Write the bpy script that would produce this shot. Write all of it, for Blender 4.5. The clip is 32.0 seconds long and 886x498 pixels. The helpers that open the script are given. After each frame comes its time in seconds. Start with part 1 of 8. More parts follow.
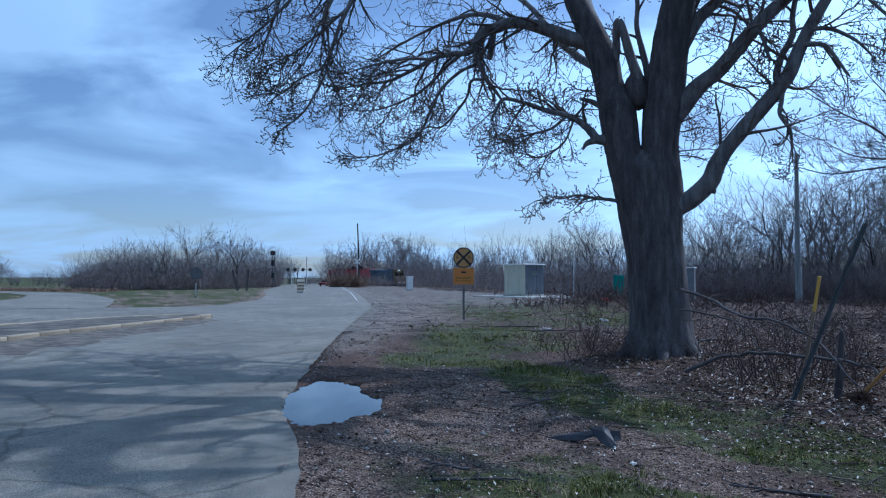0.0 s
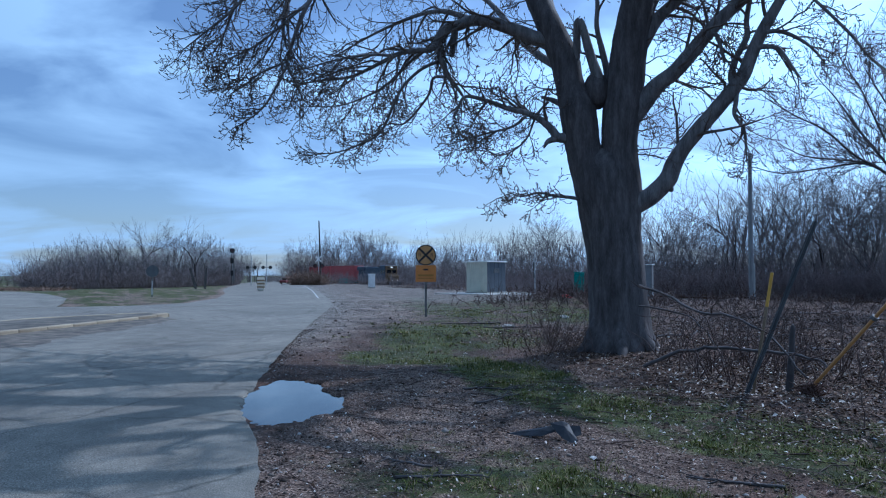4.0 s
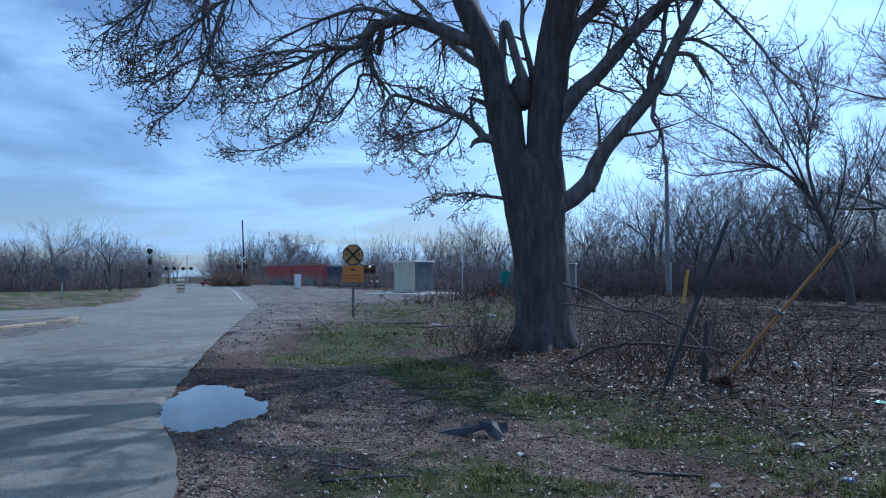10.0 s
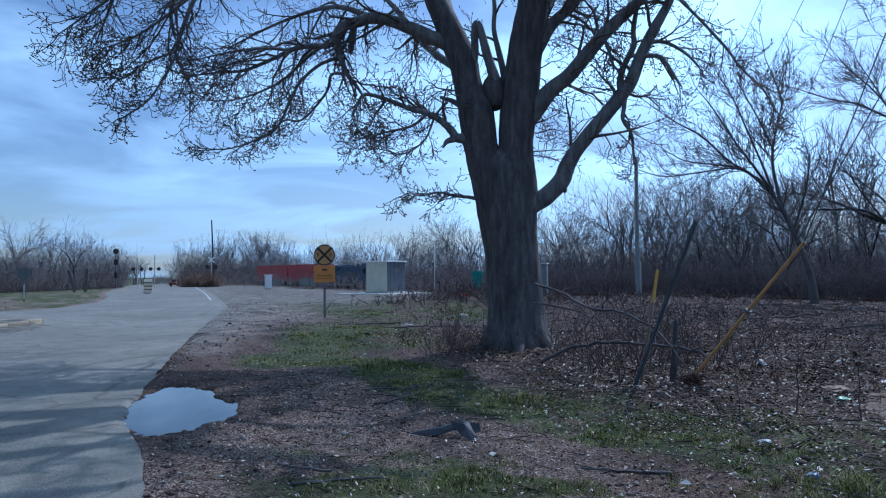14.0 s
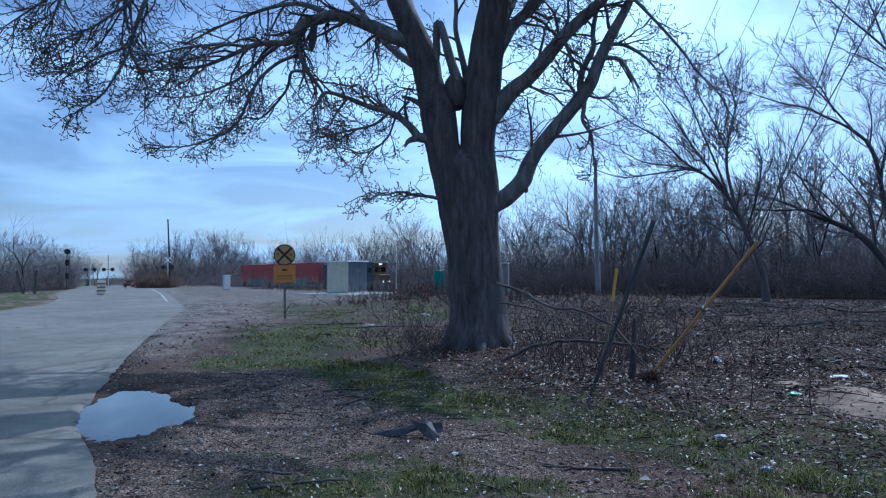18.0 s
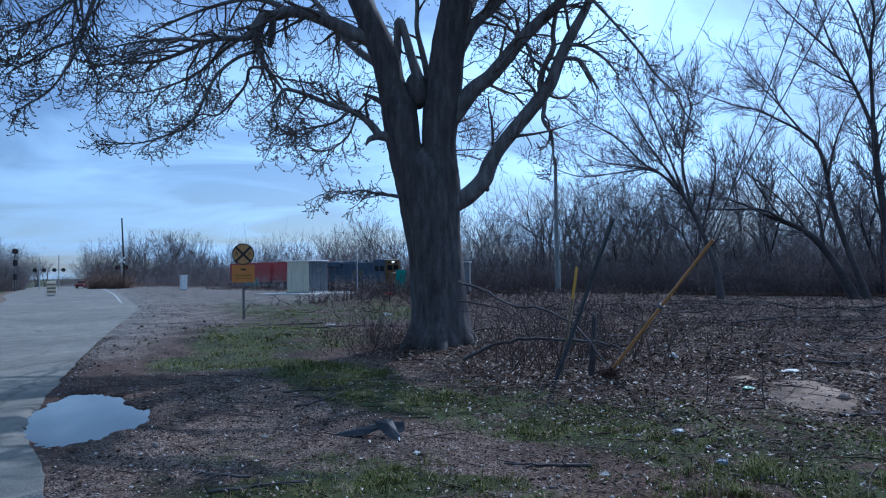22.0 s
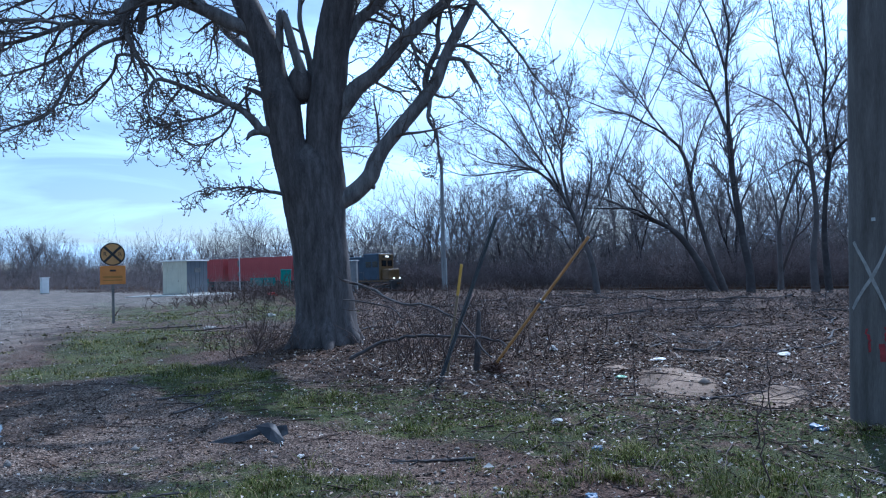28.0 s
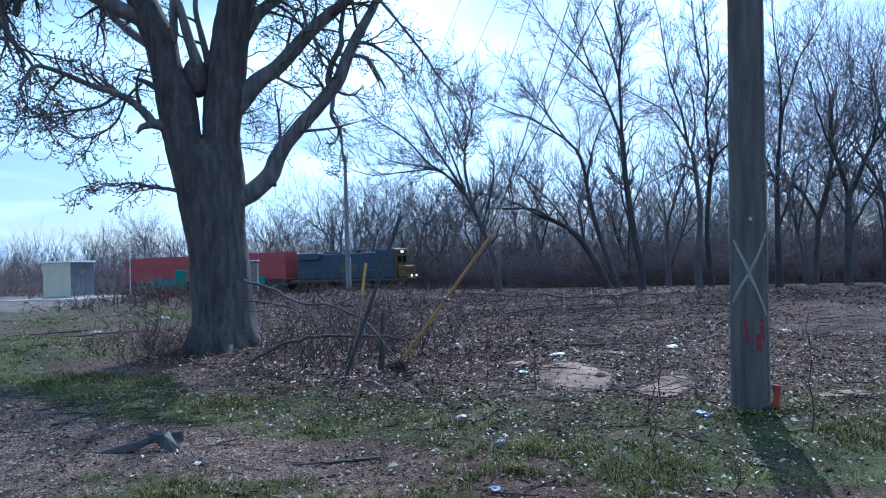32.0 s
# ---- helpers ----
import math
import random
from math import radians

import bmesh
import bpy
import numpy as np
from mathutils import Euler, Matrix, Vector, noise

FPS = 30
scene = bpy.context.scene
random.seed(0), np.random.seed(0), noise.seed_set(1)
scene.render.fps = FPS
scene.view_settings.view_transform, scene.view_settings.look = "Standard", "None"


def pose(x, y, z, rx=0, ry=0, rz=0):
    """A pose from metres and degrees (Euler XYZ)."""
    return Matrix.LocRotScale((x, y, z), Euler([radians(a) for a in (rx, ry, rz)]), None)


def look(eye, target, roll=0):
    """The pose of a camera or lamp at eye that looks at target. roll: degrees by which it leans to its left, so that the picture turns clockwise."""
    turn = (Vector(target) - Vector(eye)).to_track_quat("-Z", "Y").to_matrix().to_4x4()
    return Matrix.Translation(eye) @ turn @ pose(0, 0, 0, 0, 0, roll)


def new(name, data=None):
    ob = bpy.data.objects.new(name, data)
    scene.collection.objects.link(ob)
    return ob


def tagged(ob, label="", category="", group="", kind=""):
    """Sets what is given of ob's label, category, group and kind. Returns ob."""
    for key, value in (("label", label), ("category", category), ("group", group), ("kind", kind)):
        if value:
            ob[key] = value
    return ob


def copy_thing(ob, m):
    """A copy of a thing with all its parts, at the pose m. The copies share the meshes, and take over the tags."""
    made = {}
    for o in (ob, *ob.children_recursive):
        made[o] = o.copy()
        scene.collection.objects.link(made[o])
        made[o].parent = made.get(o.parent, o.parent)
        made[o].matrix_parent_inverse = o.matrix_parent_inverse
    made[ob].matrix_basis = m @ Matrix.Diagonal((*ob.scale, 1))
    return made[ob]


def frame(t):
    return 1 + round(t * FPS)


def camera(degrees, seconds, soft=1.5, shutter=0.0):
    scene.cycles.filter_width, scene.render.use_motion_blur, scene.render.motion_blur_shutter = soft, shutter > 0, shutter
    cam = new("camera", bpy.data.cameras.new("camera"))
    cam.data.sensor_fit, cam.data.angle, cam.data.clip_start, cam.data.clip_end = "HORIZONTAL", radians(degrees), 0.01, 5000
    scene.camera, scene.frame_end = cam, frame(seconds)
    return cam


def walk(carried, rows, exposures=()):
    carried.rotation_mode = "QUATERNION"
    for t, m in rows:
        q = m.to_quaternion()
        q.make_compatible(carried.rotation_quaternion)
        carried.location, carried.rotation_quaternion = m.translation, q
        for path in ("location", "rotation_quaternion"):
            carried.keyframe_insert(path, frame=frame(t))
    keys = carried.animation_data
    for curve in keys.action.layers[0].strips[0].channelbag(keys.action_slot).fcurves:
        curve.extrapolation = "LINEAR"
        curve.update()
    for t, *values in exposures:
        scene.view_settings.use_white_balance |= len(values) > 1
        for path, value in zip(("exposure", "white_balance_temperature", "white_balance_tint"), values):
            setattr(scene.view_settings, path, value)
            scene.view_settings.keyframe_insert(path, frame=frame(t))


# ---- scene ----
# camera and its walk
cam = camera(66.63, 32.0, soft=1.15)
PATH = [
    (0.0, -0.000, 0.000, 1.766, 0.00, 2.40, -0.02),
    (0.5, -0.001, 0.001, 1.764, -0.59, 2.37, -0.02),
    (1.0, -0.002, 0.002, 1.763, -1.25, 2.30, -0.00),
    (1.5, -0.004, 0.004, 1.762, -1.57, 2.15, 0.05),
    (2.0, -0.004, 0.007, 1.762, -1.89, 2.16, -0.02),
    (2.5, -0.004, 0.009, 1.762, -2.14, 2.19, 0.04),
    (3.0, -0.002, 0.013, 1.762, -2.49, 2.18, 0.05),
    (3.5, 0.001, 0.018, 1.762, -2.91, 2.18, 0.09),
    (5.5, 0.004, 0.025, 1.761, -4.00, 2.17, 0.19),
    (6.0, 0.006, 0.031, 1.761, -4.51, 2.17, 0.19),
    (6.5, 0.007, 0.036, 1.761, -4.97, 2.19, 0.22),
    (7.0, 0.007, 0.041, 1.761, -5.56, 2.20, 0.21),
    (7.5, 0.008, 0.045, 1.760, -6.26, 2.21, 0.30),
    (8.0, 0.009, 0.049, 1.759, -6.99, 2.18, 0.39),
    (8.5, 0.008, 0.052, 1.758, -7.78, 2.17, 0.44),
    (9.0, 0.008, 0.055, 1.757, -8.50, 2.17, 0.47),
    (9.5, 0.008, 0.058, 1.756, -8.96, 2.17, 0.51),
    (10.0, 0.009, 0.061, 1.755, -9.33, 2.14, 0.51),
    (10.5, 0.010, 0.063, 1.754, -9.87, 2.11, 0.61),
    (11.0, 0.011, 0.066, 1.753, -10.26, 2.10, 0.63),
    (11.5, 0.011, 0.069, 1.753, -10.61, 2.08, 0.64),
    (12.0, 0.011, 0.073, 1.753, -10.78, 2.08, 0.68),
    (12.5, 0.011, 0.077, 1.753, -10.86, 2.08, 0.65),
    (13.0, 0.011, 0.081, 1.754, -10.97, 2.07, 0.65),
    (13.5, 0.012, 0.084, 1.754, -11.19, 2.11, 0.66),
    (14.0, 0.013, 0.088, 1.755, -11.69, 2.11, 0.63),
    (14.5, 0.013, 0.092, 1.756, -12.53, 2.10, 0.65),
    (15.0, 0.013, 0.097, 1.756, -13.54, 2.11, 0.71),
    (15.5, 0.013, 0.103, 1.755, -14.15, 2.10, 0.71),
    (17.5, 0.013, 0.110, 1.753, -14.54, 2.10, 0.70),
    (18.0, 0.015, 0.115, 1.751, -14.94, 2.06, 0.79),
    (18.5, 0.016, 0.119, 1.750, -15.47, 2.06, 0.83),
    (19.0, 0.018, 0.121, 1.749, -15.95, 2.03, 0.84),
    (19.5, 0.019, 0.124, 1.749, -16.31, 2.02, 0.87),
    (20.0, 0.019, 0.127, 1.748, -16.53, 2.01, 0.92),
    (20.5, 0.019, 0.130, 1.747, -16.79, 2.01, 0.93),
    (21.0, 0.019, 0.133, 1.747, -17.18, 1.96, 0.93),
    (21.5, 0.021, 0.137, 1.746, -17.66, 1.93, 1.00),
    (22.0, 0.022, 0.140, 1.745, -18.20, 1.93, 1.02),
    (22.5, 0.024, 0.143, 1.744, -18.85, 1.91, 1.05),
    (23.0, 0.026, 0.146, 1.743, -19.65, 1.87, 1.12),
    (23.5, 0.028, 0.149, 1.743, -20.46, 1.85, 1.17),
    (24.0, 0.033, 0.153, 1.742, -21.24, 1.80, 1.23),
    (24.5, 0.041, 0.157, 1.741, -22.04, 1.75, 1.26),
    (26.5, 0.051, 0.160, 1.740, -24.55, 1.65, 1.50),
    (27.0, 0.058, 0.162, 1.739, -25.43, 1.64, 1.57),
    (27.5, 0.061, 0.162, 1.739, -26.59, 1.60, 1.64),
    (28.0, 0.061, 0.160, 1.738, -27.72, 1.56, 1.66),
    (28.5, 0.059, 0.160, 1.738, -28.80, 1.51, 1.70),
    (29.0, 0.059, 0.161, 1.736, -29.89, 1.48, 1.76),
    (29.5, 0.060, 0.165, 1.734, -30.93, 1.44, 1.82),
    (30.0, 0.062, 0.169, 1.732, -31.94, 1.41, 1.83),
    (30.5, 0.065, 0.173, 1.729, -33.04, 1.37, 1.91),
    (31.0, 0.068, 0.176, 1.725, -34.12, 1.33, 1.97),
    (31.5, 0.070, 0.178, 1.722, -35.00, 1.33, 1.97),
    (32.0, 0.071, 0.180, 1.719, -35.83, 1.29, 1.98),
]
walk(cam, [(t, pose(x, y, z, 90 + pitch, roll, yaw)) for t, x, y, z, yaw, pitch, roll in PATH],
     exposures=[(0, -0.33, 4650, 11), (20.5, -0.30, 4630, 11), (22, -0.41, 4600, 11), (23, -0.36, 4600, 11), (24, -0.10, 4630, 11), (28, 0.13, 4730, 11), (32, 0.28, 4750, 11)])

# world, sun
SUN_AZ, SUN_EL = 54.0, 47.0      # degrees: clockwise from the y axis, above the horizon
world = bpy.data.worlds.new("sky")
scene.world = world
world.use_nodes = True
wt = world.node_tree
wt.nodes.clear()


def wn(kind, **kw):
    n = wt.nodes.new(kind)
    for k, v in kw.items():
        n.inputs[k].default_value = v
    return n


sky = wt.nodes.new("ShaderNodeTexSky")
sky.sky_type = "NISHITA"
sky.sun_disc = False
sky.sun_elevation = radians(SUN_EL)
sky.sun_rotation = radians(SUN_AZ)
sky.air_density, sky.dust_density, sky.ozone_density = 1.0, 1.0, 0.8
way = wt.nodes.new("ShaderNodeTexCoord")
sep = wt.nodes.new("ShaderNodeSeparateXYZ")
wt.links.new(way.outputs["Generated"], sep.inputs[0])
# cloud sheet: the direction projected on a flat layer
den = wt.nodes.new("ShaderNodeMath"); den.operation = "MAXIMUM"; den.inputs[1].default_value = 0.0
wt.links.new(sep.outputs[2], den.inputs[0])
den2 = wt.nodes.new("ShaderNodeMath"); den2.operation = "ADD"; den2.inputs[1].default_value = 0.22
wt.links.new(den.outputs[0], den2.inputs[0])
cx = wt.nodes.new("ShaderNodeMath"); cx.operation = "DIVIDE"
cy = wt.nodes.new("ShaderNodeMath"); cy.operation = "DIVIDE"
for n, i in ((cx, 0), (cy, 1)):
    wt.links.new(sep.outputs[i], n.inputs[0])
    wt.links.new(den2.outputs[0], n.inputs[1])
comb = wt.nodes.new("ShaderNodeCombineXYZ")
wt.links.new(cx.outputs[0], comb.inputs[0])
wt.links.new(cy.outputs[0], comb.inputs[1])
mapn = wt.nodes.new("ShaderNodeMapping")
mapn.inputs["Location"].default_value = (2.3, 0.7, 0.0)
mapn.inputs["Rotation"].default_value = (0, 0, radians(24))
mapn.inputs["Scale"].default_value = (0.8, 1.2, 1.0)
wt.links.new(comb.outputs[0], mapn.inputs[0])
cn = wt.nodes.new("ShaderNodeTexNoise")
cn.inputs["Scale"].default_value, cn.inputs["Detail"].default_value = 1.6, 6.0
cn.inputs["Roughness"].default_value, cn.inputs["Distortion"].default_value = 0.52, 0.6
wt.links.new(mapn.outputs[0], cn.inputs["Vector"])
ramp = wt.nodes.new("ShaderNodeValToRGB")
ramp.color_ramp.elements[0].position, ramp.color_ramp.elements[0].color = 0.40, (0.0, 0.0, 0.0, 1)
ramp.color_ramp.elements[1].position, ramp.color_ramp.elements[1].color = 0.63, (1, 1, 1, 1)
wt.links.new(cn.outputs["Fac"], ramp.inputs[0])
# cloud brightness grows towards the sun
sdir = Vector((math.sin(radians(SUN_AZ)) * math.cos(radians(SUN_EL)), math.cos(radians(SUN_AZ)) * math.cos(radians(SUN_EL)), math.sin(radians(SUN_EL))))
dot = wt.nodes.new("ShaderNodeVectorMath"); dot.operation = "DOT_PRODUCT"
dot.inputs[1].default_value = sdir
wt.links.new(way.outputs["Generated"], dot.inputs[0])
near = wt.nodes.new("ShaderNodeMapRange")
near.interpolation_type = "SMOOTHSTEP"
near.inputs["From Min"].default_value, near.inputs["From Max"].default_value = 0.2, 1.0
near.inputs["To Min"].default_value, near.inputs["To Max"].default_value = 0.95, 2.25
wt.links.new(dot.outputs["Value"], near.inputs["Value"])
ccol = wt.nodes.new("ShaderNodeVectorMath"); ccol.operation = "SCALE"
ccol.inputs[0].default_value = (5.8, 7.5, 8.7)
wt.links.new(near.outputs[0], ccol.inputs["Scale"])
cmix = wt.nodes.new("ShaderNodeMix"); cmix.data_type = "RGBA"
thin = wt.nodes.new("ShaderNodeMath"); thin.operation = "MULTIPLY_ADD"
thin.inputs[1].default_value, thin.inputs[2].default_value = 0.78, 0.12
wt.links.new(ramp.outputs[0], thin.inputs[0])
wt.links.new(thin.outputs[0], cmix.inputs["Factor"])
wt.links.new(sky.outputs[0], cmix.inputs["A"])
wt.links.new(ccol.outputs[0], cmix.inputs["B"])
bg = wt.nodes.new("ShaderNodeBackground")
bg.inputs["Strength"].default_value = 0.105
wt.links.new(cmix.outputs["Result"], bg.inputs["Color"])
wo = wt.nodes.new("ShaderNodeOutputWorld")
wt.links.new(bg.outputs[0], wo.inputs[0])

sun = new("sun", bpy.data.lights.new("sun", "SUN"))
sun.data.energy, sun.data.angle, sun.data.color = 3.9, radians(0.55), (1.0, 0.91, 0.80)
sun.matrix_world = look(sdir * 100, (0, 0, 0))


# materials
def mat(name, *cols, scale=3.0, rough=0.85, metal=0.0, bump=0.3, fine=40.0, spread=(0.35, 0.65), coat=0.0, rand=0.0, stretch=(1, 1, 1), spec=0.5):
    """Two-scale noise over two or three colours, with a fine relief."""
    m = bpy.data.materials.new(name)
    m.use_nodes = True
    nt = m.node_tree
    b = nt.nodes["Principled BSDF"]
    tc = nt.nodes.new("ShaderNodeTexCoord")
    mp = nt.nodes.new("ShaderNodeMapping")
    mp.inputs["Scale"].default_value = stretch
    nt.links.new(tc.outputs["Object"], mp.inputs[0])
    n1 = nt.nodes.new("ShaderNodeTexNoise")
    n1.inputs["Scale"].default_value, n1.inputs["Detail"].default_value = scale, 6
    nt.links.new(mp.outputs[0], n1.inputs["Vector"])
    n2 = nt.nodes.new("ShaderNodeTexNoise")
    n2.inputs["Scale"].default_value, n2.inputs["Detail"].default_value = fine, 4
    nt.links.new(mp.outputs[0], n2.inputs["Vector"])
    mx = nt.nodes.new("ShaderNodeMath"); mx.operation = "MULTIPLY_ADD"
    mx.inputs[1].default_value = 0.35
    nt.links.new(n2.outputs["Fac"], mx.inputs[0])
    sc = nt.nodes.new("ShaderNodeMath"); sc.operation = "MULTIPLY"; sc.inputs[1].default_value = 0.65
    nt.links.new(n1.outputs["Fac"], sc.inputs[0])
    nt.links.new(sc.outputs[0], mx.inputs[2])
    fac = mx
    if rand:
        oi = nt.nodes.new("ShaderNodeObjectInfo")
        ra = nt.nodes.new("ShaderNodeMath"); ra.operation = "MULTIPLY_ADD"
        ra.inputs[1].default_value = rand
        sb = nt.nodes.new("ShaderNodeMath"); sb.operation = "SUBTRACT"; sb.inputs[1].default_value = rand / 2
        nt.links.new(oi.outputs["Random"], ra.inputs[0])
        nt.links.new(mx.outputs[0], ra.inputs[2])
        nt.links.new(ra.outputs[0], sb.inputs[0])
        fac = sb
    rp = nt.nodes.new("ShaderNodeValToRGB")
    e = rp.color_ramp.elements
    cs = [(*c, 1) for c in cols]
    e[0].position, e[0].color = spread[0], cs[0]
    e[1].position, e[1].color = spread[1], cs[-1]
    for i, c in enumerate(cs[1:-1]):
        k = e.new(spread[0] + (spread[1] - spread[0]) * (i + 1) / (len(cs) - 1))
        k.color = c
    nt.links.new(fac.outputs[0], rp.inputs[0])
    nt.links.new(rp.outputs[0], b.inputs["Base Color"])
    b.inputs["Roughness"].default_value, b.inputs["Metallic"].default_value = rough, metal
    b.inputs["Specular IOR Level"].default_value = spec
    if coat:
        b.inputs["Coat Weight"].default_value = coat
    if bump:
        bp = nt.nodes.new("ShaderNodeBump")
        bp.inputs["Strength"].default_value, bp.inputs["Distance"].default_value = bump, 0.02
        nt.links.new(mx.outputs[0], bp.inputs["Height"])
        nt.links.new(bp.outputs[0], b.inputs["Normal"])
    return m


def flat(name, col, rough=0.5, metal=0.0, emit=0.0):
    m = bpy.data.materials.new(name)
    m.use_nodes = True
    b = m.node_tree.nodes["Principled BSDF"]
    b.inputs["Base Color"].default_value = (*col, 1)
    b.inputs["Roughness"].default_value, b.inputs["Metallic"].default_value = rough, metal
    if emit:
        b.inputs["Emission Color"].default_value = (*col, 1)
        b.inputs["Emission Strength"].default_value = emit
    return m


# trunk and main stems are darker than the limbs
M_DARKBARK = mat("dark_bark", (0.034, 0.028, 0.028), (0.068, 0.058, 0.057), (0.118, 0.104, 0.101), scale=2.8, fine=16, bump=1.0, stretch=(3.2, 3.2, 0.6))
M_BARK = mat("bark_grey", (0.075, 0.07, 0.07), (0.14, 0.131, 0.13), (0.22, 0.208, 0.205), scale=2.4, fine=14, bump=0.9, stretch=(3.6, 3.6, 0.7))
M_TWIG = mat("twig_bark", (0.07, 0.056, 0.05), (0.14, 0.115, 0.10), scale=4, bump=0.0)
M_WOOD = mat("wood_bark", (0.042, 0.036, 0.036), (0.11, 0.096, 0.093), scale=0.8, fine=6, bump=0.3, rand=0.25)
# haze over the woods is put into these twig colours: paler, greyer
M_FARTWIG = mat("hazy_far_twigs", (0.115, 0.103, 0.103), (0.235, 0.213, 0.213), scale=0.5, fine=3, bump=0.0, rand=0.25)
M_HEDGE = mat("hazy_hedge_twigs", (0.12, 0.092, 0.091), (0.25, 0.195, 0.187), scale=0.7, fine=4, bump=0.0)
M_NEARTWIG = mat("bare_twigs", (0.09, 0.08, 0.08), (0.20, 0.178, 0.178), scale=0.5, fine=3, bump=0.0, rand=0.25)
M_BRUSH = mat("brush_twigs", (0.125, 0.10, 0.097), (0.25, 0.208, 0.198), scale=0.7, fine=4, bump=0.0, rand=0.3)
M_DEADBR = mat("dead_brush", (0.12, 0.078, 0.056), (0.25, 0.165, 0.115), scale=0.7, fine=4, bump=0.0)
M_CONC = mat("concrete", (0.26, 0.25, 0.22), (0.42, 0.40, 0.36), scale=2.5, fine=60, bump=0.3)
M_GALV = mat("galvanised_sheet", (0.36, 0.37, 0.37), (0.50, 0.50, 0.49), scale=4, fine=50, rough=0.5, metal=0.3, bump=0.05)
M_STEEL = mat("dull_steel", (0.10, 0.10, 0.10), (0.22, 0.21, 0.20), scale=6, fine=60, rough=0.55, metal=0.5, bump=0.1)
M_RUST = mat("rail_rust", (0.05, 0.03, 0.022), (0.12, 0.07, 0.05), scale=4, fine=50, rough=0.95, metal=0.0, spec=0.08, bump=0.2)
M_POLE = mat("weathered_pole", (0.06, 0.052, 0.047), (0.095, 0.085, 0.078), (0.14, 0.125, 0.115), scale=3.5, fine=45, bump=0.4, stretch=(3, 3, 0.3))
M_BLACK = mat("black_paint", (0.012, 0.012, 0.013), (0.03, 0.03, 0.03), scale=5, rough=0.6, bump=0.05)


# helpers of this scene
def link_mesh(name, verts, faces, material, parent=None, label="", smooth=False):
    me = bpy.data.meshes.new(name)
    me.from_pydata(verts, [], faces)
    me.materials.append(material)
    if smooth:
        me.shade_smooth()
    ob = new(name, me)
    if parent:
        ob.parent = parent
    if label:
        ob["label"] = label
    return ob


def part(name, bm, material, parent=None, label="", smooth=False):
    me = bpy.data.meshes.new(name)
    bm.to_mesh(me)
    bm.free()
    me.materials.append(material)
    if smooth:
        me.shade_smooth()
    ob = new(name, me)
    if parent:
        ob.parent = parent
    if label:
        ob["label"] = label
    return ob


def thing(name, label, category, at=None, group="", kind=""):
    ob = new(name)
    if at is not None:
        ob.matrix_basis = at if isinstance(at, Matrix) else Matrix.Translation(at)
    return tagged(ob, label, category, group, kind)


def box(bm, lo, hi, bevel=0.0, m=None):
    sx, sy, sz = (hi[i] - lo[i] for i in range(3))
    mm = Matrix.Translation([(lo[i] + hi[i]) / 2 for i in range(3)]) @ Matrix.Diagonal((sx, sy, sz, 1))
    r = bmesh.ops.create_cube(bm, size=1, matrix=(m @ mm) if m else mm)
    if bevel:
        es = list({e for v in r["verts"] for e in v.link_edges})
        bmesh.ops.bevel(bm, geom=es, offset=bevel, segments=2, affect="EDGES", profile=0.5)
    return bm


def rod(bm, a, b, r1, r2=None, n=10):
    a, b = Vector(a), Vector(b)
    d = b - a
    q = d.to_track_quat("Z", "Y").to_matrix().to_4x4()
    bmesh.ops.create_cone(bm, cap_ends=True, segments=n, radius1=r1, radius2=r1 if r2 is None else r2, depth=d.length,
                          matrix=Matrix.Translation((a + b) / 2) @ q)
    return bm


def bx(name, lo, hi, material, parent, bevel=0.0, label=""):
    return part(name, box(bmesh.new(), lo, hi, bevel), material, parent, label)


def rd(name, a, b, r1, material, parent, r2=None, n=10, label=""):
    return part(name, rod(bmesh.new(), a, b, r1, r2, n), material, parent, label, smooth=False)


def sstep(a, b, x):
    t = np.clip((x - a) / (b - a), 0, 1)
    return t * t * (3 - 2 * t)


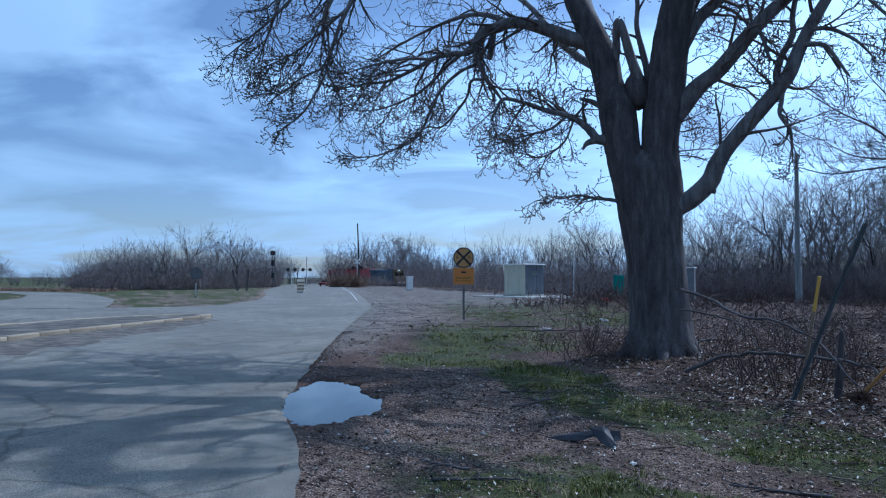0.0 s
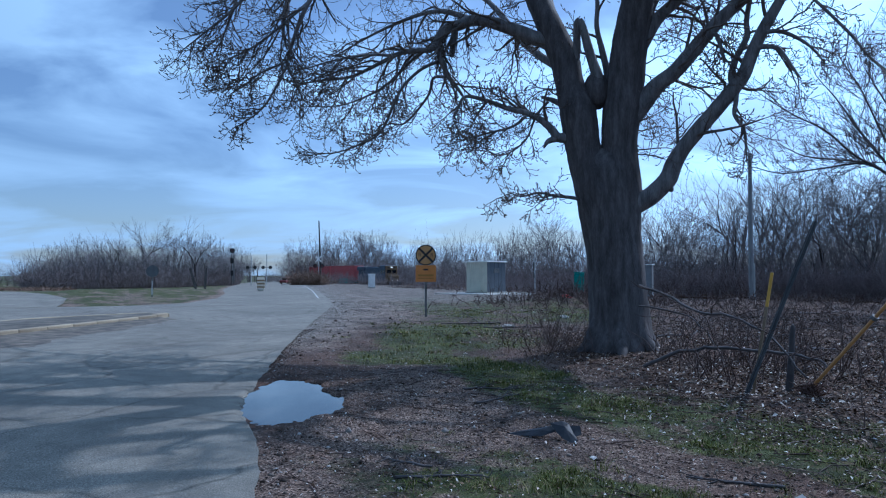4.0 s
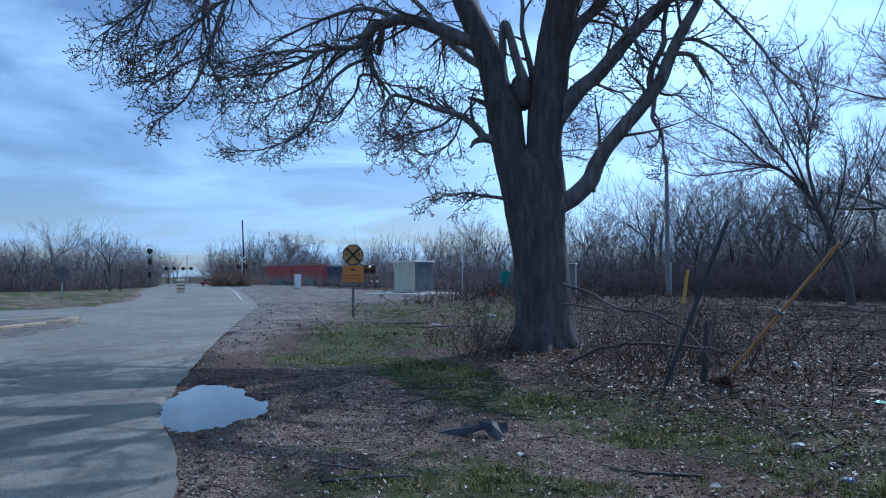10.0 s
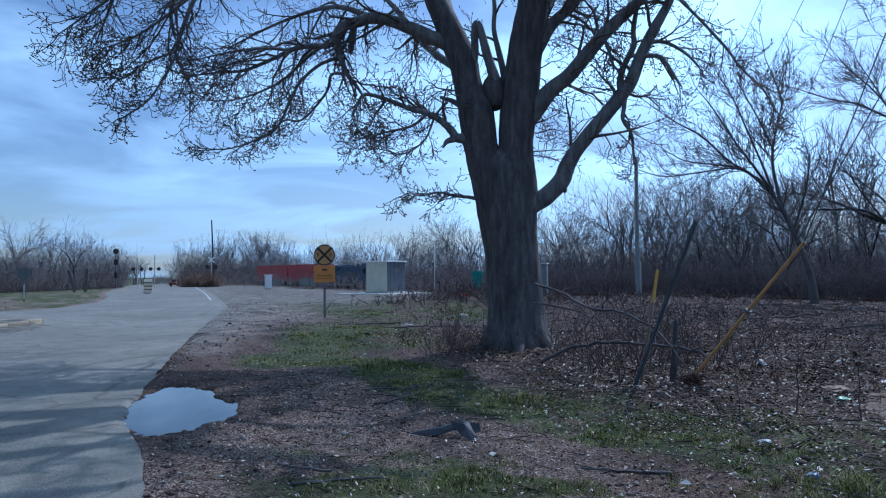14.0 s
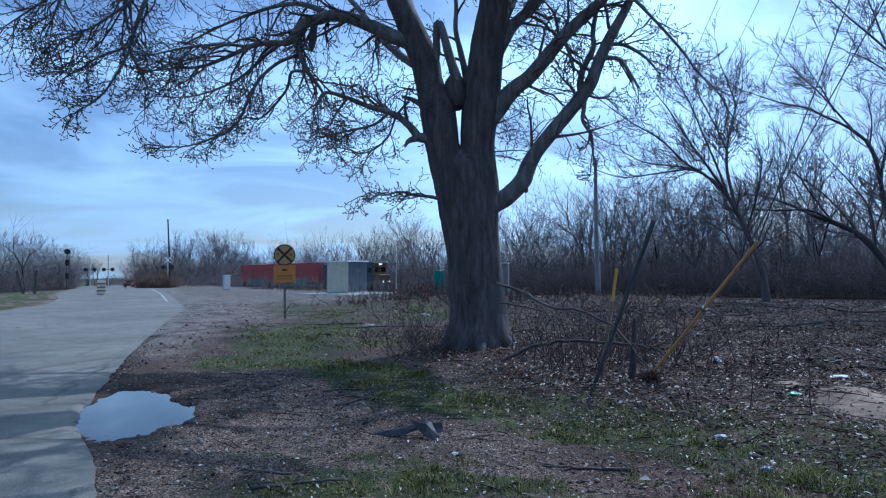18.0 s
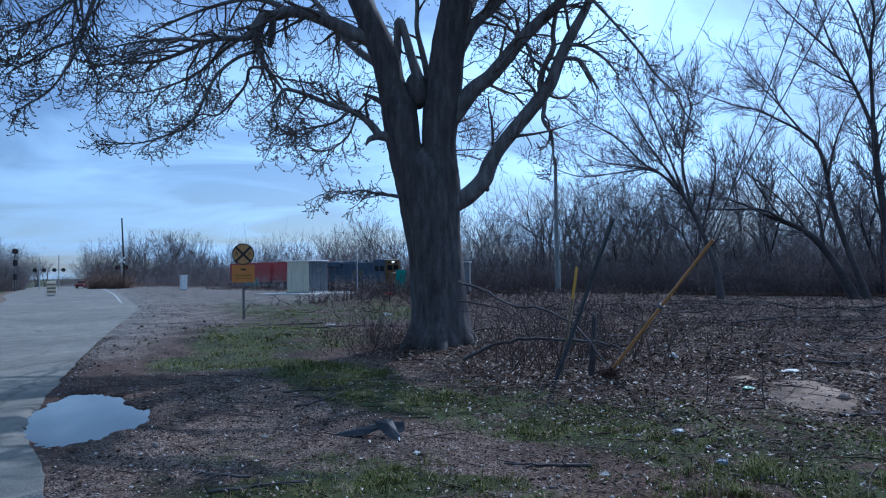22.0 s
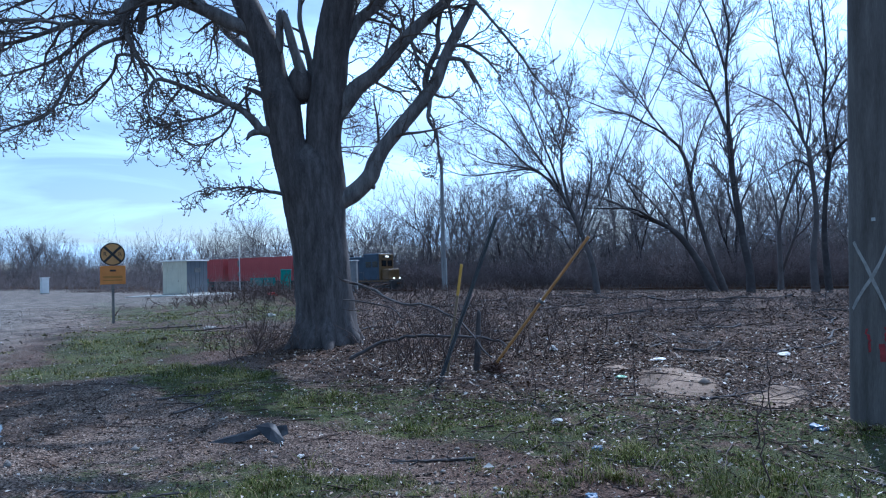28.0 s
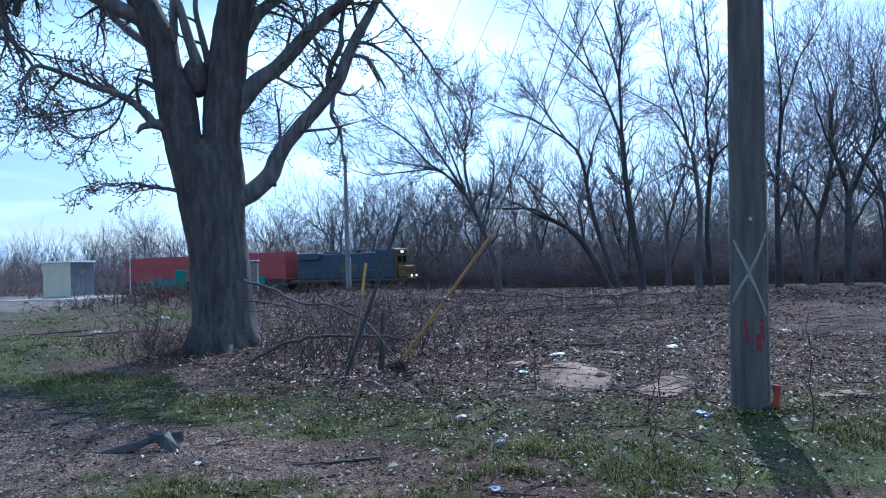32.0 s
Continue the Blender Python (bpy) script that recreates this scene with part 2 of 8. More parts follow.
class Tubes:
    """Collects bent tapering tubes into one mesh."""

    def __init__(self):
        self.v, self.f, self.n = [], [], 0
        self.wait = {}

    def add(self, pts, rads, sides=3):
        if sides < 8:
            self.wait.setdefault((len(pts), sides), []).append((np.asarray(pts, float), np.asarray(rads, float)))
            return
        pts = np.asarray(pts, float)
        k = len(pts)
        tan = np.gradient(pts, axis=0)
        tan /= np.linalg.norm(tan, axis=1)[:, None] + 1e-9
        ref = np.array([0.0, 0.0, 1.0]) if abs(tan[0, 2]) < 0.9 else np.array([1.0, 0.0, 0.0])
        s = np.cross(tan, ref)
        s /= np.linalg.norm(s, axis=1)[:, None] + 1e-9
        w = np.cross(s, tan)
        a = np.arange(sides) * 2 * np.pi / sides
        r = np.asarray(rads, float)[:, None, None]
        ring = pts[:, None] + r * (np.cos(a)[None, :, None] * s[:, None] + np.sin(a)[None, :, None] * w[:, None])
        self.v.append(ring.reshape(-1, 3))
        i = np.arange(k - 1)[:, None] * sides + np.arange(sides)[None]
        j = np.arange(k - 1)[:, None] * sides + (np.arange(sides)[None] + 1) % sides
        self.f.append((np.stack([i, j, j + sides, i + sides], -1).reshape(-1, 4) + self.n))
        self.n += k * sides

    def object(self, name, material, parent=None, label="", smooth=True):
        for (k, sides), rows_ in self.wait.items():
            p = np.stack([q[0] for q in rows_])
            r = np.stack([q[1] for q in rows_])[:, :, None, None]
            tan = np.gradient(p, axis=1)
            tan /= np.linalg.norm(tan, axis=2)[..., None] + 1e-9
            ref = np.where(np.abs(tan[:, :1, 2:3]) < 0.9, np.array([0.0, 0.0, 1.0]), np.array([1.0, 0.0, 0.0]))
            s = np.cross(tan, np.broadcast_to(ref, tan.shape))
            s /= np.linalg.norm(s, axis=2)[..., None] + 1e-9
            w = np.cross(s, tan)
            a = np.arange(sides) * 2 * np.pi / sides
            ring = p[:, :, None] + r * (np.cos(a)[:, None] * s[:, :, None] + np.sin(a)[:, None] * w[:, :, None])
            self.v.append(ring.reshape(-1, 3))
            i = np.arange(k - 1)[:, None] * sides + np.arange(sides)[None]
            j = np.arange(k - 1)[:, None] * sides + (np.arange(sides)[None] + 1) % sides
            one = np.stack([i, j, j + sides, i + sides], -1).reshape(-1, 4)
            off = self.n + np.arange(len(p)) * (k * sides)
            self.f.append((off[:, None, None] + one[None]).reshape(-1, 4))
            self.n += len(p) * k * sides
        v = np.concatenate(self.v)
        f = np.concatenate(self.f)
        me = bpy.data.meshes.new(name)
        me.vertices.add(len(v))
        me.vertices.foreach_set("co", v.ravel().astype(np.float32))
        me.loops.add(f.size)
        me.loops.foreach_set("vertex_index", f.ravel().astype(np.int32))
        me.polygons.add(len(f))
        me.polygons.foreach_set("loop_start", np.arange(0, f.size, 4, dtype=np.int32))
        me.update(calc_edges=True)
        me.validate()
        me.materials.append(material)
        if smooth:
            me.shade_smooth()
        ob = new(name, me)
        if parent:
            ob.parent = parent
        if label:
            ob["label"] = label
        return ob


# plan: the track's line, and the ground's height
TRACK_AZ = 60.0
TN = np.array([math.sin(radians(TRACK_AZ)), math.cos(radians(TRACK_AZ))])      # from the camera square to the track
TD = np.array([TN[1], -TN[0]])                                        # along the track, the way the train goes
TRACK_D, RAIL_Z = 70.0, -1.0
ROAD_E = [(0.3, -40), (-0.2, -8), (-0.6, 1.0), (-1.19, 5.55), (-1.52, 7.26), (-1.86, 8.1), (-2.16, 9.3), (-2.36, 10.9), (-2.87, 16.5), (-3.35, 23.9), (-4.1, 39.0), (-5.2, 47.0), (-9.5, 75), (-20.5, 141), (-34, 222), (-80, 500)]


LEFT_E = [(-45, -40), (-45, 24), (-40, 33), (-19.5, 38.2), (-15.8, 39.2), (-13.6, 43), (-14.2, 52), (-17.2, 66), (-21.3, 80), (-25, 95), (-31, 123), (-38, 155), (-48, 222), (-94, 500)]


def left_x(y):
    return np.interp(y, [p[1] for p in LEFT_E], [p[0] for p in LEFT_E])


def road_x(y):
    return np.interp(y, [p[1] for p in ROAD_E], [p[0] for p in ROAD_E])


def ground_z(x, y):
    x, y = np.asarray(x, float), np.asarray(y, float)
    d = TRACK_D - (x * TN[0] + y * TN[1])
    z = -1.28 * sstep(34, 5, d)
    off = np.abs(x - road_x(y) + 5)
    lift = sstep(60, 130, y) * sstep(60, 10, off) * sstep(260, 190, y)
    z = z * (1 - lift) + lift * -0.25
    return z


def on_track(s, off=0.0):
    p = TN * (TRACK_D + off) + TD * s
    return float(p[0]), float(p[1])


# ---- ground ----
def ground_material():
    m = bpy.data.materials.new("earth_and_grass")
    m.use_nodes = True
    nt = m.node_tree
    b = nt.nodes["Principled BSDF"]
    tc = nt.nodes.new("ShaderNodeTexCoord")
    at = nt.nodes.new("ShaderNodeAttribute"); at.attribute_name = "cover"
    sp = nt.nodes.new("ShaderNodeSeparateColor")
    nt.links.new(at.outputs["Color"], sp.inputs[0])

    def noise_n(scale, detail=6, rough=0.6):
        n = nt.nodes.new("ShaderNodeTexNoise")
        n.inputs["Scale"].default_value, n.inputs["Detail"].default_value, n.inputs["Roughness"].default_value = scale, detail, rough
        nt.links.new(tc.outputs["Object"], n.inputs["Vector"])
        return n

    def ramp_n(src, stops):
        r = nt.nodes.new("ShaderNodeValToRGB")
        e = r.color_ramp.elements
        e[0].position, e[0].color = stops[0][0], (*stops[0][1], 1)
        e[1].position, e[1].color = stops[-1][0], (*stops[-1][1], 1)
        for p, c in stops[1:-1]:
            e.new(p).color = (*c, 1)
        nt.links.new(src, r.inputs[0])
        return r.outputs[0]

    def mix_n(f, a, c):
        x = nt.nodes.new("ShaderNodeMix"); x.data_type = "RGBA"
        nt.links.new(f, x.inputs["Factor"])
        nt.links.new(a, x.inputs["A"])
        nt.links.new(c, x.inputs["B"])
        return x.outputs["Result"]

    def gate(mask, noi, lo, hi):
        """mask + (noise - 0.5), sharpened"""
        a = nt.nodes.new("ShaderNodeMath"); a.operation = "ADD"
        nt.links.new(mask, a.inputs[0]); nt.links.new(noi, a.inputs[1])
        r = nt.nodes.new("ShaderNodeMapRange")
        r.inputs["From Min"].default_value, r.inputs["From Max"].default_value = lo, hi
        nt.links.new(a.outputs[0], r.inputs["Value"])
        return r.outputs[0]

    big, mid, fine = noise_n(0.9, 8, 0.62), noise_n(6.5, 9, 0.72), noise_n(30.0, 9, 0.75)
    vor = nt.nodes.new("ShaderNodeTexVoronoi")
    vor.inputs["Scale"].default_value = 55.0
    nt.links.new(tc.outputs["Object"], vor.inputs["Vector"])
    dirt = ramp_n(fine.outputs["Fac"], [(0.34, (0.016, 0.010, 0.008)), (0.49, (0.070, 0.046, 0.034)), (0.60, (0.14, 0.097, 0.075)), (0.72, (0.30, 0.235, 0.19))])
    grav = ramp_n(vor.outputs["Color"], [(0.15, (0.036, 0.028, 0.022)), (0.5, (0.135, 0.108, 0.088)), (0.9, (0.38, 0.325, 0.275))])
    grass = ramp_n(fine.outputs["Fac"], [(0.3, (0.018, 0.026, 0.007)), (0.52, (0.055, 0.075, 0.019)), (0.75, (0.13, 0.14, 0.05))])
    litter = ramp_n(vor.outputs["Color"], [(0.1, (0.010, 0.007, 0.006)), (0.6, (0.055, 0.036, 0.027)), (0.95, (0.30, 0.225, 0.175))])
    col = mix_n(gate(sp.outputs[1], mid.outputs["Fac"], 0.7, 1.1), dirt, grav)
    col = mix_n(gate(sp.outputs[2], mid.outputs["Fac"], 0.75, 1.05), col, litter)
    col = mix_n(gate(sp.outputs[0], mid.outputs["Fac"], 0.8, 1.05), col, grass)
    ap = nt.nodes.new("ShaderNodeAttribute"); ap.attribute_name = "apron"
    pale = ramp_n(vor.outputs["Color"], [(0.15, (0.062, 0.064, 0.058)), (0.5, (0.15, 0.154, 0.142)), (0.9, (0.33, 0.34, 0.315))])
    col = mix_n(gate(ap.outputs["Fac"], mid.outputs["Fac"], 0.55, 1.2), col, pale)
    mudc = ramp_n(mid.outputs["Fac"], [(0.35, (0.22, 0.18, 0.135)), (0.65, (0.36, 0.30, 0.235))])
    col = mix_n(gate(at.outputs["Alpha"], mid.outputs["Fac"], 0.85, 1.15), col, mudc)
    tone = ramp_n(big.outputs["Fac"], [(0.36, (0.50, 0.42, 0.385)), (0.48, (0.95, 0.81, 0.745)), (0.64, (1.38, 1.20, 1.10))])
    mul = nt.nodes.new("ShaderNodeMix"); mul.data_type = "RGBA"; mul.blend_type = "MULTIPLY"; mul.inputs["Factor"].default_value = 1.0
    nt.links.new(col, mul.inputs["A"]); nt.links.new(tone, mul.inputs["B"])
    nt.links.new(mul.outputs["Result"], b.inputs["Base Color"])
    b.inputs["Roughness"].default_value = 0.9
    b.inputs["Specular IOR Level"].default_value = 0.25
    bp = nt.nodes.new("ShaderNodeBump")
    bp.inputs["Strength"].default_value, bp.inputs["Distance"].default_value = 0.8, 0.03
    ad = nt.nodes.new("ShaderNodeMath"); ad.operation = "ADD"
    nt.links.new(fine.outputs["Fac"], ad.inputs[0]); nt.links.new(vor.outputs["Distance"], ad.inputs[1])
    nt.links.new(ad.outputs[0], bp.inputs["Height"])
    nt.links.new(bp.outputs[0], b.inputs["Normal"])
    return m


M_GROUND = ground_material()


def bumps(x, y, scale, seed):
    """Smooth value noise on a lattice."""
    x, y = np.asarray(x) * scale, np.asarray(y) * scale
    xi, yi = np.floor(x).astype(int), np.floor(y).astype(int)
    fx, fy = x - xi, y - yi
    fx, fy = fx * fx * (3 - 2 * fx), fy * fy * (3 - 2 * fy)

    def h(a, b):
        n = (a * 374761393 + b * 668265263 + seed * 974634541) & 0x7FFFFFFF
        n = ((n ^ (n >> 13)) * 1274126177) & 0x7FFFFFFF
        return ((n ^ (n >> 16)) & 0xFFFF) / 65535.0
    return (h(xi, yi) * (1 - fx) + h(xi + 1, yi) * fx) * (1 - fy) + (h(xi, yi + 1) * (1 - fx) + h(xi + 1, yi + 1) * fx) * fy


PUDDLE = (-1.60, 9.85)          # centre of the puddle by the road
POND = [(7.45, 7.2, 1.2, 0.56, 53), (7.8, 5.85, 0.75, 0.36, 25), (8.6, 3.95, 0.5, 0.24, -20), (7.6, 8.6, 0.45, 0.2, 60), (9.6, 8.2, 0.5, 0.2, -30)]   # wet bare patches


def mud_clear(x, y):
    """1 on the ground, 0 on a bare mud patch."""
    k = np.ones_like(x)
    for cx_, cy_, a_, b_, turn in POND:
        c, s_ = math.cos(radians(turn)), math.sin(radians(turn))
        lx, ly = (x - cx_) * c + (y - cy_) * s_, -(x - cx_) * s_ + (y - cy_) * c
        k = np.minimum(k, sstep(0.75, 1.1, np.hypot(lx / a_, ly / b_)))
    return 0.04 + 0.96 * k


def puddle_r(a):
    """The puddle's radius by angle."""
    turn = [-3.6, -2.83, -2.18, -1.48, -1.08, -0.66, -0.16, 0.2, 0.65, 1.2, 1.75, 2.16, 2.78, 3.45]
    r = [1.1, 0.87, 0.88, 1.0, 1.05, 1.0, 1.17, 0.85, 0.62, 0.78, 0.95, 1.2, 1.12, 0.87]
    return np.interp(a, turn, r) + 0.06 * (bumps(np.cos(a) * 5 + 20, np.sin(a) * 5 + 20, 1.0, 47) - 0.5) + 0.10 * (bumps(np.cos(a) * 14 + 40, np.sin(a) * 14 + 40, 1.0, 48) - 0.5) * (0.3 + 0.7 * sstep(-0.6, 0.4, np.cos(a)))


def in_puddle(x, y):
    lx, ly = (x - PUDDLE[0]) / 0.72, (y - PUDDLE[1]) / 1.80
    rag_ = 0.34 * (bumps(x, y, 5.0, 49) - 0.5) + 0.26 * (bumps(x, y, 12.0, 50) - 0.5)
    return np.hypot(lx, ly) / puddle_r(np.arctan2(ly, lx)) + rag_ * (0.35 + 0.65 * sstep(-0.5, 0.4, lx))


def terrain(x, y):
    """The ground's full height: large form, unevenness and hollows."""
    r = np.hypot(x, y)
    z = ground_z(x, y)
    off_road = sstep(-0.15, 0.5, x - road_x(y))
    soft = sstep(90, 20, r)
    z = z + soft * off_road * ((bumps(x, y, 0.35, 3) - 0.5) * 0.16 + (bumps(x, y, 1.3, 5) - 0.5) * 0.07 + (bumps(x, y, 5.0, 7) - 0.5) * 0.03)
    clear = mud_clear(x, y) * sstep(4.5, 8.0, x) * sstep(8.5, 12.0, y + 0.3 * x) * sstep(60, 40, r)
    z = z + clear * ((bumps(x, y, 0.8, 11) - 0.5) * 0.16 + (bumps(x, y, 2.4, 12) - 0.5) * 0.10)
    q = in_puddle(x, y)
    z = z + (0.022 - z) * sstep(2.2, 1.25, q) - 0.085 * sstep(1.12, 0.85, q)
    # rubble and brush heap in front of the shed, mound under the tree
    z = z + 0.55 * np.exp(-(((x - 10.0) / 3.4) ** 2 + ((y - 38) / 3.0) ** 2)) + 0.10 * np.exp(-((x - 4.9) ** 2 + (y - 15.3) ** 2) / 2.6)
    z = z + 0.35 * np.exp(-(((x - 19.0) / 6) ** 2 + ((y - 34) / 3.0) ** 2)) * (0.6 + 0.8 * bumps(x, y, 1.1, 9))
    return z


def build_ground():
    az = np.radians(np.concatenate([np.arange(-62, -18, 0.34), np.arange(-18, 2, 0.13), np.arange(2, 100, 0.3), np.arange(100, 298, 6.0)]))
    rr = np.concatenate([[0.4], 1.2 * np.exp(np.arange(0, 1.75, 0.021)), 1.2 * np.exp(np.arange(1.75, 2.45, 0.0045)), 1.2 * np.exp(np.arange(2.45, 3.6, 0.021)), 1.2 * np.exp(np.arange(3.6, 8.1, 0.06))])
    A, R = np.meshgrid(az, rr)
    X, Y = R * np.sin(A), R * np.cos(A)
    Z = terrain(X, Y)
    n, k = X.shape
    v = np.stack([X, Y, Z], -1).reshape(-1, 3)
    i = (np.arange(n - 1)[:, None] * k + np.arange(k)[None]).ravel()
    j = (np.arange(n - 1)[:, None] * k + (np.arange(k)[None] + 1) % k).ravel()
    f = np.stack([i, j, j + k, i + k], -1)
    me = bpy.data.meshes.new("ground")
    me.vertices.add(len(v) + 1)
    me.vertices.foreach_set("co", np.concatenate([v.ravel(), [0, 0, -0.0]]).astype(np.float32))
    tri = [(len(v), int(q + 1) % k, int(q)) for q in range(k)]
    nf = len(f)
    me.loops.add(nf * 4 + len(tri) * 3)
    me.loops.foreach_set("vertex_index", np.concatenate([f[:, ::-1].ravel(), np.array(tri)[:, ::-1].ravel()]).astype(np.int32))
    me.polygons.add(nf + len(tri))
    me.polygons.foreach_set("loop_start", np.concatenate([np.arange(nf) * 4, nf * 4 + np.arange(len(tri)) * 3]).astype(np.int32))
    me.update(calc_edges=True)
    me.validate()
    # cover: red grass, green gravel, blue leaf litter
    x, y = v[:, 0], v[:, 1]
    r = np.hypot(x, y)
    grass = grass_mask(x, y)
    gravel = 0.55 * sstep(3.2, 0.0, np.abs(x - 0.6 - 0.16 * (y - 7)) - 1.0) * sstep(16, 11, y)
    gravel += 0.75 * sstep(20, 32, y) * sstep(75, 55, y) * sstep(9, 2, np.abs(x - road_x(y)))
    gravel += 0.8 * np.exp(-(((x - 8) / 6) ** 2 + ((y - 61) / 4.5) ** 2))
    d = TRACK_D - (x * TN[0] + y * TN[1])
    gravel += 0.9 * sstep(13, 20, y) * sstep(150, 120, y) * sstep(2.6, 0.2, x - road_x(y))
    gravel = gravel * sstep(2, 9, d)
    leaf = sstep(0.5, 2.5, x - 3.4) * sstep(5.0, 7.2, y * 0.75 + x * 0.45) * (0.45 + 0.6 * bumps(x, y, 0.5, 21)) * sstep(100, 75, r)
    leaf += 0.6 * np.exp(-((x - 5.2) ** 2 + (y - 14.8) ** 2) / 5)
    leaf += 0.8 * sstep(24, 8, d)
    mud = 1 - mud_clear(x, y)
    col = np.stack([grass * (1 - mud), gravel, leaf, mud], -1)
    col = np.concatenate([np.clip(col, 0, 1), [[0, 0, 0, 0]]])
    ca = me.color_attributes.new("cover", "FLOAT_COLOR", "POINT")
    ca.data.foreach_set("color", col.ravel().astype(np.float32))
    w_ = 0.5 + 0.13 * np.maximum(y - 12, 0)
    apron = 0.72 * sstep(12, 22, y) * np.exp(-np.maximum(x - road_x(y), 0) / w_) * sstep(190, 150, y) * sstep(-0.8, -0.2, x - road_x(y))
    apron = np.maximum(apron, 0.5 * sstep(36, 48, y) * sstep(16, 8, x) * sstep(4, 10, d) * sstep(-0.8, -0.2, x - road_x(y)))
    fa = me.attributes.new("apron", "FLOAT", "POINT")
    fa.data.foreach_set("value", np.concatenate([apron, [0.0]]).astype(np.float32))
    me.materials.append(M_GROUND)
    me.shade_smooth()
    return tagged(new("ground", me), "rough bare earth with gravel, thin grass and litter", "ground", kind="structure")


def seg_dist(x, y, ax, ay, bx_, by_):
    dx, dy = bx_ - ax, by_ - ay
    t = np.clip(((x - ax) * dx + (y - ay) * dy) / (dx * dx + dy * dy), 0, 1)
    return np.hypot(x - ax - t * dx, y - ay - t * dy)


def grass_mask(x, y):
    """How grassy a place is, 0 to 1."""
    g = np.zeros_like(x)
    band = np.minimum.reduce([seg_dist(x, y, 0.8, 15.0, 1.9, 12.2), seg_dist(x, y, 1.9, 12.2, 2.5, 9.2), seg_dist(x, y, 2.5, 9.2, 3.5, 7.6), seg_dist(x, y, 3.5, 7.6, 5.0, 5.9), seg_dist(x, y, 5.0, 5.9, 7.0, 4.4), seg_dist(x, y, 7.0, 4.4, 10, 1.5)])
    g = np.maximum(g, 1.1 * sstep(1.6, 0.2, band))
    g = np.maximum(g, 1.0 * np.exp(-(((x - 1.3) / 3.0) ** 2 + ((y - 19.5) / 5.5) ** 2)))
    g = np.maximum(g, 1.0 * np.exp(-(((x - 0.2) / 1.7) ** 2 + ((y - 15.6) / 2.6) ** 2)))
    g = np.maximum(g, 0.6 * sstep(20, 28, y) * sstep(62, 45, y) * sstep(1.0, 5.0, x - road_x(y)) * sstep(14, 7, x))
    g = np.maximum(g, 1.0 * sstep(1.5, 0.3, np.minimum(seg_dist(x, y, 4.6, 4.4, 6.2, 3.2), seg_dist(x, y, 6.2, 3.2, 8, 1))))
    g = np.maximum(g, 0.9 * sstep(0.8, 0.1, seg_dist(x, y, 1.5, 5.8, 2.4, 5.4)))
    g = np.maximum(g, 0.5 * sstep(2.2, 0.3, seg_dist(x, y, 0.2, 6.6, 3.0, 4.2)))
    g = np.maximum(g, 0.5 * sstep(1.6, 3.0, x) * sstep(13, 10, y) * sstep(2.6, 1.2, band))
    g = g * (1 - 0.85 * sstep(0.7, 0.25, seg_dist(x, y, 2.0, 7.0, 3.9, 4.3)))
    far = sstep(3, 8, -26 - x) * sstep(40, 60, y)
    g = np.maximum(g, 0.75 * far)
    g = np.maximum(g, 0.6 * sstep(37, 39, y) * sstep(0, 1.0, left_x(y) - x))
    return np.clip(g * (0.15 + 1.0 * bumps(x, y, 0.9, 31) * (0.35 + bumps(x, y, 2.6, 33)) + 0.45 * bumps(x, y, 6.0, 35)), 0, 1)


build_ground()



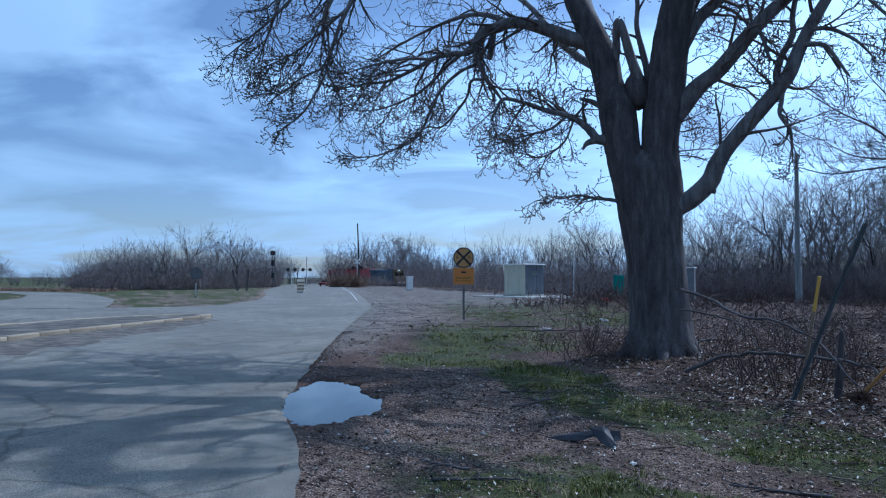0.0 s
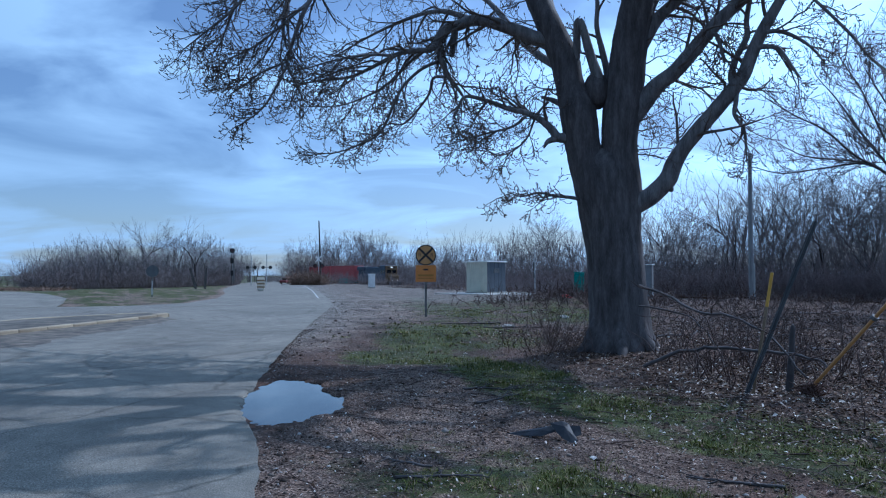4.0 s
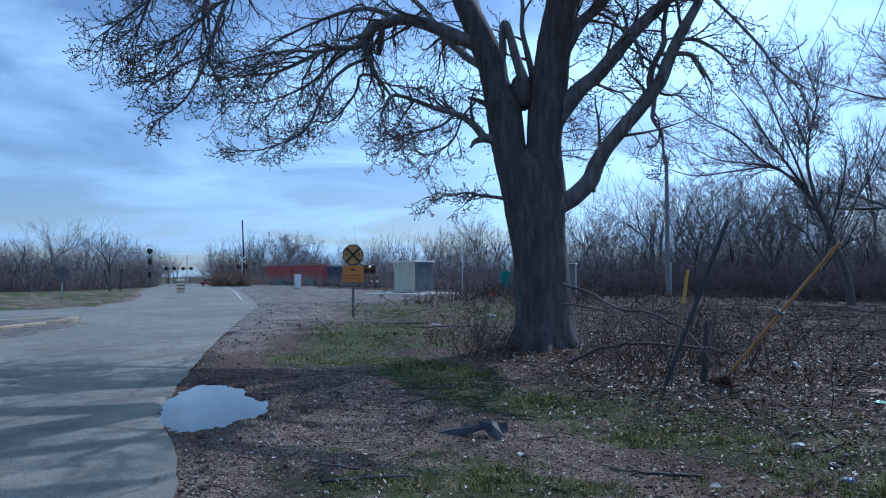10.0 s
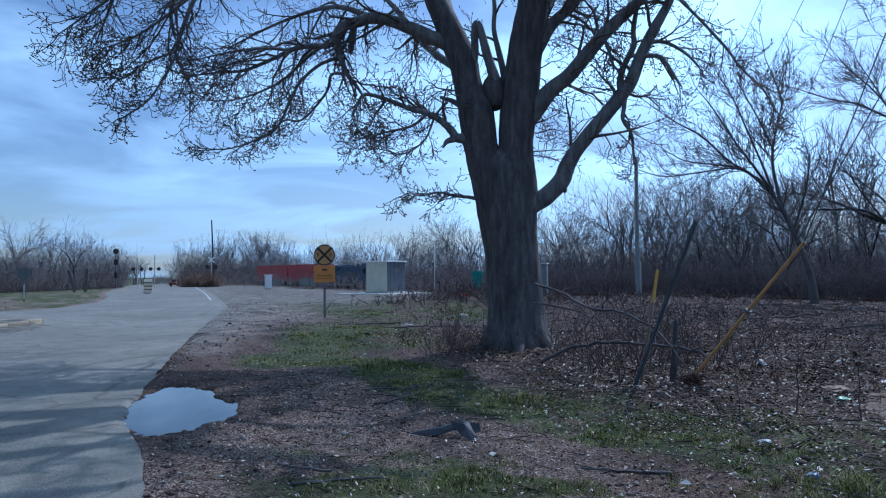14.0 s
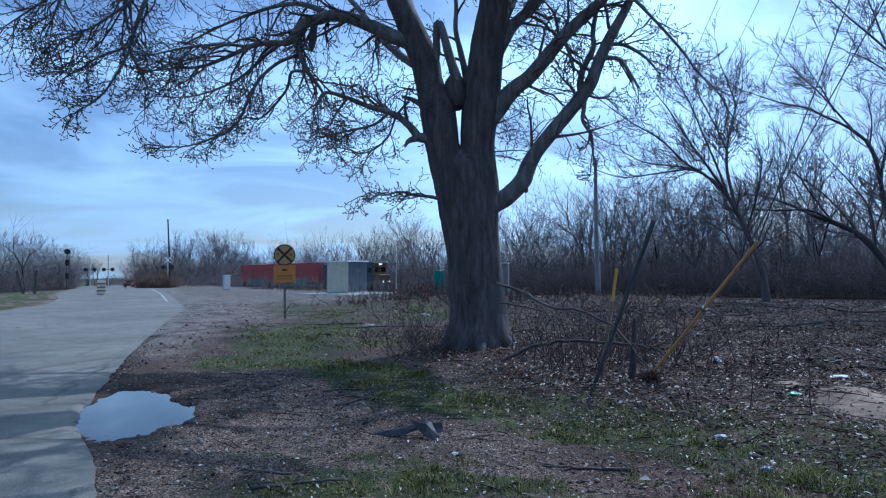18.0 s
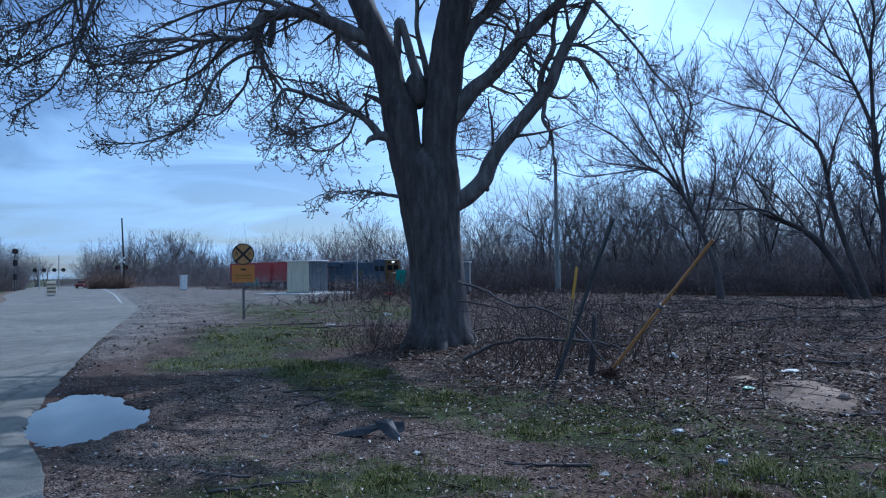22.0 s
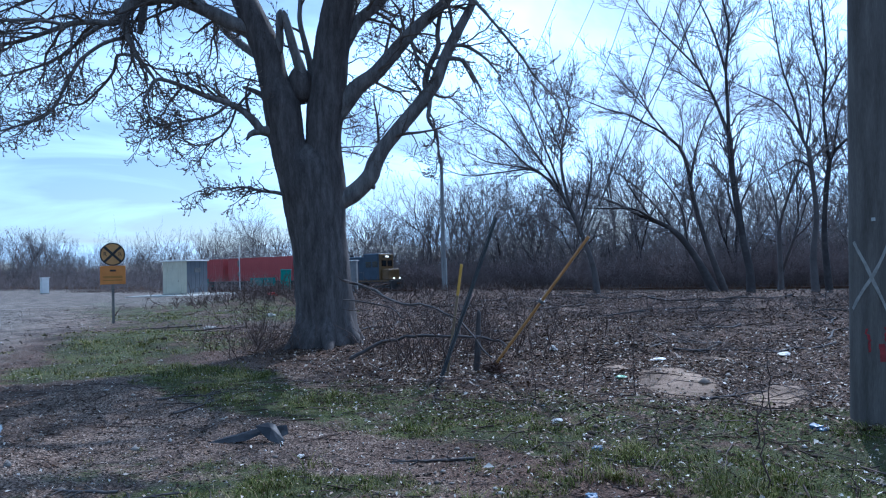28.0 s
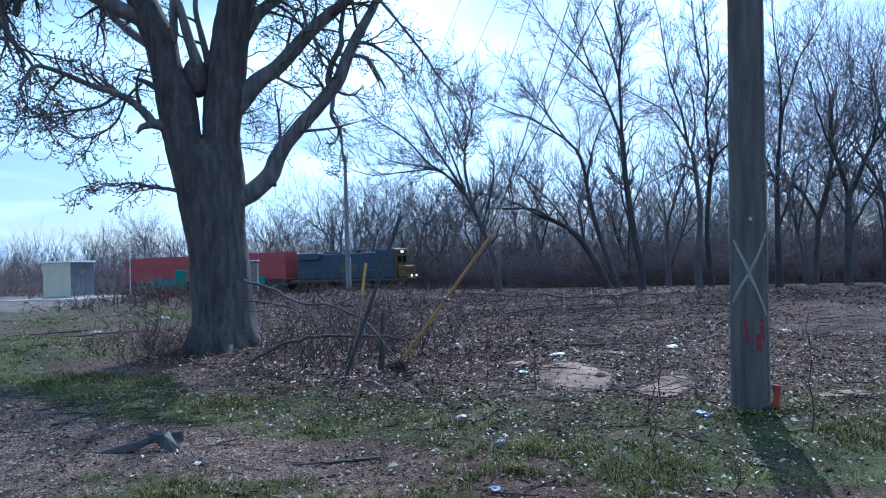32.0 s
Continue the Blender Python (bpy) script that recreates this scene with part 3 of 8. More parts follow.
def asphalt():
    m = bpy.data.materials.new("worn_asphalt")
    m.use_nodes = True
    nt = m.node_tree
    b = nt.nodes["Principled BSDF"]
    tc = nt.nodes.new("ShaderNodeTexCoord")

    def noi(scale, detail, dist=0.0):
        n = nt.nodes.new("ShaderNodeTexNoise")
        n.inputs["Scale"].default_value, n.inputs["Detail"].default_value, n.inputs["Distortion"].default_value = scale, detail, dist
        nt.links.new(tc.outputs["Object"], n.inputs["Vector"])
        return n

    def rmp(src, *stops):
        r = nt.nodes.new("ShaderNodeValToRGB")
        e = r.color_ramp.elements
        e[0].position, e[0].color = stops[0][0], (*stops[0][1], 1)
        e[1].position, e[1].color = stops[-1][0], (*stops[-1][1], 1)
        for p, c in stops[1:-1]:
            e.new(p).color = (*c, 1)
        nt.links.new(src, r.inputs[0])
        return r.outputs[0]

    def mul(a, c, f=1.0):
        x = nt.nodes.new("ShaderNodeMix"); x.data_type = "RGBA"; x.blend_type = "MULTIPLY"
        x.inputs["Factor"].default_value = f
        nt.links.new(a, x.inputs["A"]); nt.links.new(c, x.inputs["B"])
        return x.outputs["Result"]
    speck, mid, big = noi(90, 6), noi(2.2, 6, 0.4), noi(0.22, 5, 0.8)
    warp = noi(0.9, 3)
    wv = nt.nodes.new("ShaderNodeVectorMath"); wv.operation = "MULTIPLY_ADD"
    wv.inputs[1].default_value = (0.9, 0.9, 0.0)
    nt.links.new(warp.outputs["Color"], wv.inputs[0])
    nt.links.new(tc.outputs["Object"], wv.inputs[2])
    cr = nt.nodes.new("ShaderNodeTexVoronoi"); cr.feature = "DISTANCE_TO_EDGE"
    cr.inputs["Scale"].default_value = 0.42
    nt.links.new(wv.outputs[0], cr.inputs["Vector"])
    col = rmp(speck.outputs["Fac"], (0.30, (0.066, 0.062, 0.053)), (0.5, (0.172, 0.162, 0.14)), (0.72, (0.36, 0.342, 0.30)))
    col = mul(col, rmp(mid.outputs["Fac"], (0.3, (0.78, 0.77, 0.76)), (0.7, (1.15, 1.13, 1.1))))
    col = mul(col, rmp(big.outputs["Fac"], (0.35, (0.80, 0.79, 0.78)), (0.65, (1.12, 1.11, 1.08))))
    col = mul(col, rmp(cr.outputs["Distance"], (0.0, (0.45, 0.44, 0.43)), (0.018, (1, 1, 1))), 0.75)
    nt.links.new(col, b.inputs["Base Color"])
    b.inputs["Roughness"].default_value = 0.88
    b.inputs["Specular IOR Level"].default_value = 0.3
    bp = nt.nodes.new("ShaderNodeBump")
    bp.inputs["Strength"].default_value, bp.inputs["Distance"].default_value = 0.5, 0.012
    nt.links.new(speck.outputs["Fac"], bp.inputs["Height"])
    nt.links.new(bp.outputs[0], b.inputs["Normal"])
    return m


M_ASPH = asphalt()
M_PAINT = mat("worn_white_paint", (0.40, 0.40, 0.38), (0.62, 0.62, 0.60), scale=4, fine=30, bump=0.1)


def strip(name, rows, material, z_off, kind_label, nx=14, bias=1.0):
    """A sheet between a left and a right edge, row by row: (xl, yl, xr, yr)."""
    v, f = [], []
    for i, (xl, yl, xr, yr) in enumerate(rows):
        for j in range(nx + 1):
            t = 1 - (1 - j / nx) ** bias
            x, y = xl + (xr - xl) * t, yl + (yr - yl) * t
            v.append((x, y, float(ground_z(x, y)) + z_off + (0.02 * math.sin(math.pi * t)) - 0.075 * float(sstep(1.12, 0.9, in_puddle(x, y)))))
        if i:
            a, b = (i - 1) * (nx + 1), i * (nx + 1)
            f += [(a + j, a + j + 1, b + j + 1, b + j) for j in range(nx)]
    return tagged(link_mesh(name, v, f, material, smooth=True), kind_label, "road", kind="structure")


ys = np.concatenate([np.arange(-40, 2, 3.0), np.arange(2, 22, 0.12), np.arange(22, 60, 1.0), np.arange(60, 240, 4.0), np.arange(240, 500, 20)])
rows = []
for y in ys:
    jag = (bumps(0.0, y, 2.2, 41) - 0.5) * 0.07 + (bumps(0.0, y, 4.1, 43) - 0.5) * 0.05 + (bumps(0.0, y, 0.5, 44) - 0.5) * 0.05
    xr = float(road_x(y) + jag * float(np.interp(y, [10, 18, 60], [1.0, 0.45, 0.0])))
    rows.append((float(left_x(y)), y, xr, y))
strip("road", rows, M_ASPH, 0.035, "pale worn asphalt road running to a railway crossing", 60, 2.2)
side = []
R_E = [(-19.0, 38.0), (-21.1, 43), (-25.5, 52.5), (-33.7, 65.5), (-42.3, 76), (-54, 83), (-100, 97)]
L_E = [(-31, 33), (-32, 46), (-33.7, 53.8), (-39.1, 63.5), (-46.5, 72.5), (-57, 77), (-103, 88)]
for i in range(len(R_E) - 1):
    for k in range(6):
        t = k / 6
        side.append((L_E[i][0] + (L_E[i + 1][0] - L_E[i][0]) * t, L_E[i][1] + (L_E[i + 1][1] - L_E[i][1]) * t,
                     R_E[i][0] + (R_E[i + 1][0] - R_E[i][0]) * t, R_E[i][1] + (R_E[i + 1][1] - R_E[i][1]) * t))
strip("side_road", side, M_ASPH, 0.05, "pale asphalt side road curving away past the verge", 6)
# white edge line and stop line before the crossing
edge = [(float(road_x(y)) - 0.75, y, float(road_x(y)) - 0.67, y) for y in np.arange(50, 140, 2.0)]
strip("road_line", edge, M_PAINT, 0.065, "worn white edge line painted on the road", 1)
strip("stop_line", [(-17.5, 104, -14.9, 104), (-17.5, 105, -14.9, 105)], M_PAINT, 0.065, "worn white stop line painted on the road", 2)

# puddle: a still sheet of water in the hollow
M_WATER = bpy.data.materials.new("muddy_water")
M_WATER.use_nodes = True
_b = M_WATER.node_tree.nodes["Principled BSDF"]
_b.inputs["Base Color"].default_value = (0.03, 0.028, 0.024, 1)
_b.inputs["Roughness"].default_value, _b.inputs["IOR"].default_value, _b.inputs["Specular IOR Level"].default_value = 0.02, 1.33, 0.9


def water_sheet(name, cx_, cy_, a_, b_, turn, z, material, label, ragged=1.0, n=180):
    v = [(cx_, cy_, z)]
    for i in range(n):
        t = 2 * math.pi * i / n
        q = 1 + ragged * (float(puddle_r(math.atan2(math.sin(t), math.cos(t)))) - 1)
        lx, ly = a_ * q * math.cos(t), b_ * q * math.sin(t)
        c, s = math.cos(turn), math.sin(turn)
        v.append((cx_ + lx * c + ly * s, cy_ - lx * s + ly * c, z))
    f = [(0, 1 + i, 1 + (i + 1) % n) for i in range(n)]
    return tagged(link_mesh(name, v, f, material), label, "puddle", kind="structure")


water_sheet("puddle", PUDDLE[0], PUDDLE[1], 0.93, 2.3, 0.0, -0.012, M_WATER, "still rain puddle at the crumbled road edge, mirroring the sky")


# railway
M_BALL = mat("track_ballast", (0.018, 0.014, 0.012), (0.04, 0.033, 0.028), (0.07, 0.058, 0.05), scale=1.5, fine=12, bump=0.6, spec=0.08, rough=0.95)
M_SLEEP = mat("old_sleeper", (0.045, 0.035, 0.028), (0.10, 0.08, 0.065), scale=3, fine=25, bump=0.4, rand=0.3)


def railway():
    S = np.arange(-330, 156, 6.0)
    v, f = [], []
    prof = [(-3.2, -0.32), (-1.9, -0.17), (1.9, -0.17), (3.2, -0.32)]
    for i, s in enumerate(S):
        for o, z in prof:
            v.append((*on_track(s, o), RAIL_Z + z))
        if i:
            a, b = (i - 1) * 4, i * 4
            f += [(a + j, b + j, b + j + 1, a + j + 1) for j in range(3)]
    tagged(link_mesh("track_bed", v, f, M_BALL), "low bed of dark stone ballast under the rails", "track bed", kind="structure")
    for side_ in (-0.72, 0.72):
        bm = bmesh.new()
        a, b = on_track(-330, side_), on_track(150, side_)
        for w, z0, z1 in ((0.07, -0.16, -0.14), (0.012, -0.14, -0.04), (0.036, -0.04, 0.0)):
            m = Matrix.Translation((*on_track(-90, side_), RAIL_Z)) @ Matrix.Rotation(math.atan2(TD[1], TD[0]), 4, "Z")
            box(bm, (-240, -w, z0), (240, w, z1), 0, m)
        tagged(part("rail", bm, M_RUST), "rusty steel rail on wooden sleepers", "rail", "rails", kind="structure")
    me = None
    turn = Matrix.Rotation(math.atan2(TD[1], TD[0]), 4, "Z")
    holder = thing("sleepers", "row of old wooden railway sleepers", "sleepers", kind="structure")
    for i, s in enumerate(np.arange(-125, 60, 0.62)):
        if me is None:
            o = bx("sleeper", (-0.11, -1.3, -0.20), (0.11, 1.3, -0.15), M_SLEEP, holder)
            me = o.data
        else:
            o = new("sleeper", me)
            o.parent = holder
        o.matrix_basis = Matrix.Translation((*on_track(s), RAIL_Z + random.uniform(-0.01, 0.01))) @ turn


railway()


# ---- trees ----
rng = np.random.default_rng(7)


def unit(v):
    return v / (math.sqrt(v[0] * v[0] + v[1] * v[1] + v[2] * v[2]) + 1e-9)


def grow(tb, p, d, length, r, level, top, droop=0.25, sides=3, rmin=0.006, bud=False, kids=(7, 5, 4), wig=0.22, up=0.0, segs=(6, 6, 4)):
    """A branch that bends and bears smaller ones; level counts up to top."""
    n = segs[min(level, len(segs) - 1)]
    pts, d = [np.array(p, float)], np.array(d, float)
    d = unit(d)
    step = length / (n - 1)
    dirs = [d]
    for i in range(n - 1):
        t = i / (n - 1)
        d = d + rng.normal(0, wig, 3) + np.array([0, 0, -droop * (1 - 1.7 * t) + up])
        d = unit(d)
        pts.append(pts[-1] + d * step)
        dirs.append(d)
    pts = np.array(pts)
    r_end = max(rmin, r * 0.35)
    rads = np.linspace(r, r_end, n)
    if level == top and bud:
        rads[-1] = rmin * 0.4
        rads[-2] = rmin * 1.0
        tip = pts[-1]
        e = dirs[-1] + np.array([0, 0, 0.7])
        e /= np.linalg.norm(e)
        tb.add([tip - e * 0.01, tip + e * 0.03, tip + e * 0.065], [rmin * 0.8, rmin * 2.5, rmin * 0.3], 3)
    tb.add(pts, rads, sides if level else max(sides, 5))
    if level >= top:
        return
    k = kids[min(level, len(kids) - 1)]
    for i in range(k):
        t = (0.18 + 0.82 * (i + rng.random() * 0.8) / k) * (n - 1)
        a = min(int(t), n - 2)
        q = pts[a] + (pts[a + 1] - pts[a]) * (t - a)
        base = dirs[a + 1]
        q2 = rng.normal(0, 1, 3)
        side = unit(q2 - base * float(q2 @ base))
        nd = base * rng.uniform(0.35, 0.8) + side * rng.uniform(0.5, 0.9)
        grow(tb, q, nd, length * rng.uniform(0.40, 0.74) * (1 - 0.3 * t / n), max(rmin, rads[a] * 0.55), level + 1, top, droop, sides, rmin, bud, kids, wig, up, segs)


def smooth_line(nodes, per=5):
    """A Catmull-Rom line through nodes of any width."""
    a = np.array(nodes, float)
    a = np.vstack([2 * a[0] - a[1], a, 2 * a[-1] - a[-2]])
    out = []
    for i in range(1, len(a) - 2):
        for k in range(per):
            t = k / per
            out.append(0.5 * ((2 * a[i]) + (a[i + 1] - a[i - 1]) * t + (2 * a[i - 1] - 5 * a[i] + 4 * a[i + 1] - a[i + 2]) * t * t
                              + (-a[i - 1] + 3 * a[i] - 3 * a[i + 1] + a[i + 2]) * t ** 3))
    out.append(a[-2])
    return np.array(out)


Tubes.seen = False


def bark_tube(tb, nodes, sides=20, per=6, lump=0.06, seed=1):
    """A thick stem with lumps and furrows; nodes are x, y, z, radius."""
    k = [1 + q[1] / 16.0 for q in nodes]
    L = smooth_line([(q[0] * f, q[1], 1.75 + (q[2] - 1.75) * f, q[3]) for q, f in zip(nodes, k)], per) if tb.seen else smooth_line(nodes, per)
    n0 = len(tb.v)
    tb.add(L[:, :3], L[:, 3], sides)
    ring = tb.v[n0].reshape(len(L), sides, 3)
    c = L[:, None, :3]
    ang = np.arange(sides)[None] * np.ones((len(L), 1))
    zz = L[:, 2:3] * np.ones((1, sides))
    k = 1 + lump * 2 * (bumps(ang * 1.0, zz * 2.0, 0.8, seed) - 0.5) + lump * (bumps(ang * 1.0, zz * 7.0, 1.3, seed + 5) - 0.5)
    tb.v[n0] = (c + (ring - c) * k[..., None]).reshape(-1, 3)
    return L


def big_tree():
    """The old two-stemmed tree by the road; x to its right as seen from the road, y away, z up."""
    z0 = 0.0
    t = thing("roadside_tree", "large bare old tree with two fused grey stems and budding twigs", "tree", pose(4.85, 15.2, z0, 0, 0, -17.7))
    tb = Tubes()
    Tubes.seen = True
    bark_tube(tb, [(0.02, 0, -0.2, 0.90), (0.02, 0, 0.2, 0.78), (0.03, 0, 0.8, 0.66), (-0.03, 0, 2.0, 0.62), (-0.11, 0, 3.0, 0.61), (-0.2, 0, 3.9, 0.58), (-0.26, 0, 4.35, 0.46), (-0.3, 0, 4.66, 0.2)], 28, 8, 0.07, 3)
    sm = Tubes()
    bark_tube(sm, [(-0.36, -0.02, 1.8, 0.28), (-0.43, 0, 3.0, 0.39), (-0.58, 0, 4.0, 0.43), (-0.74, 0, 4.74, 0.41), (-0.84, 0, 5.5, 0.43), (-1.03, 0.05, 6.2, 0.34), (-1.2, 0.1, 6.92, 0.34), (-1.64, 0.2, 7.99, 0.28), (-1.86, 0.4, 8.5, 0.25), (-2.2, 0.7, 9.8, 0.19), (-2.5, 1.0, 11.5, 0.12), (-2.7, 1.0, 13.2, 0.05)], 20, 6, 0.06, 11)
    sm.object("stem", M_DARKBARK, t, "furrowed grey-brown main stem")
    sm = Tubes()
    bark_tube(sm, [(0.17, 0, 1.8, 0.32), (0.14, 0, 3.4, 0.42), (0.08, 0, 4.2, 0.42), (0.06, 0, 4.75, 0.40), (0.14, 0, 5.5, 0.43), (0.22, 0, 6.1, 0.42), (0.36, -0.05, 7.13, 0.39), (0.53, -0.1, 8.19, 0.36), (0.6, -0.1, 9.6, 0.28), (0.5, -0.2, 11.6, 0.18), (0.7, -0.2, 13.8, 0.07)], 20, 6, 0.06, 17)
    sm.object("stem", M_DARKBARK, t, "furrowed grey-brown main stem")
    sm = Tubes()
    bark_tube(sm, [(-0.38, 0, 5.6, 0.06), (-0.39, 0, 5.72, 0.22), (-0.42, 0, 6.0, 0.28), (-0.44, 0, 6.3, 0.22), (-0.46, 0, 6.5, 0.06)], 14, 5, 0.05, 19)
    sm.object("stem_web", M_DARKBARK, t)
    for a in (0.3, 1.5, 2.6, 3.7, 4.8, 5.7):      # root flares
        c, s = math.cos(a), math.sin(a)
        bark_tube(tb, [(0.42 * c, 0.42 * s, 0.75, 0.22), (0.62 * c, 0.62 * s, 0.3, 0.22), (0.95 * c, 0.95 * s, -0.02, 0.12), (1.35 * c, 1.35 * s, -0.35, 0.05)], 10, 5, 0.08, 23)
    tb.object("trunk", M_DARKBARK, t, "dark deeply furrowed bark")
    limbs = {
        "r1": [(0.3, 0, 5.3, 0.24), (0.79, -0.05, 5.91, 0.208), (1.04, -0.1, 6.14, 0.188), (1.35, -0.15, 6.38, 0.174), (1.92, -0.2, 7.05, 0.161), (2.32, -0.2, 7.48, 0.147), (2.85, -0.2, 7.94, 0.127), (3.28, -0.3, 8.42, 0.107), (4.0, -0.3, 9.6, 0.07), (4.5, -0.3, 10.9, 0.03)],
        "r1b": [(0.53, 0, 6.9, 0.174), (0.87, 0.05, 7.49, 0.147), (1.14, 0.1, 7.77, 0.134), (1.53, 0.2, 8.13, 0.121), (2.3, 0.4, 9.4, 0.08), (2.9, 0.5, 11.0, 0.03)],
        "r2": [(0.14, 0, 3.22, 0.268), (0.47, -0.04, 3.39, 0.241), (0.75, -0.08, 3.53, 0.214), (1.11, -0.12, 3.89, 0.205), (1.24, -0.14, 4.21, 0.19), (1.45, -0.18, 4.58, 0.17), (1.88, -0.24, 5.1, 0.165), (2.22, -0.3, 5.49, 0.16), (2.56, -0.34, 5.9, 0.154), (2.77, -0.38, 6.2, 0.147), (2.94, -0.4, 6.65, 0.134), (3.16, -0.45, 7.13, 0.125), (3.47, -0.5, 7.67, 0.107), (3.65, -0.5, 8.0, 0.094), (3.95, -0.5, 8.7, 0.075), (4.9, -0.6, 9.4, 0.045), (6.2, -0.7, 9.0, 0.014)],
        "r2stub": [(1.04, -0.12, 3.8, 0.11), (1.17, -0.14, 3.69, 0.08), (1.22, -0.15, 3.62, 0.03)],
        "r2b": [(2.53, -0.34, 5.94, 0.08), (2.5, -0.3, 6.18, 0.074), (2.61, -0.25, 6.56, 0.07), (2.83, -0.2, 7.0, 0.064), (2.83, -0.1, 7.35, 0.058), (2.91, 0, 7.83, 0.05), (3.2, 0.2, 9.2, 0.02)],
        "r2c": [(2.98, -0.4, 6.69, 0.067), (3.11, -0.5, 6.75, 0.056), (3.45, -0.6, 6.69, 0.046), (3.71, -0.7, 6.29, 0.034), (3.9, -0.8, 5.98, 0.016)],
        "r2d": [(2.6, -0.35, 5.81, 0.06), (2.58, -0.4, 5.55, 0.05), (2.55, -0.45, 5.28, 0.044), (2.74, -0.5, 4.92, 0.036), (2.77, -0.5, 4.49, 0.024), (2.78, -0.5, 4.2, 0.012)],
        "r2e": [(3.12, -0.45, 6.97, 0.06), (3.27, -0.55, 7.07, 0.05), (3.59, -0.7, 7.03, 0.042), (4.04, -0.9, 6.73, 0.03), (4.36, -1.0, 6.32, 0.013)],
        "r1c": [(2.03, -0.2, 7.1, 0.06), (2.19, -0.3, 7.11, 0.05), (2.28, -0.35, 6.86, 0.044), (2.37, -0.4, 6.53, 0.034), (2.53, -0.4, 6.45, 0.016)],
        "stump": [(-0.22, -0.02, 5.9, 0.05), (-0.37, -0.1, 6.3, 0.13), (-0.51, -0.15, 6.73, 0.107), (-0.61, -0.17, 7.1, 0.1), (-0.69, -0.18, 7.44, 0.094), (-0.78, -0.18, 7.7, 0.086), (-0.85, -0.18, 7.66, 0.08), (-0.86, -0.15, 7.42, 0.086), (-0.86, -0.1, 7.11, 0.09), (-0.88, -0.05, 6.8, 0.08)],
        "spike": [(-0.12, 0.1, 6.2, 0.12), (-0.2, 0.12, 6.58, 0.08), (-0.29, 0.15, 6.99, 0.07), (-0.4, 0.2, 7.56, 0.058), (-0.39, 0.25, 8.24, 0.05), (-0.6, 0.4, 9.4, 0.02)],
        "a": [(-1.25, 0.1, 7.1, 0.2), (-1.61, 0.12, 7.31, 0.185), (-1.88, 0.1, 7.41, 0.175), (-2.29, 0.05, 7.62, 0.16), (-2.97, 0.0, 7.91, 0.148), (-3.39, -0.05, 7.97, 0.142), (-3.67, -0.1, 7.9, 0.14), (-3.95, -0.15, 7.84, 0.132), (-4.13, -0.2, 7.71, 0.128), (-4.21, -0.25, 7.52, 0.115), (-4.21, -0.3, 7.3, 0.1)],
        "astub": [(-3.79, -0.1, 7.86, 0.09), (-3.82, -0.12, 7.58, 0.09), (-3.86, -0.14, 7.33, 0.078), (-3.89, -0.15, 7.13, 0.06)],
        "a1": [(-4.25, -0.25, 7.6, 0.094), (-4.41, -0.3, 7.36, 0.08), (-4.81, -0.4, 7.35, 0.072), (-5.24, -0.5, 7.32, 0.064), (-5.81, -0.7, 7.09, 0.05), (-6.54, -0.9, 6.83, 0.038), (-7.27, -1.1, 6.8, 0.027), (-8.16, -1.3, 6.72, 0.012)],
        "a2": [(-4.21, -0.3, 7.35, 0.087), (-4.16, -0.35, 7.1, 0.072), (-3.99, -0.35, 6.67, 0.062), (-3.82, -0.3, 6.43, 0.052), (-3.62, -0.3, 6.14, 0.03), (-3.4, -0.2, 5.7, 0.012)],
        "a5": [(-4.21, -0.3, 7.04, 0.047), (-4.67, -0.5, 6.87, 0.04), (-5.13, -0.7, 6.49, 0.036), (-5.39, -0.8, 6.01, 0.031), (-5.75, -0.9, 5.35, 0.026), (-6.25, -1.0, 5.09, 0.021), (-6.98, -1.2, 4.89, 0.016), (-7.79, -1.3, 4.93, 0.01)],
        "a6": [(-3.99, -0.35, 6.63, 0.04), (-4.36, -0.2, 6.62, 0.035), (-4.5, -0.1, 6.18, 0.031), (-5.09, 0.1, 5.55, 0.026), (-5.53, 0.2, 5.55, 0.023), (-5.96, 0.3, 5.26, 0.018), (-6.69, 0.5, 4.91, 0.011)],
        "a7": [(-4.6, -0.35, 7.34, 0.05), (-5.0, -0.1, 7.05, 0.042), (-5.5, 0.1, 6.6, 0.036), (-6.1, 0.3, 6.3, 0.028), (-6.9, 0.6, 6.1, 0.02), (-7.9, 0.9, 6.15, 0.01)],
        "a8": [(-5.4, -0.55, 7.27, 0.045), (-6.0, -1.0, 7.35, 0.036), (-6.9, -1.5, 7.3, 0.026), (-8.0, -1.9, 7.1, 0.012)],
        "a4": [(-3.3, 0, 7.97, 0.08), (-4.3, 0.5, 8.3, 0.06), (-5.6, 1.0, 8.0, 0.04), (-7.0, 1.4, 7.4, 0.016)],
        "b": [(-0.95, -0.05, 5.0, 0.15), (-1.3, -0.2, 4.98, 0.114), (-1.47, -0.27, 5.19, 0.094), (-1.7, -0.35, 5.41, 0.08), (-2.03, -0.45, 5.6, 0.068), (-2.51, -0.55, 5.75, 0.058), (-2.99, -0.65, 5.96, 0.05), (-3.52, -0.75, 6.11, 0.042), (-3.72, -0.8, 5.87, 0.034), (-3.83, -0.8, 5.53, 0.024), (-3.62, -0.8, 5.11, 0.012)],
        "b_stub": [(-1.3, -0.2, 4.97, 0.09), (-1.55, -0.3, 4.9, 0.062), (-1.65, -0.34, 4.75, 0.02)],
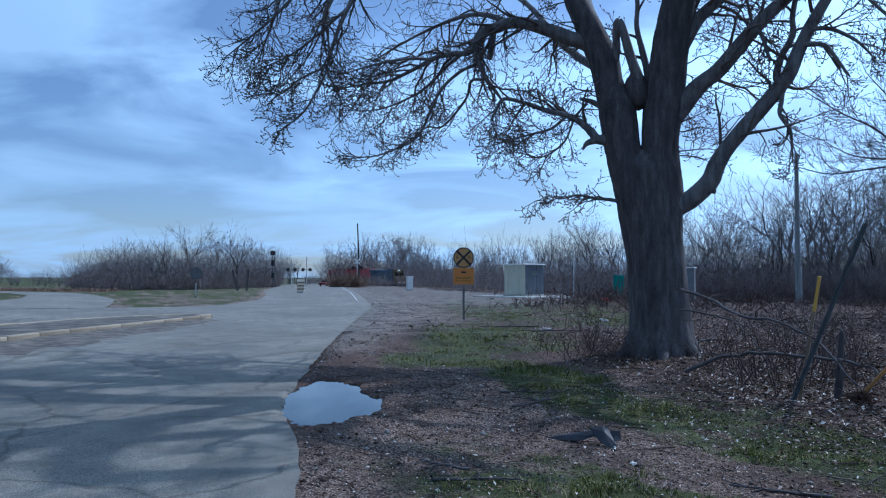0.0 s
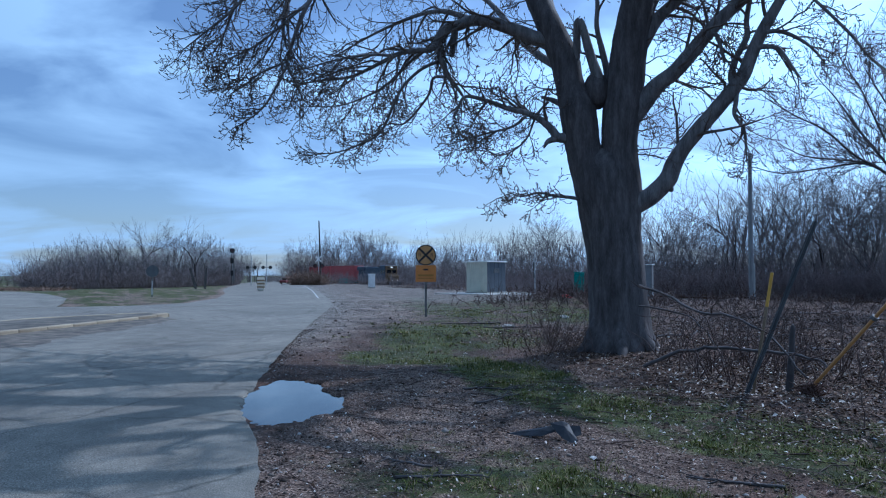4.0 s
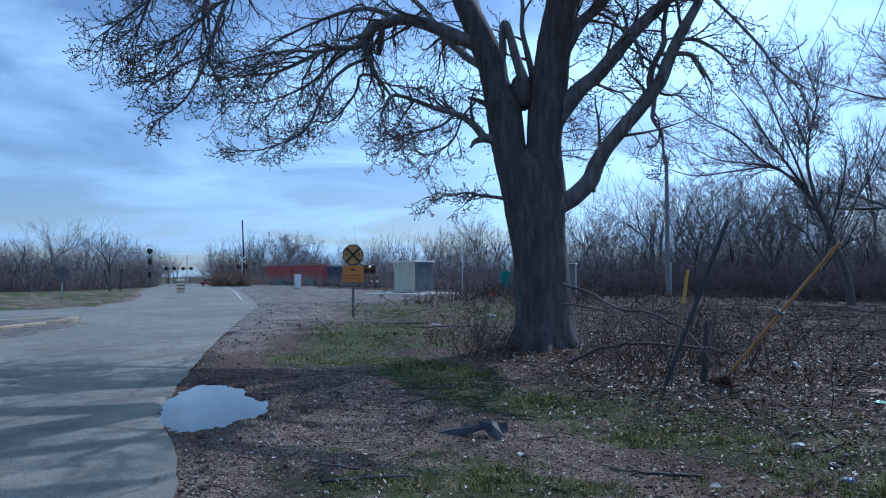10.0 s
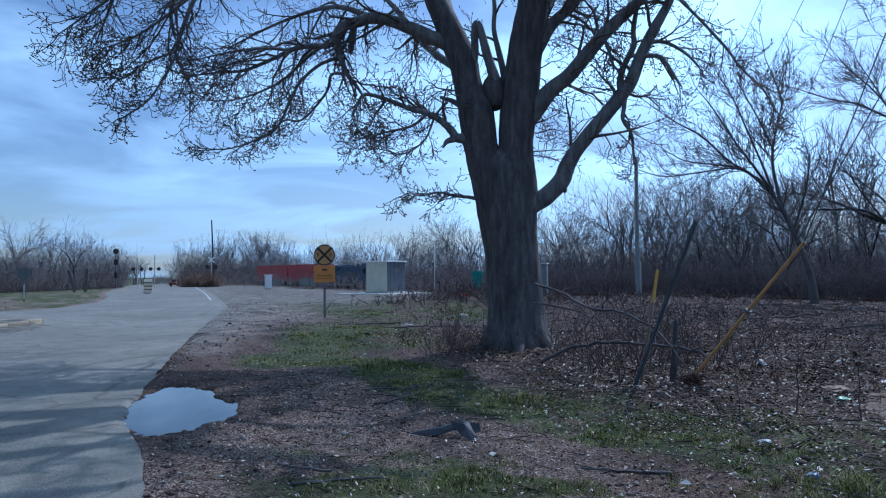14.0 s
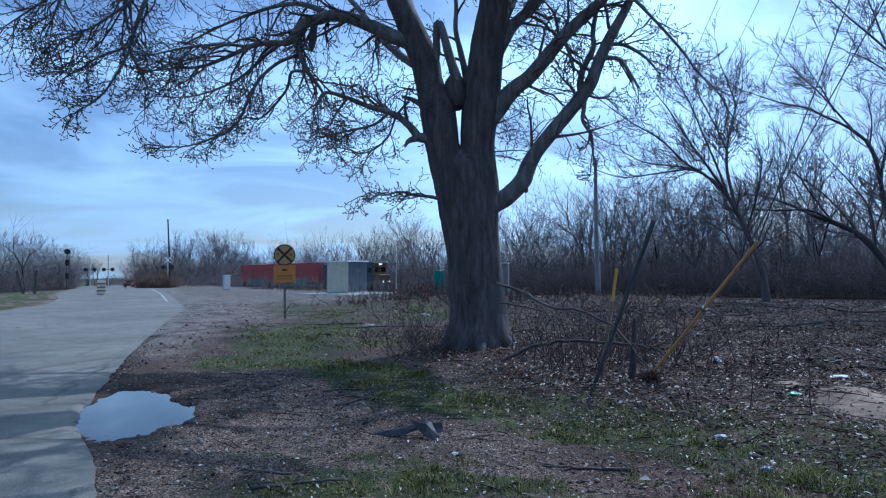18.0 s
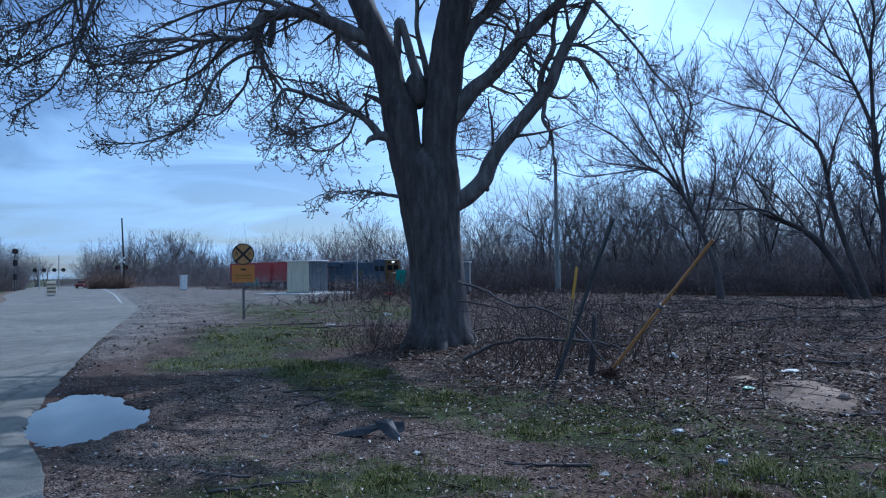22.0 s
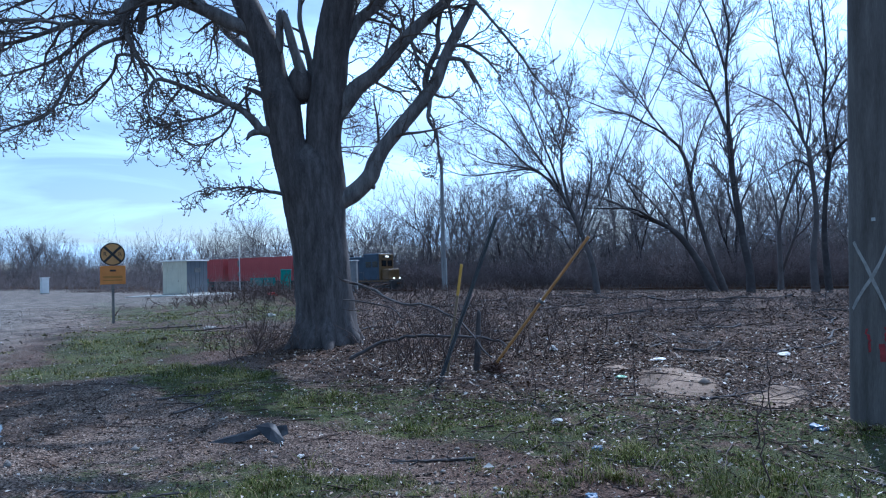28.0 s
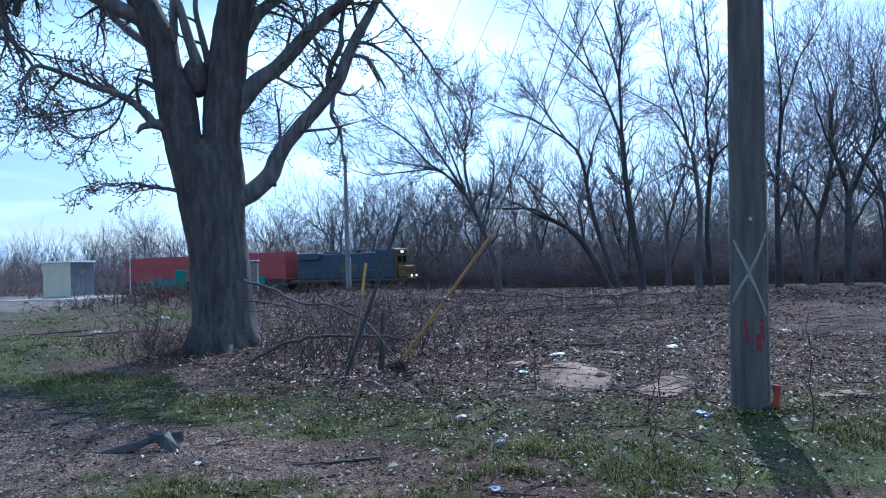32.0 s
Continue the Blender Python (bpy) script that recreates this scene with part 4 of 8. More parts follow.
        "b3": [(-2.03, -0.45, 5.57, 0.038), (-2.38, -0.6, 5.31, 0.032), (-2.93, -0.7, 5.19, 0.026), (-3.39, -0.8, 5.1, 0.02), (-3.83, -0.9, 4.98, 0.012)],
        "b2": [(-1.15, 0.1, 5.7, 0.08), (-1.42, 0.15, 5.87, 0.06), (-1.7, 0.2, 5.97, 0.036)],
        "b4": [(-1.54, -0.1, 5.85, 0.032), (-1.83, -0.2, 5.52, 0.028), (-2.07, -0.3, 4.98, 0.024), (-2.52, -0.4, 4.66, 0.018), (-3.0, -0.5, 4.65, 0.012)],
        "low": [(-0.7, -0.1, 3.48, 0.054), (-1.05, -0.3, 3.56, 0.04), (-1.38, -0.4, 3.6, 0.033), (-1.78, -0.5, 3.69, 0.025), (-2.19, -0.6, 3.62, 0.018), (-2.53, -0.7, 3.74, 0.01)],
        "high": [(-2.00, 0.7, 9.5, 0.21), (-3.32, 0.0, 10.6, 0.19), (-5.13, -0.8, 11.1, 0.16), (-7.05, -1.4, 10.4, 0.11), (-8.15, -1.7, 9.3, 0.07), (-8.45, -1.8, 8.4, 0.045), (-8.35, -1.8, 7.7, 0.02)],
        "high2": [(-6.20, -0.9, 11.0, 0.13), (-8.12, -1.3, 10.9, 0.09), (-9.53, -1.6, 9.9, 0.055), (-9.95, -1.8, 8.9, 0.035), (-10.45, -1.9, 7.7, 0.012)],
        # over*, back*, top, fore: unseen limbs added to throw shade on road and verge
        "over": [(-1.9, 0.7, 9.2, 0.31), (-3.0, 1.6, 10.4, 0.30), (-4.8, 2.4, 11.2, 0.26), (-6.8, 3.0, 11.4, 0.18), (-8.6, 3.4, 10.8, 0.07)],
        "over5": [(0.55, -0.1, 11.0, 0.19), (0.65, -0.8, 12.5, 0.2), (0.91, -1.35, 12.94, 0.2), (1.27, -1.3, 12.36, 0.19), (1.7, -1.2, 11.7, 0.15), (2.0, -1.2, 11.1, 0.08)],
        "over6": [(0.55, -0.15, 11.5, 0.18), (1.6, -1.2, 13.3, 0.2), (2.41, -1.93, 13.98, 0.2), (2.9, -2.03, 13.4, 0.18), (3.4, -2.1, 12.7, 0.1)],
        "over4": [(0.55, -0.1, 9.8, 0.31), (-0.6, -2.4, 11.2, 0.29), (-1.8, -4.2, 12.2, 0.23), (-3.0, -5.6, 12.8, 0.16), (-4.4, -6.4, 13.0, 0.07)],
        "over2": [(0.6, -0.1, 9.4, 0.33), (-0.4, -1.6, 10.6, 0.29), (-1.8, -3.0, 11.4, 0.23), (-3.8, -4.0, 11.6, 0.16), (-5.6, -4.4, 11.0, 0.05)],
        "over3": [(0.55, 0.0, 10.2, 0.29), (-0.8, 1.2, 11.8, 0.26), (-2.0, 3.2, 12.6, 0.20), (-3.4, 5.0, 12.4, 0.08)],
        "high3": [(-2.4, 0.9, 11.0, 0.10), (-4.4, 1.8, 12.2, 0.08), (-6.4, 2.4, 11.6, 0.05), (-7.8, 2.6, 10.0, 0.02)],
        "back": [(-1.5, 0.5, 8.0, 0.16), (-1.8, 2.2, 9.4, 0.13), (-1.6, 4.2, 10.4, 0.10), (-2.0, 6.2, 10.6, 0.06), (-2.4, 8.0, 9.6, 0.02)],
        "back2": [(0.3, 0.1, 7.2, 0.17), (1.3, 1.8, 8.8, 0.14), (2.2, 3.6, 10.0, 0.10), (3.0, 5.4, 10.4, 0.06), (3.6, 7.0, 9.8, 0.02)],
        "back3": [(-0.9, 0.3, 6.4, 0.12), (-2.0, 1.9, 7.2, 0.10), (-3.2, 3.8, 8.6, 0.07), (-4.8, 5.4, 9.2, 0.04), (-6.2, 6.6, 8.8, 0.012)],
        "top": [(0.6, -0.1, 9.6, 0.22), (-0.6, 0.8, 11.6, 0.17), (-2.4, 1.6, 13.0, 0.12), (-4.6, 2.4, 13.2, 0.05)],
        "fore": [(0.6, -0.1, 9.2, 0.22), (1.4, -1.4, 9.9, 0.19), (1.9, -2.4, 10.4, 0.17), (2.97, -2.1, 10.7, 0.14), (4.17, -2.3, 11.0, 0.11), (5.4, -2.5, 11.3, 0.06)],
        "r5": [(0.75, -0.4, 9.0, 0.14), (2.2, -1.2, 9.8, 0.09), (3.92, -1.5, 8.0, 0.036), (4.83, -1.8, 6.93, 0.028), (5.2, -2.0, 6.38, 0.024), (5.67, -2.1, 5.87, 0.02), (5.94, -2.2, 5.36, 0.015), (6.28, -2.3, 5.03, 0.01)],
        "l1": [(-5.5, -1.2, 10.9, 0.09), (-7.0, -1.8, 10.0, 0.07), (-7.72, -2.0, 8.9, 0.055), (-8.08, -2.0, 8.14, 0.046), (-8.31, -2.0, 7.3, 0.036), (-8.06, -2.0, 6.75, 0.026), (-7.84, -2.0, 6.27, 0.012)],
        "l2": [(-8.31, -2.0, 7.3, 0.03), (-8.66, -2.1, 6.7, 0.026), (-9.02, -2.2, 6.2, 0.021), (-9.54, -2.3, 5.85, 0.016), (-9.83, -2.4, 5.7, 0.01)],
        "l3": [(-7.72, -2.0, 8.9, 0.036), (-8.9, -2.2, 8.08, 0.03), (-9.65, -2.4, 7.71, 0.022), (-10.46, -2.6, 7.5, 0.01)],
        "l4": [(-7.6, -1.5, 10.9, 0.06), (-9.8, -2.2, 9.04, 0.036), (-10.79, -2.4, 8.38, 0.024), (-11.62, -2.6, 7.87, 0.01)],
        "l5": [(-8.31, -2.0, 7.37, 0.028), (-9.1, -2.1, 7.13, 0.022), (-9.77, -2.2, 6.75, 0.016), (-10.23, -2.3, 6.96, 0.009)],
        "front2": [(0.6, -0.4, 8.6, 0.12), (0.9, -2.0, 10.2, 0.09), (0.4, -3.6, 10.6, 0.06), (-0.4, -5.0, 9.4, 0.02)],
    }
    # twigs on each limb: how many, how long, how much they hang
    twig = {"r1": (14, 1.6, 0.1), "r1b": (11, 1.6, 0.1), "r2": (9, 1.5, 0.12), "r2b": (8, 1.1, 0.12), "r2c": (4, 0.9, 0.05), "r2d": (5, 0.7, 0.05), "r2e": (5, 1.1, 0.05), "r1c": (5, 0.7, 0.1), "a": (16, 1.15, 0.22),
            "a1": (14, 1.5, 0.10), "a2": (8, 1.0, 0.05), "a5": (15, 0.8, 0.05), "a6": (13, 0.75, 0.04), "a7": (13, 1.2, 0.08), "a8": (10, 1.3, 0.1), "a4": (13, 1.7, 0.15), "b": (16, 1.0, 0.08), "b3": (11, 0.8, 0.06), "b4": (11, 0.8, 0.06), "spike": (4, 1.2, 0.0),
            "low": (9, 0.7, 0.1), "back": (11, 2.0, 0.1), "back2": (11, 2.0, 0.1), "back3": (9, 1.8, 0.12), "top": (9, 2.0, 0.1), "high": (19, 1.7, 0.12), "high2": (17, 1.5, 0.12), "over": (20, 2.2, 0.05), "over2": (18, 2.2, 0.05), "over3": (17, 2.2, 0.05), "over4": (14, 2.0, 0.0), "over5": (8, 1.2, 0.0), "over6": (8, 1.2, 0.0), "high3": (13, 2.0, 0.15), "fore": (9, 1.6, 0.05), "front2": (8, 1.8, 0.15), "r5": (9, 0.9, 0.06), "l1": (9, 0.9, 0.06), "l2": (10, 0.65, 0.0), "l3": (11, 0.9, 0.04), "l4": (10, 0.9, 0.04), "l5": (9, 0.8, 0.02)}
    far = Tubes()
    for key, nodes in limbs.items():
        lb = Tubes()
        L = bark_tube(lb, nodes, 12 if nodes[0][3] > 0.12 else 8, 6, 0.05, len(key) * 7)
        lb.object("limb", M_BARK, t)
        if key in twig:
            k, ln, dr = twig[key]
            for i in range(k):
                f = 0.25 + 0.75 * (i + rng.random() * 0.7) / k
                a = min(int(f * (len(L) - 1)), len(L) - 2)
                d = L[a + 1, :3] - L[a, :3]
                d /= np.linalg.norm(d)
                sd = np.cross(d, rng.normal(0, 1, 3))
                sd /= np.linalg.norm(sd)
                grow(far, L[a, :3], d * rng.uniform(0.6, 1.1) + sd * 0.75 + np.array([0, 0, -dr]), ln * rng.uniform(0.6, 1.15), max(0.014, min(0.045, L[a, 3] * 0.55)),
                     0, 2, dr, 3, 0.0068, True, (5, 4), 0.18, 0.012, (7, 6, 5))
    Tubes.seen = False
    for i in range(30):        # young shoots off the stems
        z = rng.uniform(4.5, 9.0)
        s = rng.choice([-1, 1])
        c = np.interp(z, [4.5, 9], [-0.5, -1.8]) if s < 0 else np.interp(z, [4.5, 9], [0.1, 0.55])
        grow(far, (c + s * 0.3, rng.uniform(-0.2, 0.2), z), (s * 0.8, rng.normal(0, 0.8), 0.3), rng.uniform(0.7, 1.5), 0.018, 0, 2, 0.1, 3, 0.0072, True, (5, 4), 0.28)
    tagged(far.object("crown", M_TWIG, t, "thin brown twigs with swelling buds"), kind="stuff")


big_tree()


def wood_tree(h, lean, fork, spread, seed, coarse=0.012, levels=5, stems=1, thick=0.011):
    """A bare forking tree, as two collections of tubes: trunk and limbs, and crown."""
    g = np.random.default_rng(seed)
    tb, cr = Tubes(), Tubes()

    def shoot(p, d, ln, r, lev):
        w = g.normal(0, 0.12, (3, 3))
        pts, dirs = [p], [d]
        for i in range(3):
            d = unit(d + w[i] + np.array([0, 0, 0.045]))
            pts.append(pts[-1] + d * ln / 3)
            dirs.append(d)
        r1 = max(coarse, r * 0.72)
        (tb if lev >= levels - 1 else cr).add(pts, np.linspace(max(r, coarse), r1 if lev else coarse * 0.6, 4), 6 if lev >= levels - 1 else 3)
        if lev == 0:
            return
        k = 2 if g.random() < 0.8 else 3
        side = unit(np.cross(d, g.normal(0, 1, 3)))
        for i in range(k):
            if i == 2:
                side = unit(np.cross(d, side))
            m = (g.uniform(0.15, 0.4) if i == 0 else -g.uniform(0.4, 0.85)) * spread
            shoot(pts[-1], unit(d + side * m), ln * g.uniform(0.66, 0.9), r1 * (0.92 if i == 0 else g.uniform(0.6, 0.8)), lev - 1)
        for i in range(2 if lev > 2 else 1):
            j = int(g.integers(1, 3))
            sd = unit(np.cross(dirs[j], g.normal(0, 1, 3)))
            shoot(pts[j], unit(dirs[j] + sd * 0.9 * spread), ln * g.uniform(0.45, 0.7), r * 0.4, max(0, lev - 2))

    for st in range(stems):
        hs = h * (1.0 if st == 0 else g.uniform(0.65, 0.95))
        r0 = (thick * hs + 0.03) * (1 if st == 0 else 0.75)
        o = np.array([g.normal(0, 0.3), g.normal(0, 0.3), 0]) * (st > 0)
        ln_ = lean + (g.normal(0, 0.22) if st else 0)
        fz = hs * fork
        top = o + np.array([ln_ * 0.8 * fz, g.normal(0, 0.04) * hs, fz])
        L = smooth_line([(*o[:2], -0.3, r0 * 1.3), (o[0] + ln_ * 0.2 * fz, o[1], fz * 0.35, r0), (*top, r0 * 0.85)], 3)
        tb.add(L[:, :3], L[:, 3], 8)
        ln0 = (hs - fz) / sum(0.79 ** i for i in range(levels + 1)) * 1.08
        k = 2 if g.random() < 0.6 else 3
        ang = g.uniform(0, 6.28)
        for i in range(k):
            a_ = ang + i * 6.28 / k + g.normal(0, 0.3)
            shoot(top, unit(np.array([ln_ + 0.4 * spread * math.cos(a_), 0.4 * spread * math.sin(a_), 1.0])), ln0 * g.uniform(0.8, 1.05), r0 * (0.75 if i == 0 else 0.58), levels)
    return tb, cr


TREE_GROUP = "bare trees of the woods"
protos = []
for i, (h, lean, fork, spread) in enumerate([(12, 0.1, 0.3, 0.9), (14, -0.1, 0.3, 1.0), (11, 0.0, 0.2, 1.2), (15, 0.05, 0.4, 0.8), (13, -0.15, 0.3, 1.0), (9, 0.1, 0.12, 1.3), (8, 0.0, 0.06, 1.7), (7.5, 0.1, 0.05, 1.9)]):
    t = thing("woodland_tree", "bare grey-brown woodland tree without leaves", "tree", (0, 0, 0), TREE_GROUP)
    a, b = wood_tree(h, lean, fork, spread * 0.85, 100 + i, 0.012, 5 if i in (0, 2, 5) else 4, 1 + i % 2 if i < 6 else 5, 0.010 if i < 6 else 0.007)
    a.object("trunk", M_WOOD, t)
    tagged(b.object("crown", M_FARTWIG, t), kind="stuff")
    protos.append((t, h))
used = set()


def plant(i, x, y, scale, turn, z=None):
    t, h = protos[i]
    z = float(ground_z(x, y)) if z is None else z
    m = pose(x, y, z, 0, 0, turn)
    if i in used:
        o = copy_thing(t, m)
    else:
        used.add(i)
        o = t
        o.matrix_basis = m
    o.scale = (scale, scale, scale)
    return o


def polar(az, r):
    return r * math.sin(radians(az)), r * math.cos(radians(az))


rw = random.Random(5)
# woods behind the track
for k in range(178):
    az = -8 + 96 * (k + rw.random()) / 178
    d = TRACK_D / max(0.2, math.cos(radians(az - TRACK_AZ)))
    r = d + rw.uniform(9, 17) + (k % 3) * 9
    hh = np.interp(az, [-8, 5, 12, 20, 30, 40, 88], [8.5, 9.5, 12.5, 15.0, 16.5, 17.0, 16.5]) * (0.62 if k % 3 == 0 else 1.0)
    i = rw.choice((5, 6, 7)) if k % 3 == 0 else rw.randrange(5)
    plant(i, *polar(az, r), hh / protos[i][1] * rw.uniform(0.8, 1.2), rw.uniform(0, 360))
# woods left of the crossing
for k in range(60):
    az = -36 + 22.5 * (k + rw.random()) / 60
    r = np.interp(az, [-36, -32, -28, -20, -14], [250, 150, 105, 108, 135]) + rw.uniform(0, 22)
    lowb = rw.random() < 0.6
    hh = np.interp(az, [-36, -33, -31.3, -29.3, -28.5, -27.5, -25.5, -23, -20, -17, -13.5], [5, 5, 2.6, 2.6, 4, 6.2, 7.8, 8.8, 9.2, 8.8, 6.5]) * (r / 110) * (0.85 if lowb else 1.0)
    i = rw.choice((5, 6, 7)) if lowb else rw.randrange(5)
    plant(i, *polar(az, r), hh / protos[i][1] * rw.uniform(0.62, 1.25), rw.uniform(0, 360))
# beyond the crossing
for k in range(34):
    az = -10.5 + 12 * (k + rw.random()) / 34 if k < 26 else -13.6 + 1.4 * rw.random()
    r = rw.uniform(185, 230)
    hh = np.interp(az, [-13, -10.5, -9.5, -6, -2, 1.5], [8, 5, 13, 15, 14, 14])
    i = rw.randrange(6)
    plant(i, *polar(az, r), hh / protos[i][1] * rw.uniform(0.8, 1.12), rw.uniform(0, 360))
# far left line of trees
for k in range(20):
    az = -46 + 11.5 * (k + rw.random()) / 20
    i = rw.randrange(6)
    plant(i, *polar(az, rw.uniform(190, 260)), rw.uniform(10, 13.5) / protos[i][1] * np.interp(az, [-46, -40, -36, -34], [1.1, 1.0, 0.6, 0.45]), rw.uniform(0, 360))


def near_tree(az, r, h, lean, fork, spread, seed, stems=1, turn=None, crown=5):
    t = thing("bare_tree", "tall bare grey tree with upswept thin branches", "tree", pose(*polar(az, r), float(terrain(np.array(polar(az, r)[0]), np.array(polar(az, r)[1]))), 0, 0, -az if turn is None else turn), "bare trees before the track")
    a, b = wood_tree(h, lean, fork, spread, seed, 0.0075, crown, stems, 0.0095)
    a.object("trunk", M_WOOD, t)
    tagged(b.object("crown", M_NEARTWIG, t), kind="stuff")


for row in [(35.6, 86, 15, -0.1, 0.2, 1.1, 221, 3, None, 6), (32.8, 90, 16, -0.1, 0.2, 1.1, 223, 2, None, 6), (29.8, 93, 15, 0.0, 0.2, 1.0, 224, 3), (38.6, 84, 17, 0.1, 0.2, 1.0, 203, 2), (44.0, 82, 17, 0.0, 0.25, 1.0, 204, 2), (26.4, 96, 15, 0.1, 0.22, 1.1, 225, 2),
            (54.2, 54, 15, 0.0, 0.3, 0.8, 207, 2), (59.6, 50, 16, 0.1, 0.3, 0.8, 209, 2), (64.5, 44, 15, 0.1, 0.25, 0.9, 211, 2, None, 6), (66.6, 40, 16, 0.05, 0.28, 0.9, 210, 2, None, 6), (69.4, 42, 14, 0.0, 0.25, 0.9, 212, 2), (47.8, 80, 17, -0.1, 0.3, 0.9, 213, 2), (73.0, 42, 14, -0.1, 0.3, 0.9, 214, 2), (51.0, 78, 19, 0.1, 0.35, 0.8, 215, 2)]:
    near_tree(*row)


def shaped_tree(az, r, seed, limbs):
    """A bare tree of given habit, the first limb its trunk: radius at foot and tip, how far it bends away, and its line (across, up)."""
    g = np.random.default_rng(seed)
    x, y = polar(az, r)
    t = thing("bare_tree", "bare grey tree with long curved limbs and fine twigs", "tree", pose(x, y, -0.1, 0, 0, -az), "bare trees before the track")
    cr = Tubes()

    def spray(p, d, ln, rad, lev):
        pts = [p]
        for i in range(3):
            d = unit(d + g.normal(0, 0.13, 3) + np.array([0, 0, 0.07]))
            pts.append(pts[-1] + d * ln / 3)
        cr.add(pts, np.linspace(max(rad, 0.010), max(rad * 0.6, 0.008) if lev else 0.005, 4), 3)
        if lev == 0:
            return
        for i in range(4 if lev > 1 else 3):
            j = 3 if i == 0 else int(g.integers(1, 4))
            sd = unit(np.cross(d, g.normal(0, 1, 3)))
            spray(pts[j], unit(d + sd * g.uniform(0.35, 0.8)), ln * g.uniform(0.5, 0.85), rad * 0.6, lev - 1)

    for n_, (r0, r1, bend, line) in enumerate(limbs):
        k = len(line)
        nodes = [(q[0], bend * i / (k - 1) * (0.6 + 0.4 * i / (k - 1)) * 2.2, q[1], r0 + (r1 - r0) * (i / (k - 1)) ** 0.8) for i, q in enumerate(line)]
        if n_ == 0:
            nodes[0] = (*nodes[0][:3], r0 * 1.35)
        tb = Tubes()
        L = bark_tube(tb, nodes, 12 if n_ == 0 else 8, 5, 0.05, seed + n_)
        tb.object("limb" if n_ else "trunk", M_WOOD, t)
        ln = float(np.sum(np.linalg.norm(np.diff(L[:, :3], axis=0), axis=1)))
        for i in range(int(ln * (0.9 if n_ == 0 else 3.9)) + 4):
            f = g.uniform(0.55 if n_ == 0 else 0.2, 1.0)
            a = min(int(f * (len(L) - 1)), len(L) - 2)
            d = unit(L[a + 1, :3] - L[a, :3])
            sd = unit(np.cross(d, g.normal(0, 1, 3)))
            spray(L[a, :3], unit(d * g.uniform(0.5, 1.0) + sd * 0.65), g.uniform(0.7, 1.5) * (1.15 - 0.4 * f), max(0.012, L[a, 3] * 0.4), 2)
        if n_:
            spray(L[-1, :3], unit(L[-1, :3] - L[-2, :3]), 1.3, r1, 3)
    tagged(cr.object("crown", M_NEARTWIG, t), kind="stuff")


shaped_tree(40.6, 38, 65, [
    (0.175, 0.096, 0, [(-0.07, -0.31), (-0.23, 1.35), (-0.56, 2.62), (-1.07, 4.06), (-1.59, 5.25), (-1.95, 5.9)]),
    (0.08, 0.024, -0.5, [(-1.8, 5.67), (-2.87, 6.84), (-3.81, 7.53), (-5.05, 8.89), (-6.33, 9.77), (-7.61, 10.83)]),
    (0.072, 0.024, 0.8, [(-2.1, 6.16), (-3.34, 7.18), (-4.77, 7.58), (-6.22, 7.99), (-7.19, 8.62)]),
    (0.064, 0.021, -1.2, [(-2.41, 6.5), (-3.5, 7.1), (-5.12, 6.96), (-6.75, 6.78), (-7.89, 7.1)]),
    (0.08, 0.024, 0.6, [(-1.89, 5.9), (-2.85, 7.48), (-3.76, 8.97), (-4.67, 10.64), (-5.44, 11.83)]),
    (0.072, 0.024, -1, [(-1.77, 5.67), (-2.23, 7.13), (-2.81, 8.75), (-3.39, 10.39), (-3.99, 11.56)]),
    (0.096, 0.024, 0.3, [(-1.36, 4.7), (-1.76, 6.78), (-1.79, 7.9), (-1.59, 9.16), (-1.32, 10.42), (-1.6, 11.55), (-2.03, 12.87)]),
    (0.048, 0.019, 0.8, [(-1.59, 9.16), (-1.25, 10.57), (-1.03, 11.67)]),
    (0.056, 0.019, -0.7, [(-1.72, 7.89), (-2.16, 9.04), (-2.75, 10.35), (-3.2, 11.28)]),
    (0.064, 0.019, 1.0, [(-0.92, 3.89), (-0.39, 5.76), (-0.18, 7.33), (-0.35, 8.61)])])
shaped_tree(49.8, 40, 66, [
    (0.251, 0.117, 0, [(-0.04, -0.45), (-0.88, 1.48), (-1.75, 2.96), (-2.66, 3.81), (-3.98, 4.46)]),
    (0.101, 0.034, 0.4, [(-3.82, 4.36), (-5.26, 5.2), (-6.73, 5.85), (-8.09, 6.11)]),
    (0.084, 0.025, -0.8, [(-2.72, 3.81), (-4.29, 4.81), (-5.76, 4.89), (-7.1, 4.97)]),
    (0.067, 0.022, 0.8, [(-2.11, 3.39), (-3.31, 5.15), (-4.24, 6.19), (-5.19, 7.09), (-5.65, 8.13)]),
    (0.067, 0.022, -0.5, [(-1.51, 2.62), (-1.75, 4.73), (-2.48, 6.08), (-3.24, 7.11)]),
    (0.059, 0.02, 0.5, [(-3.35, 4.17), (-4.41, 5.87), (-4.87, 6.9), (-4.67, 7.72)])])
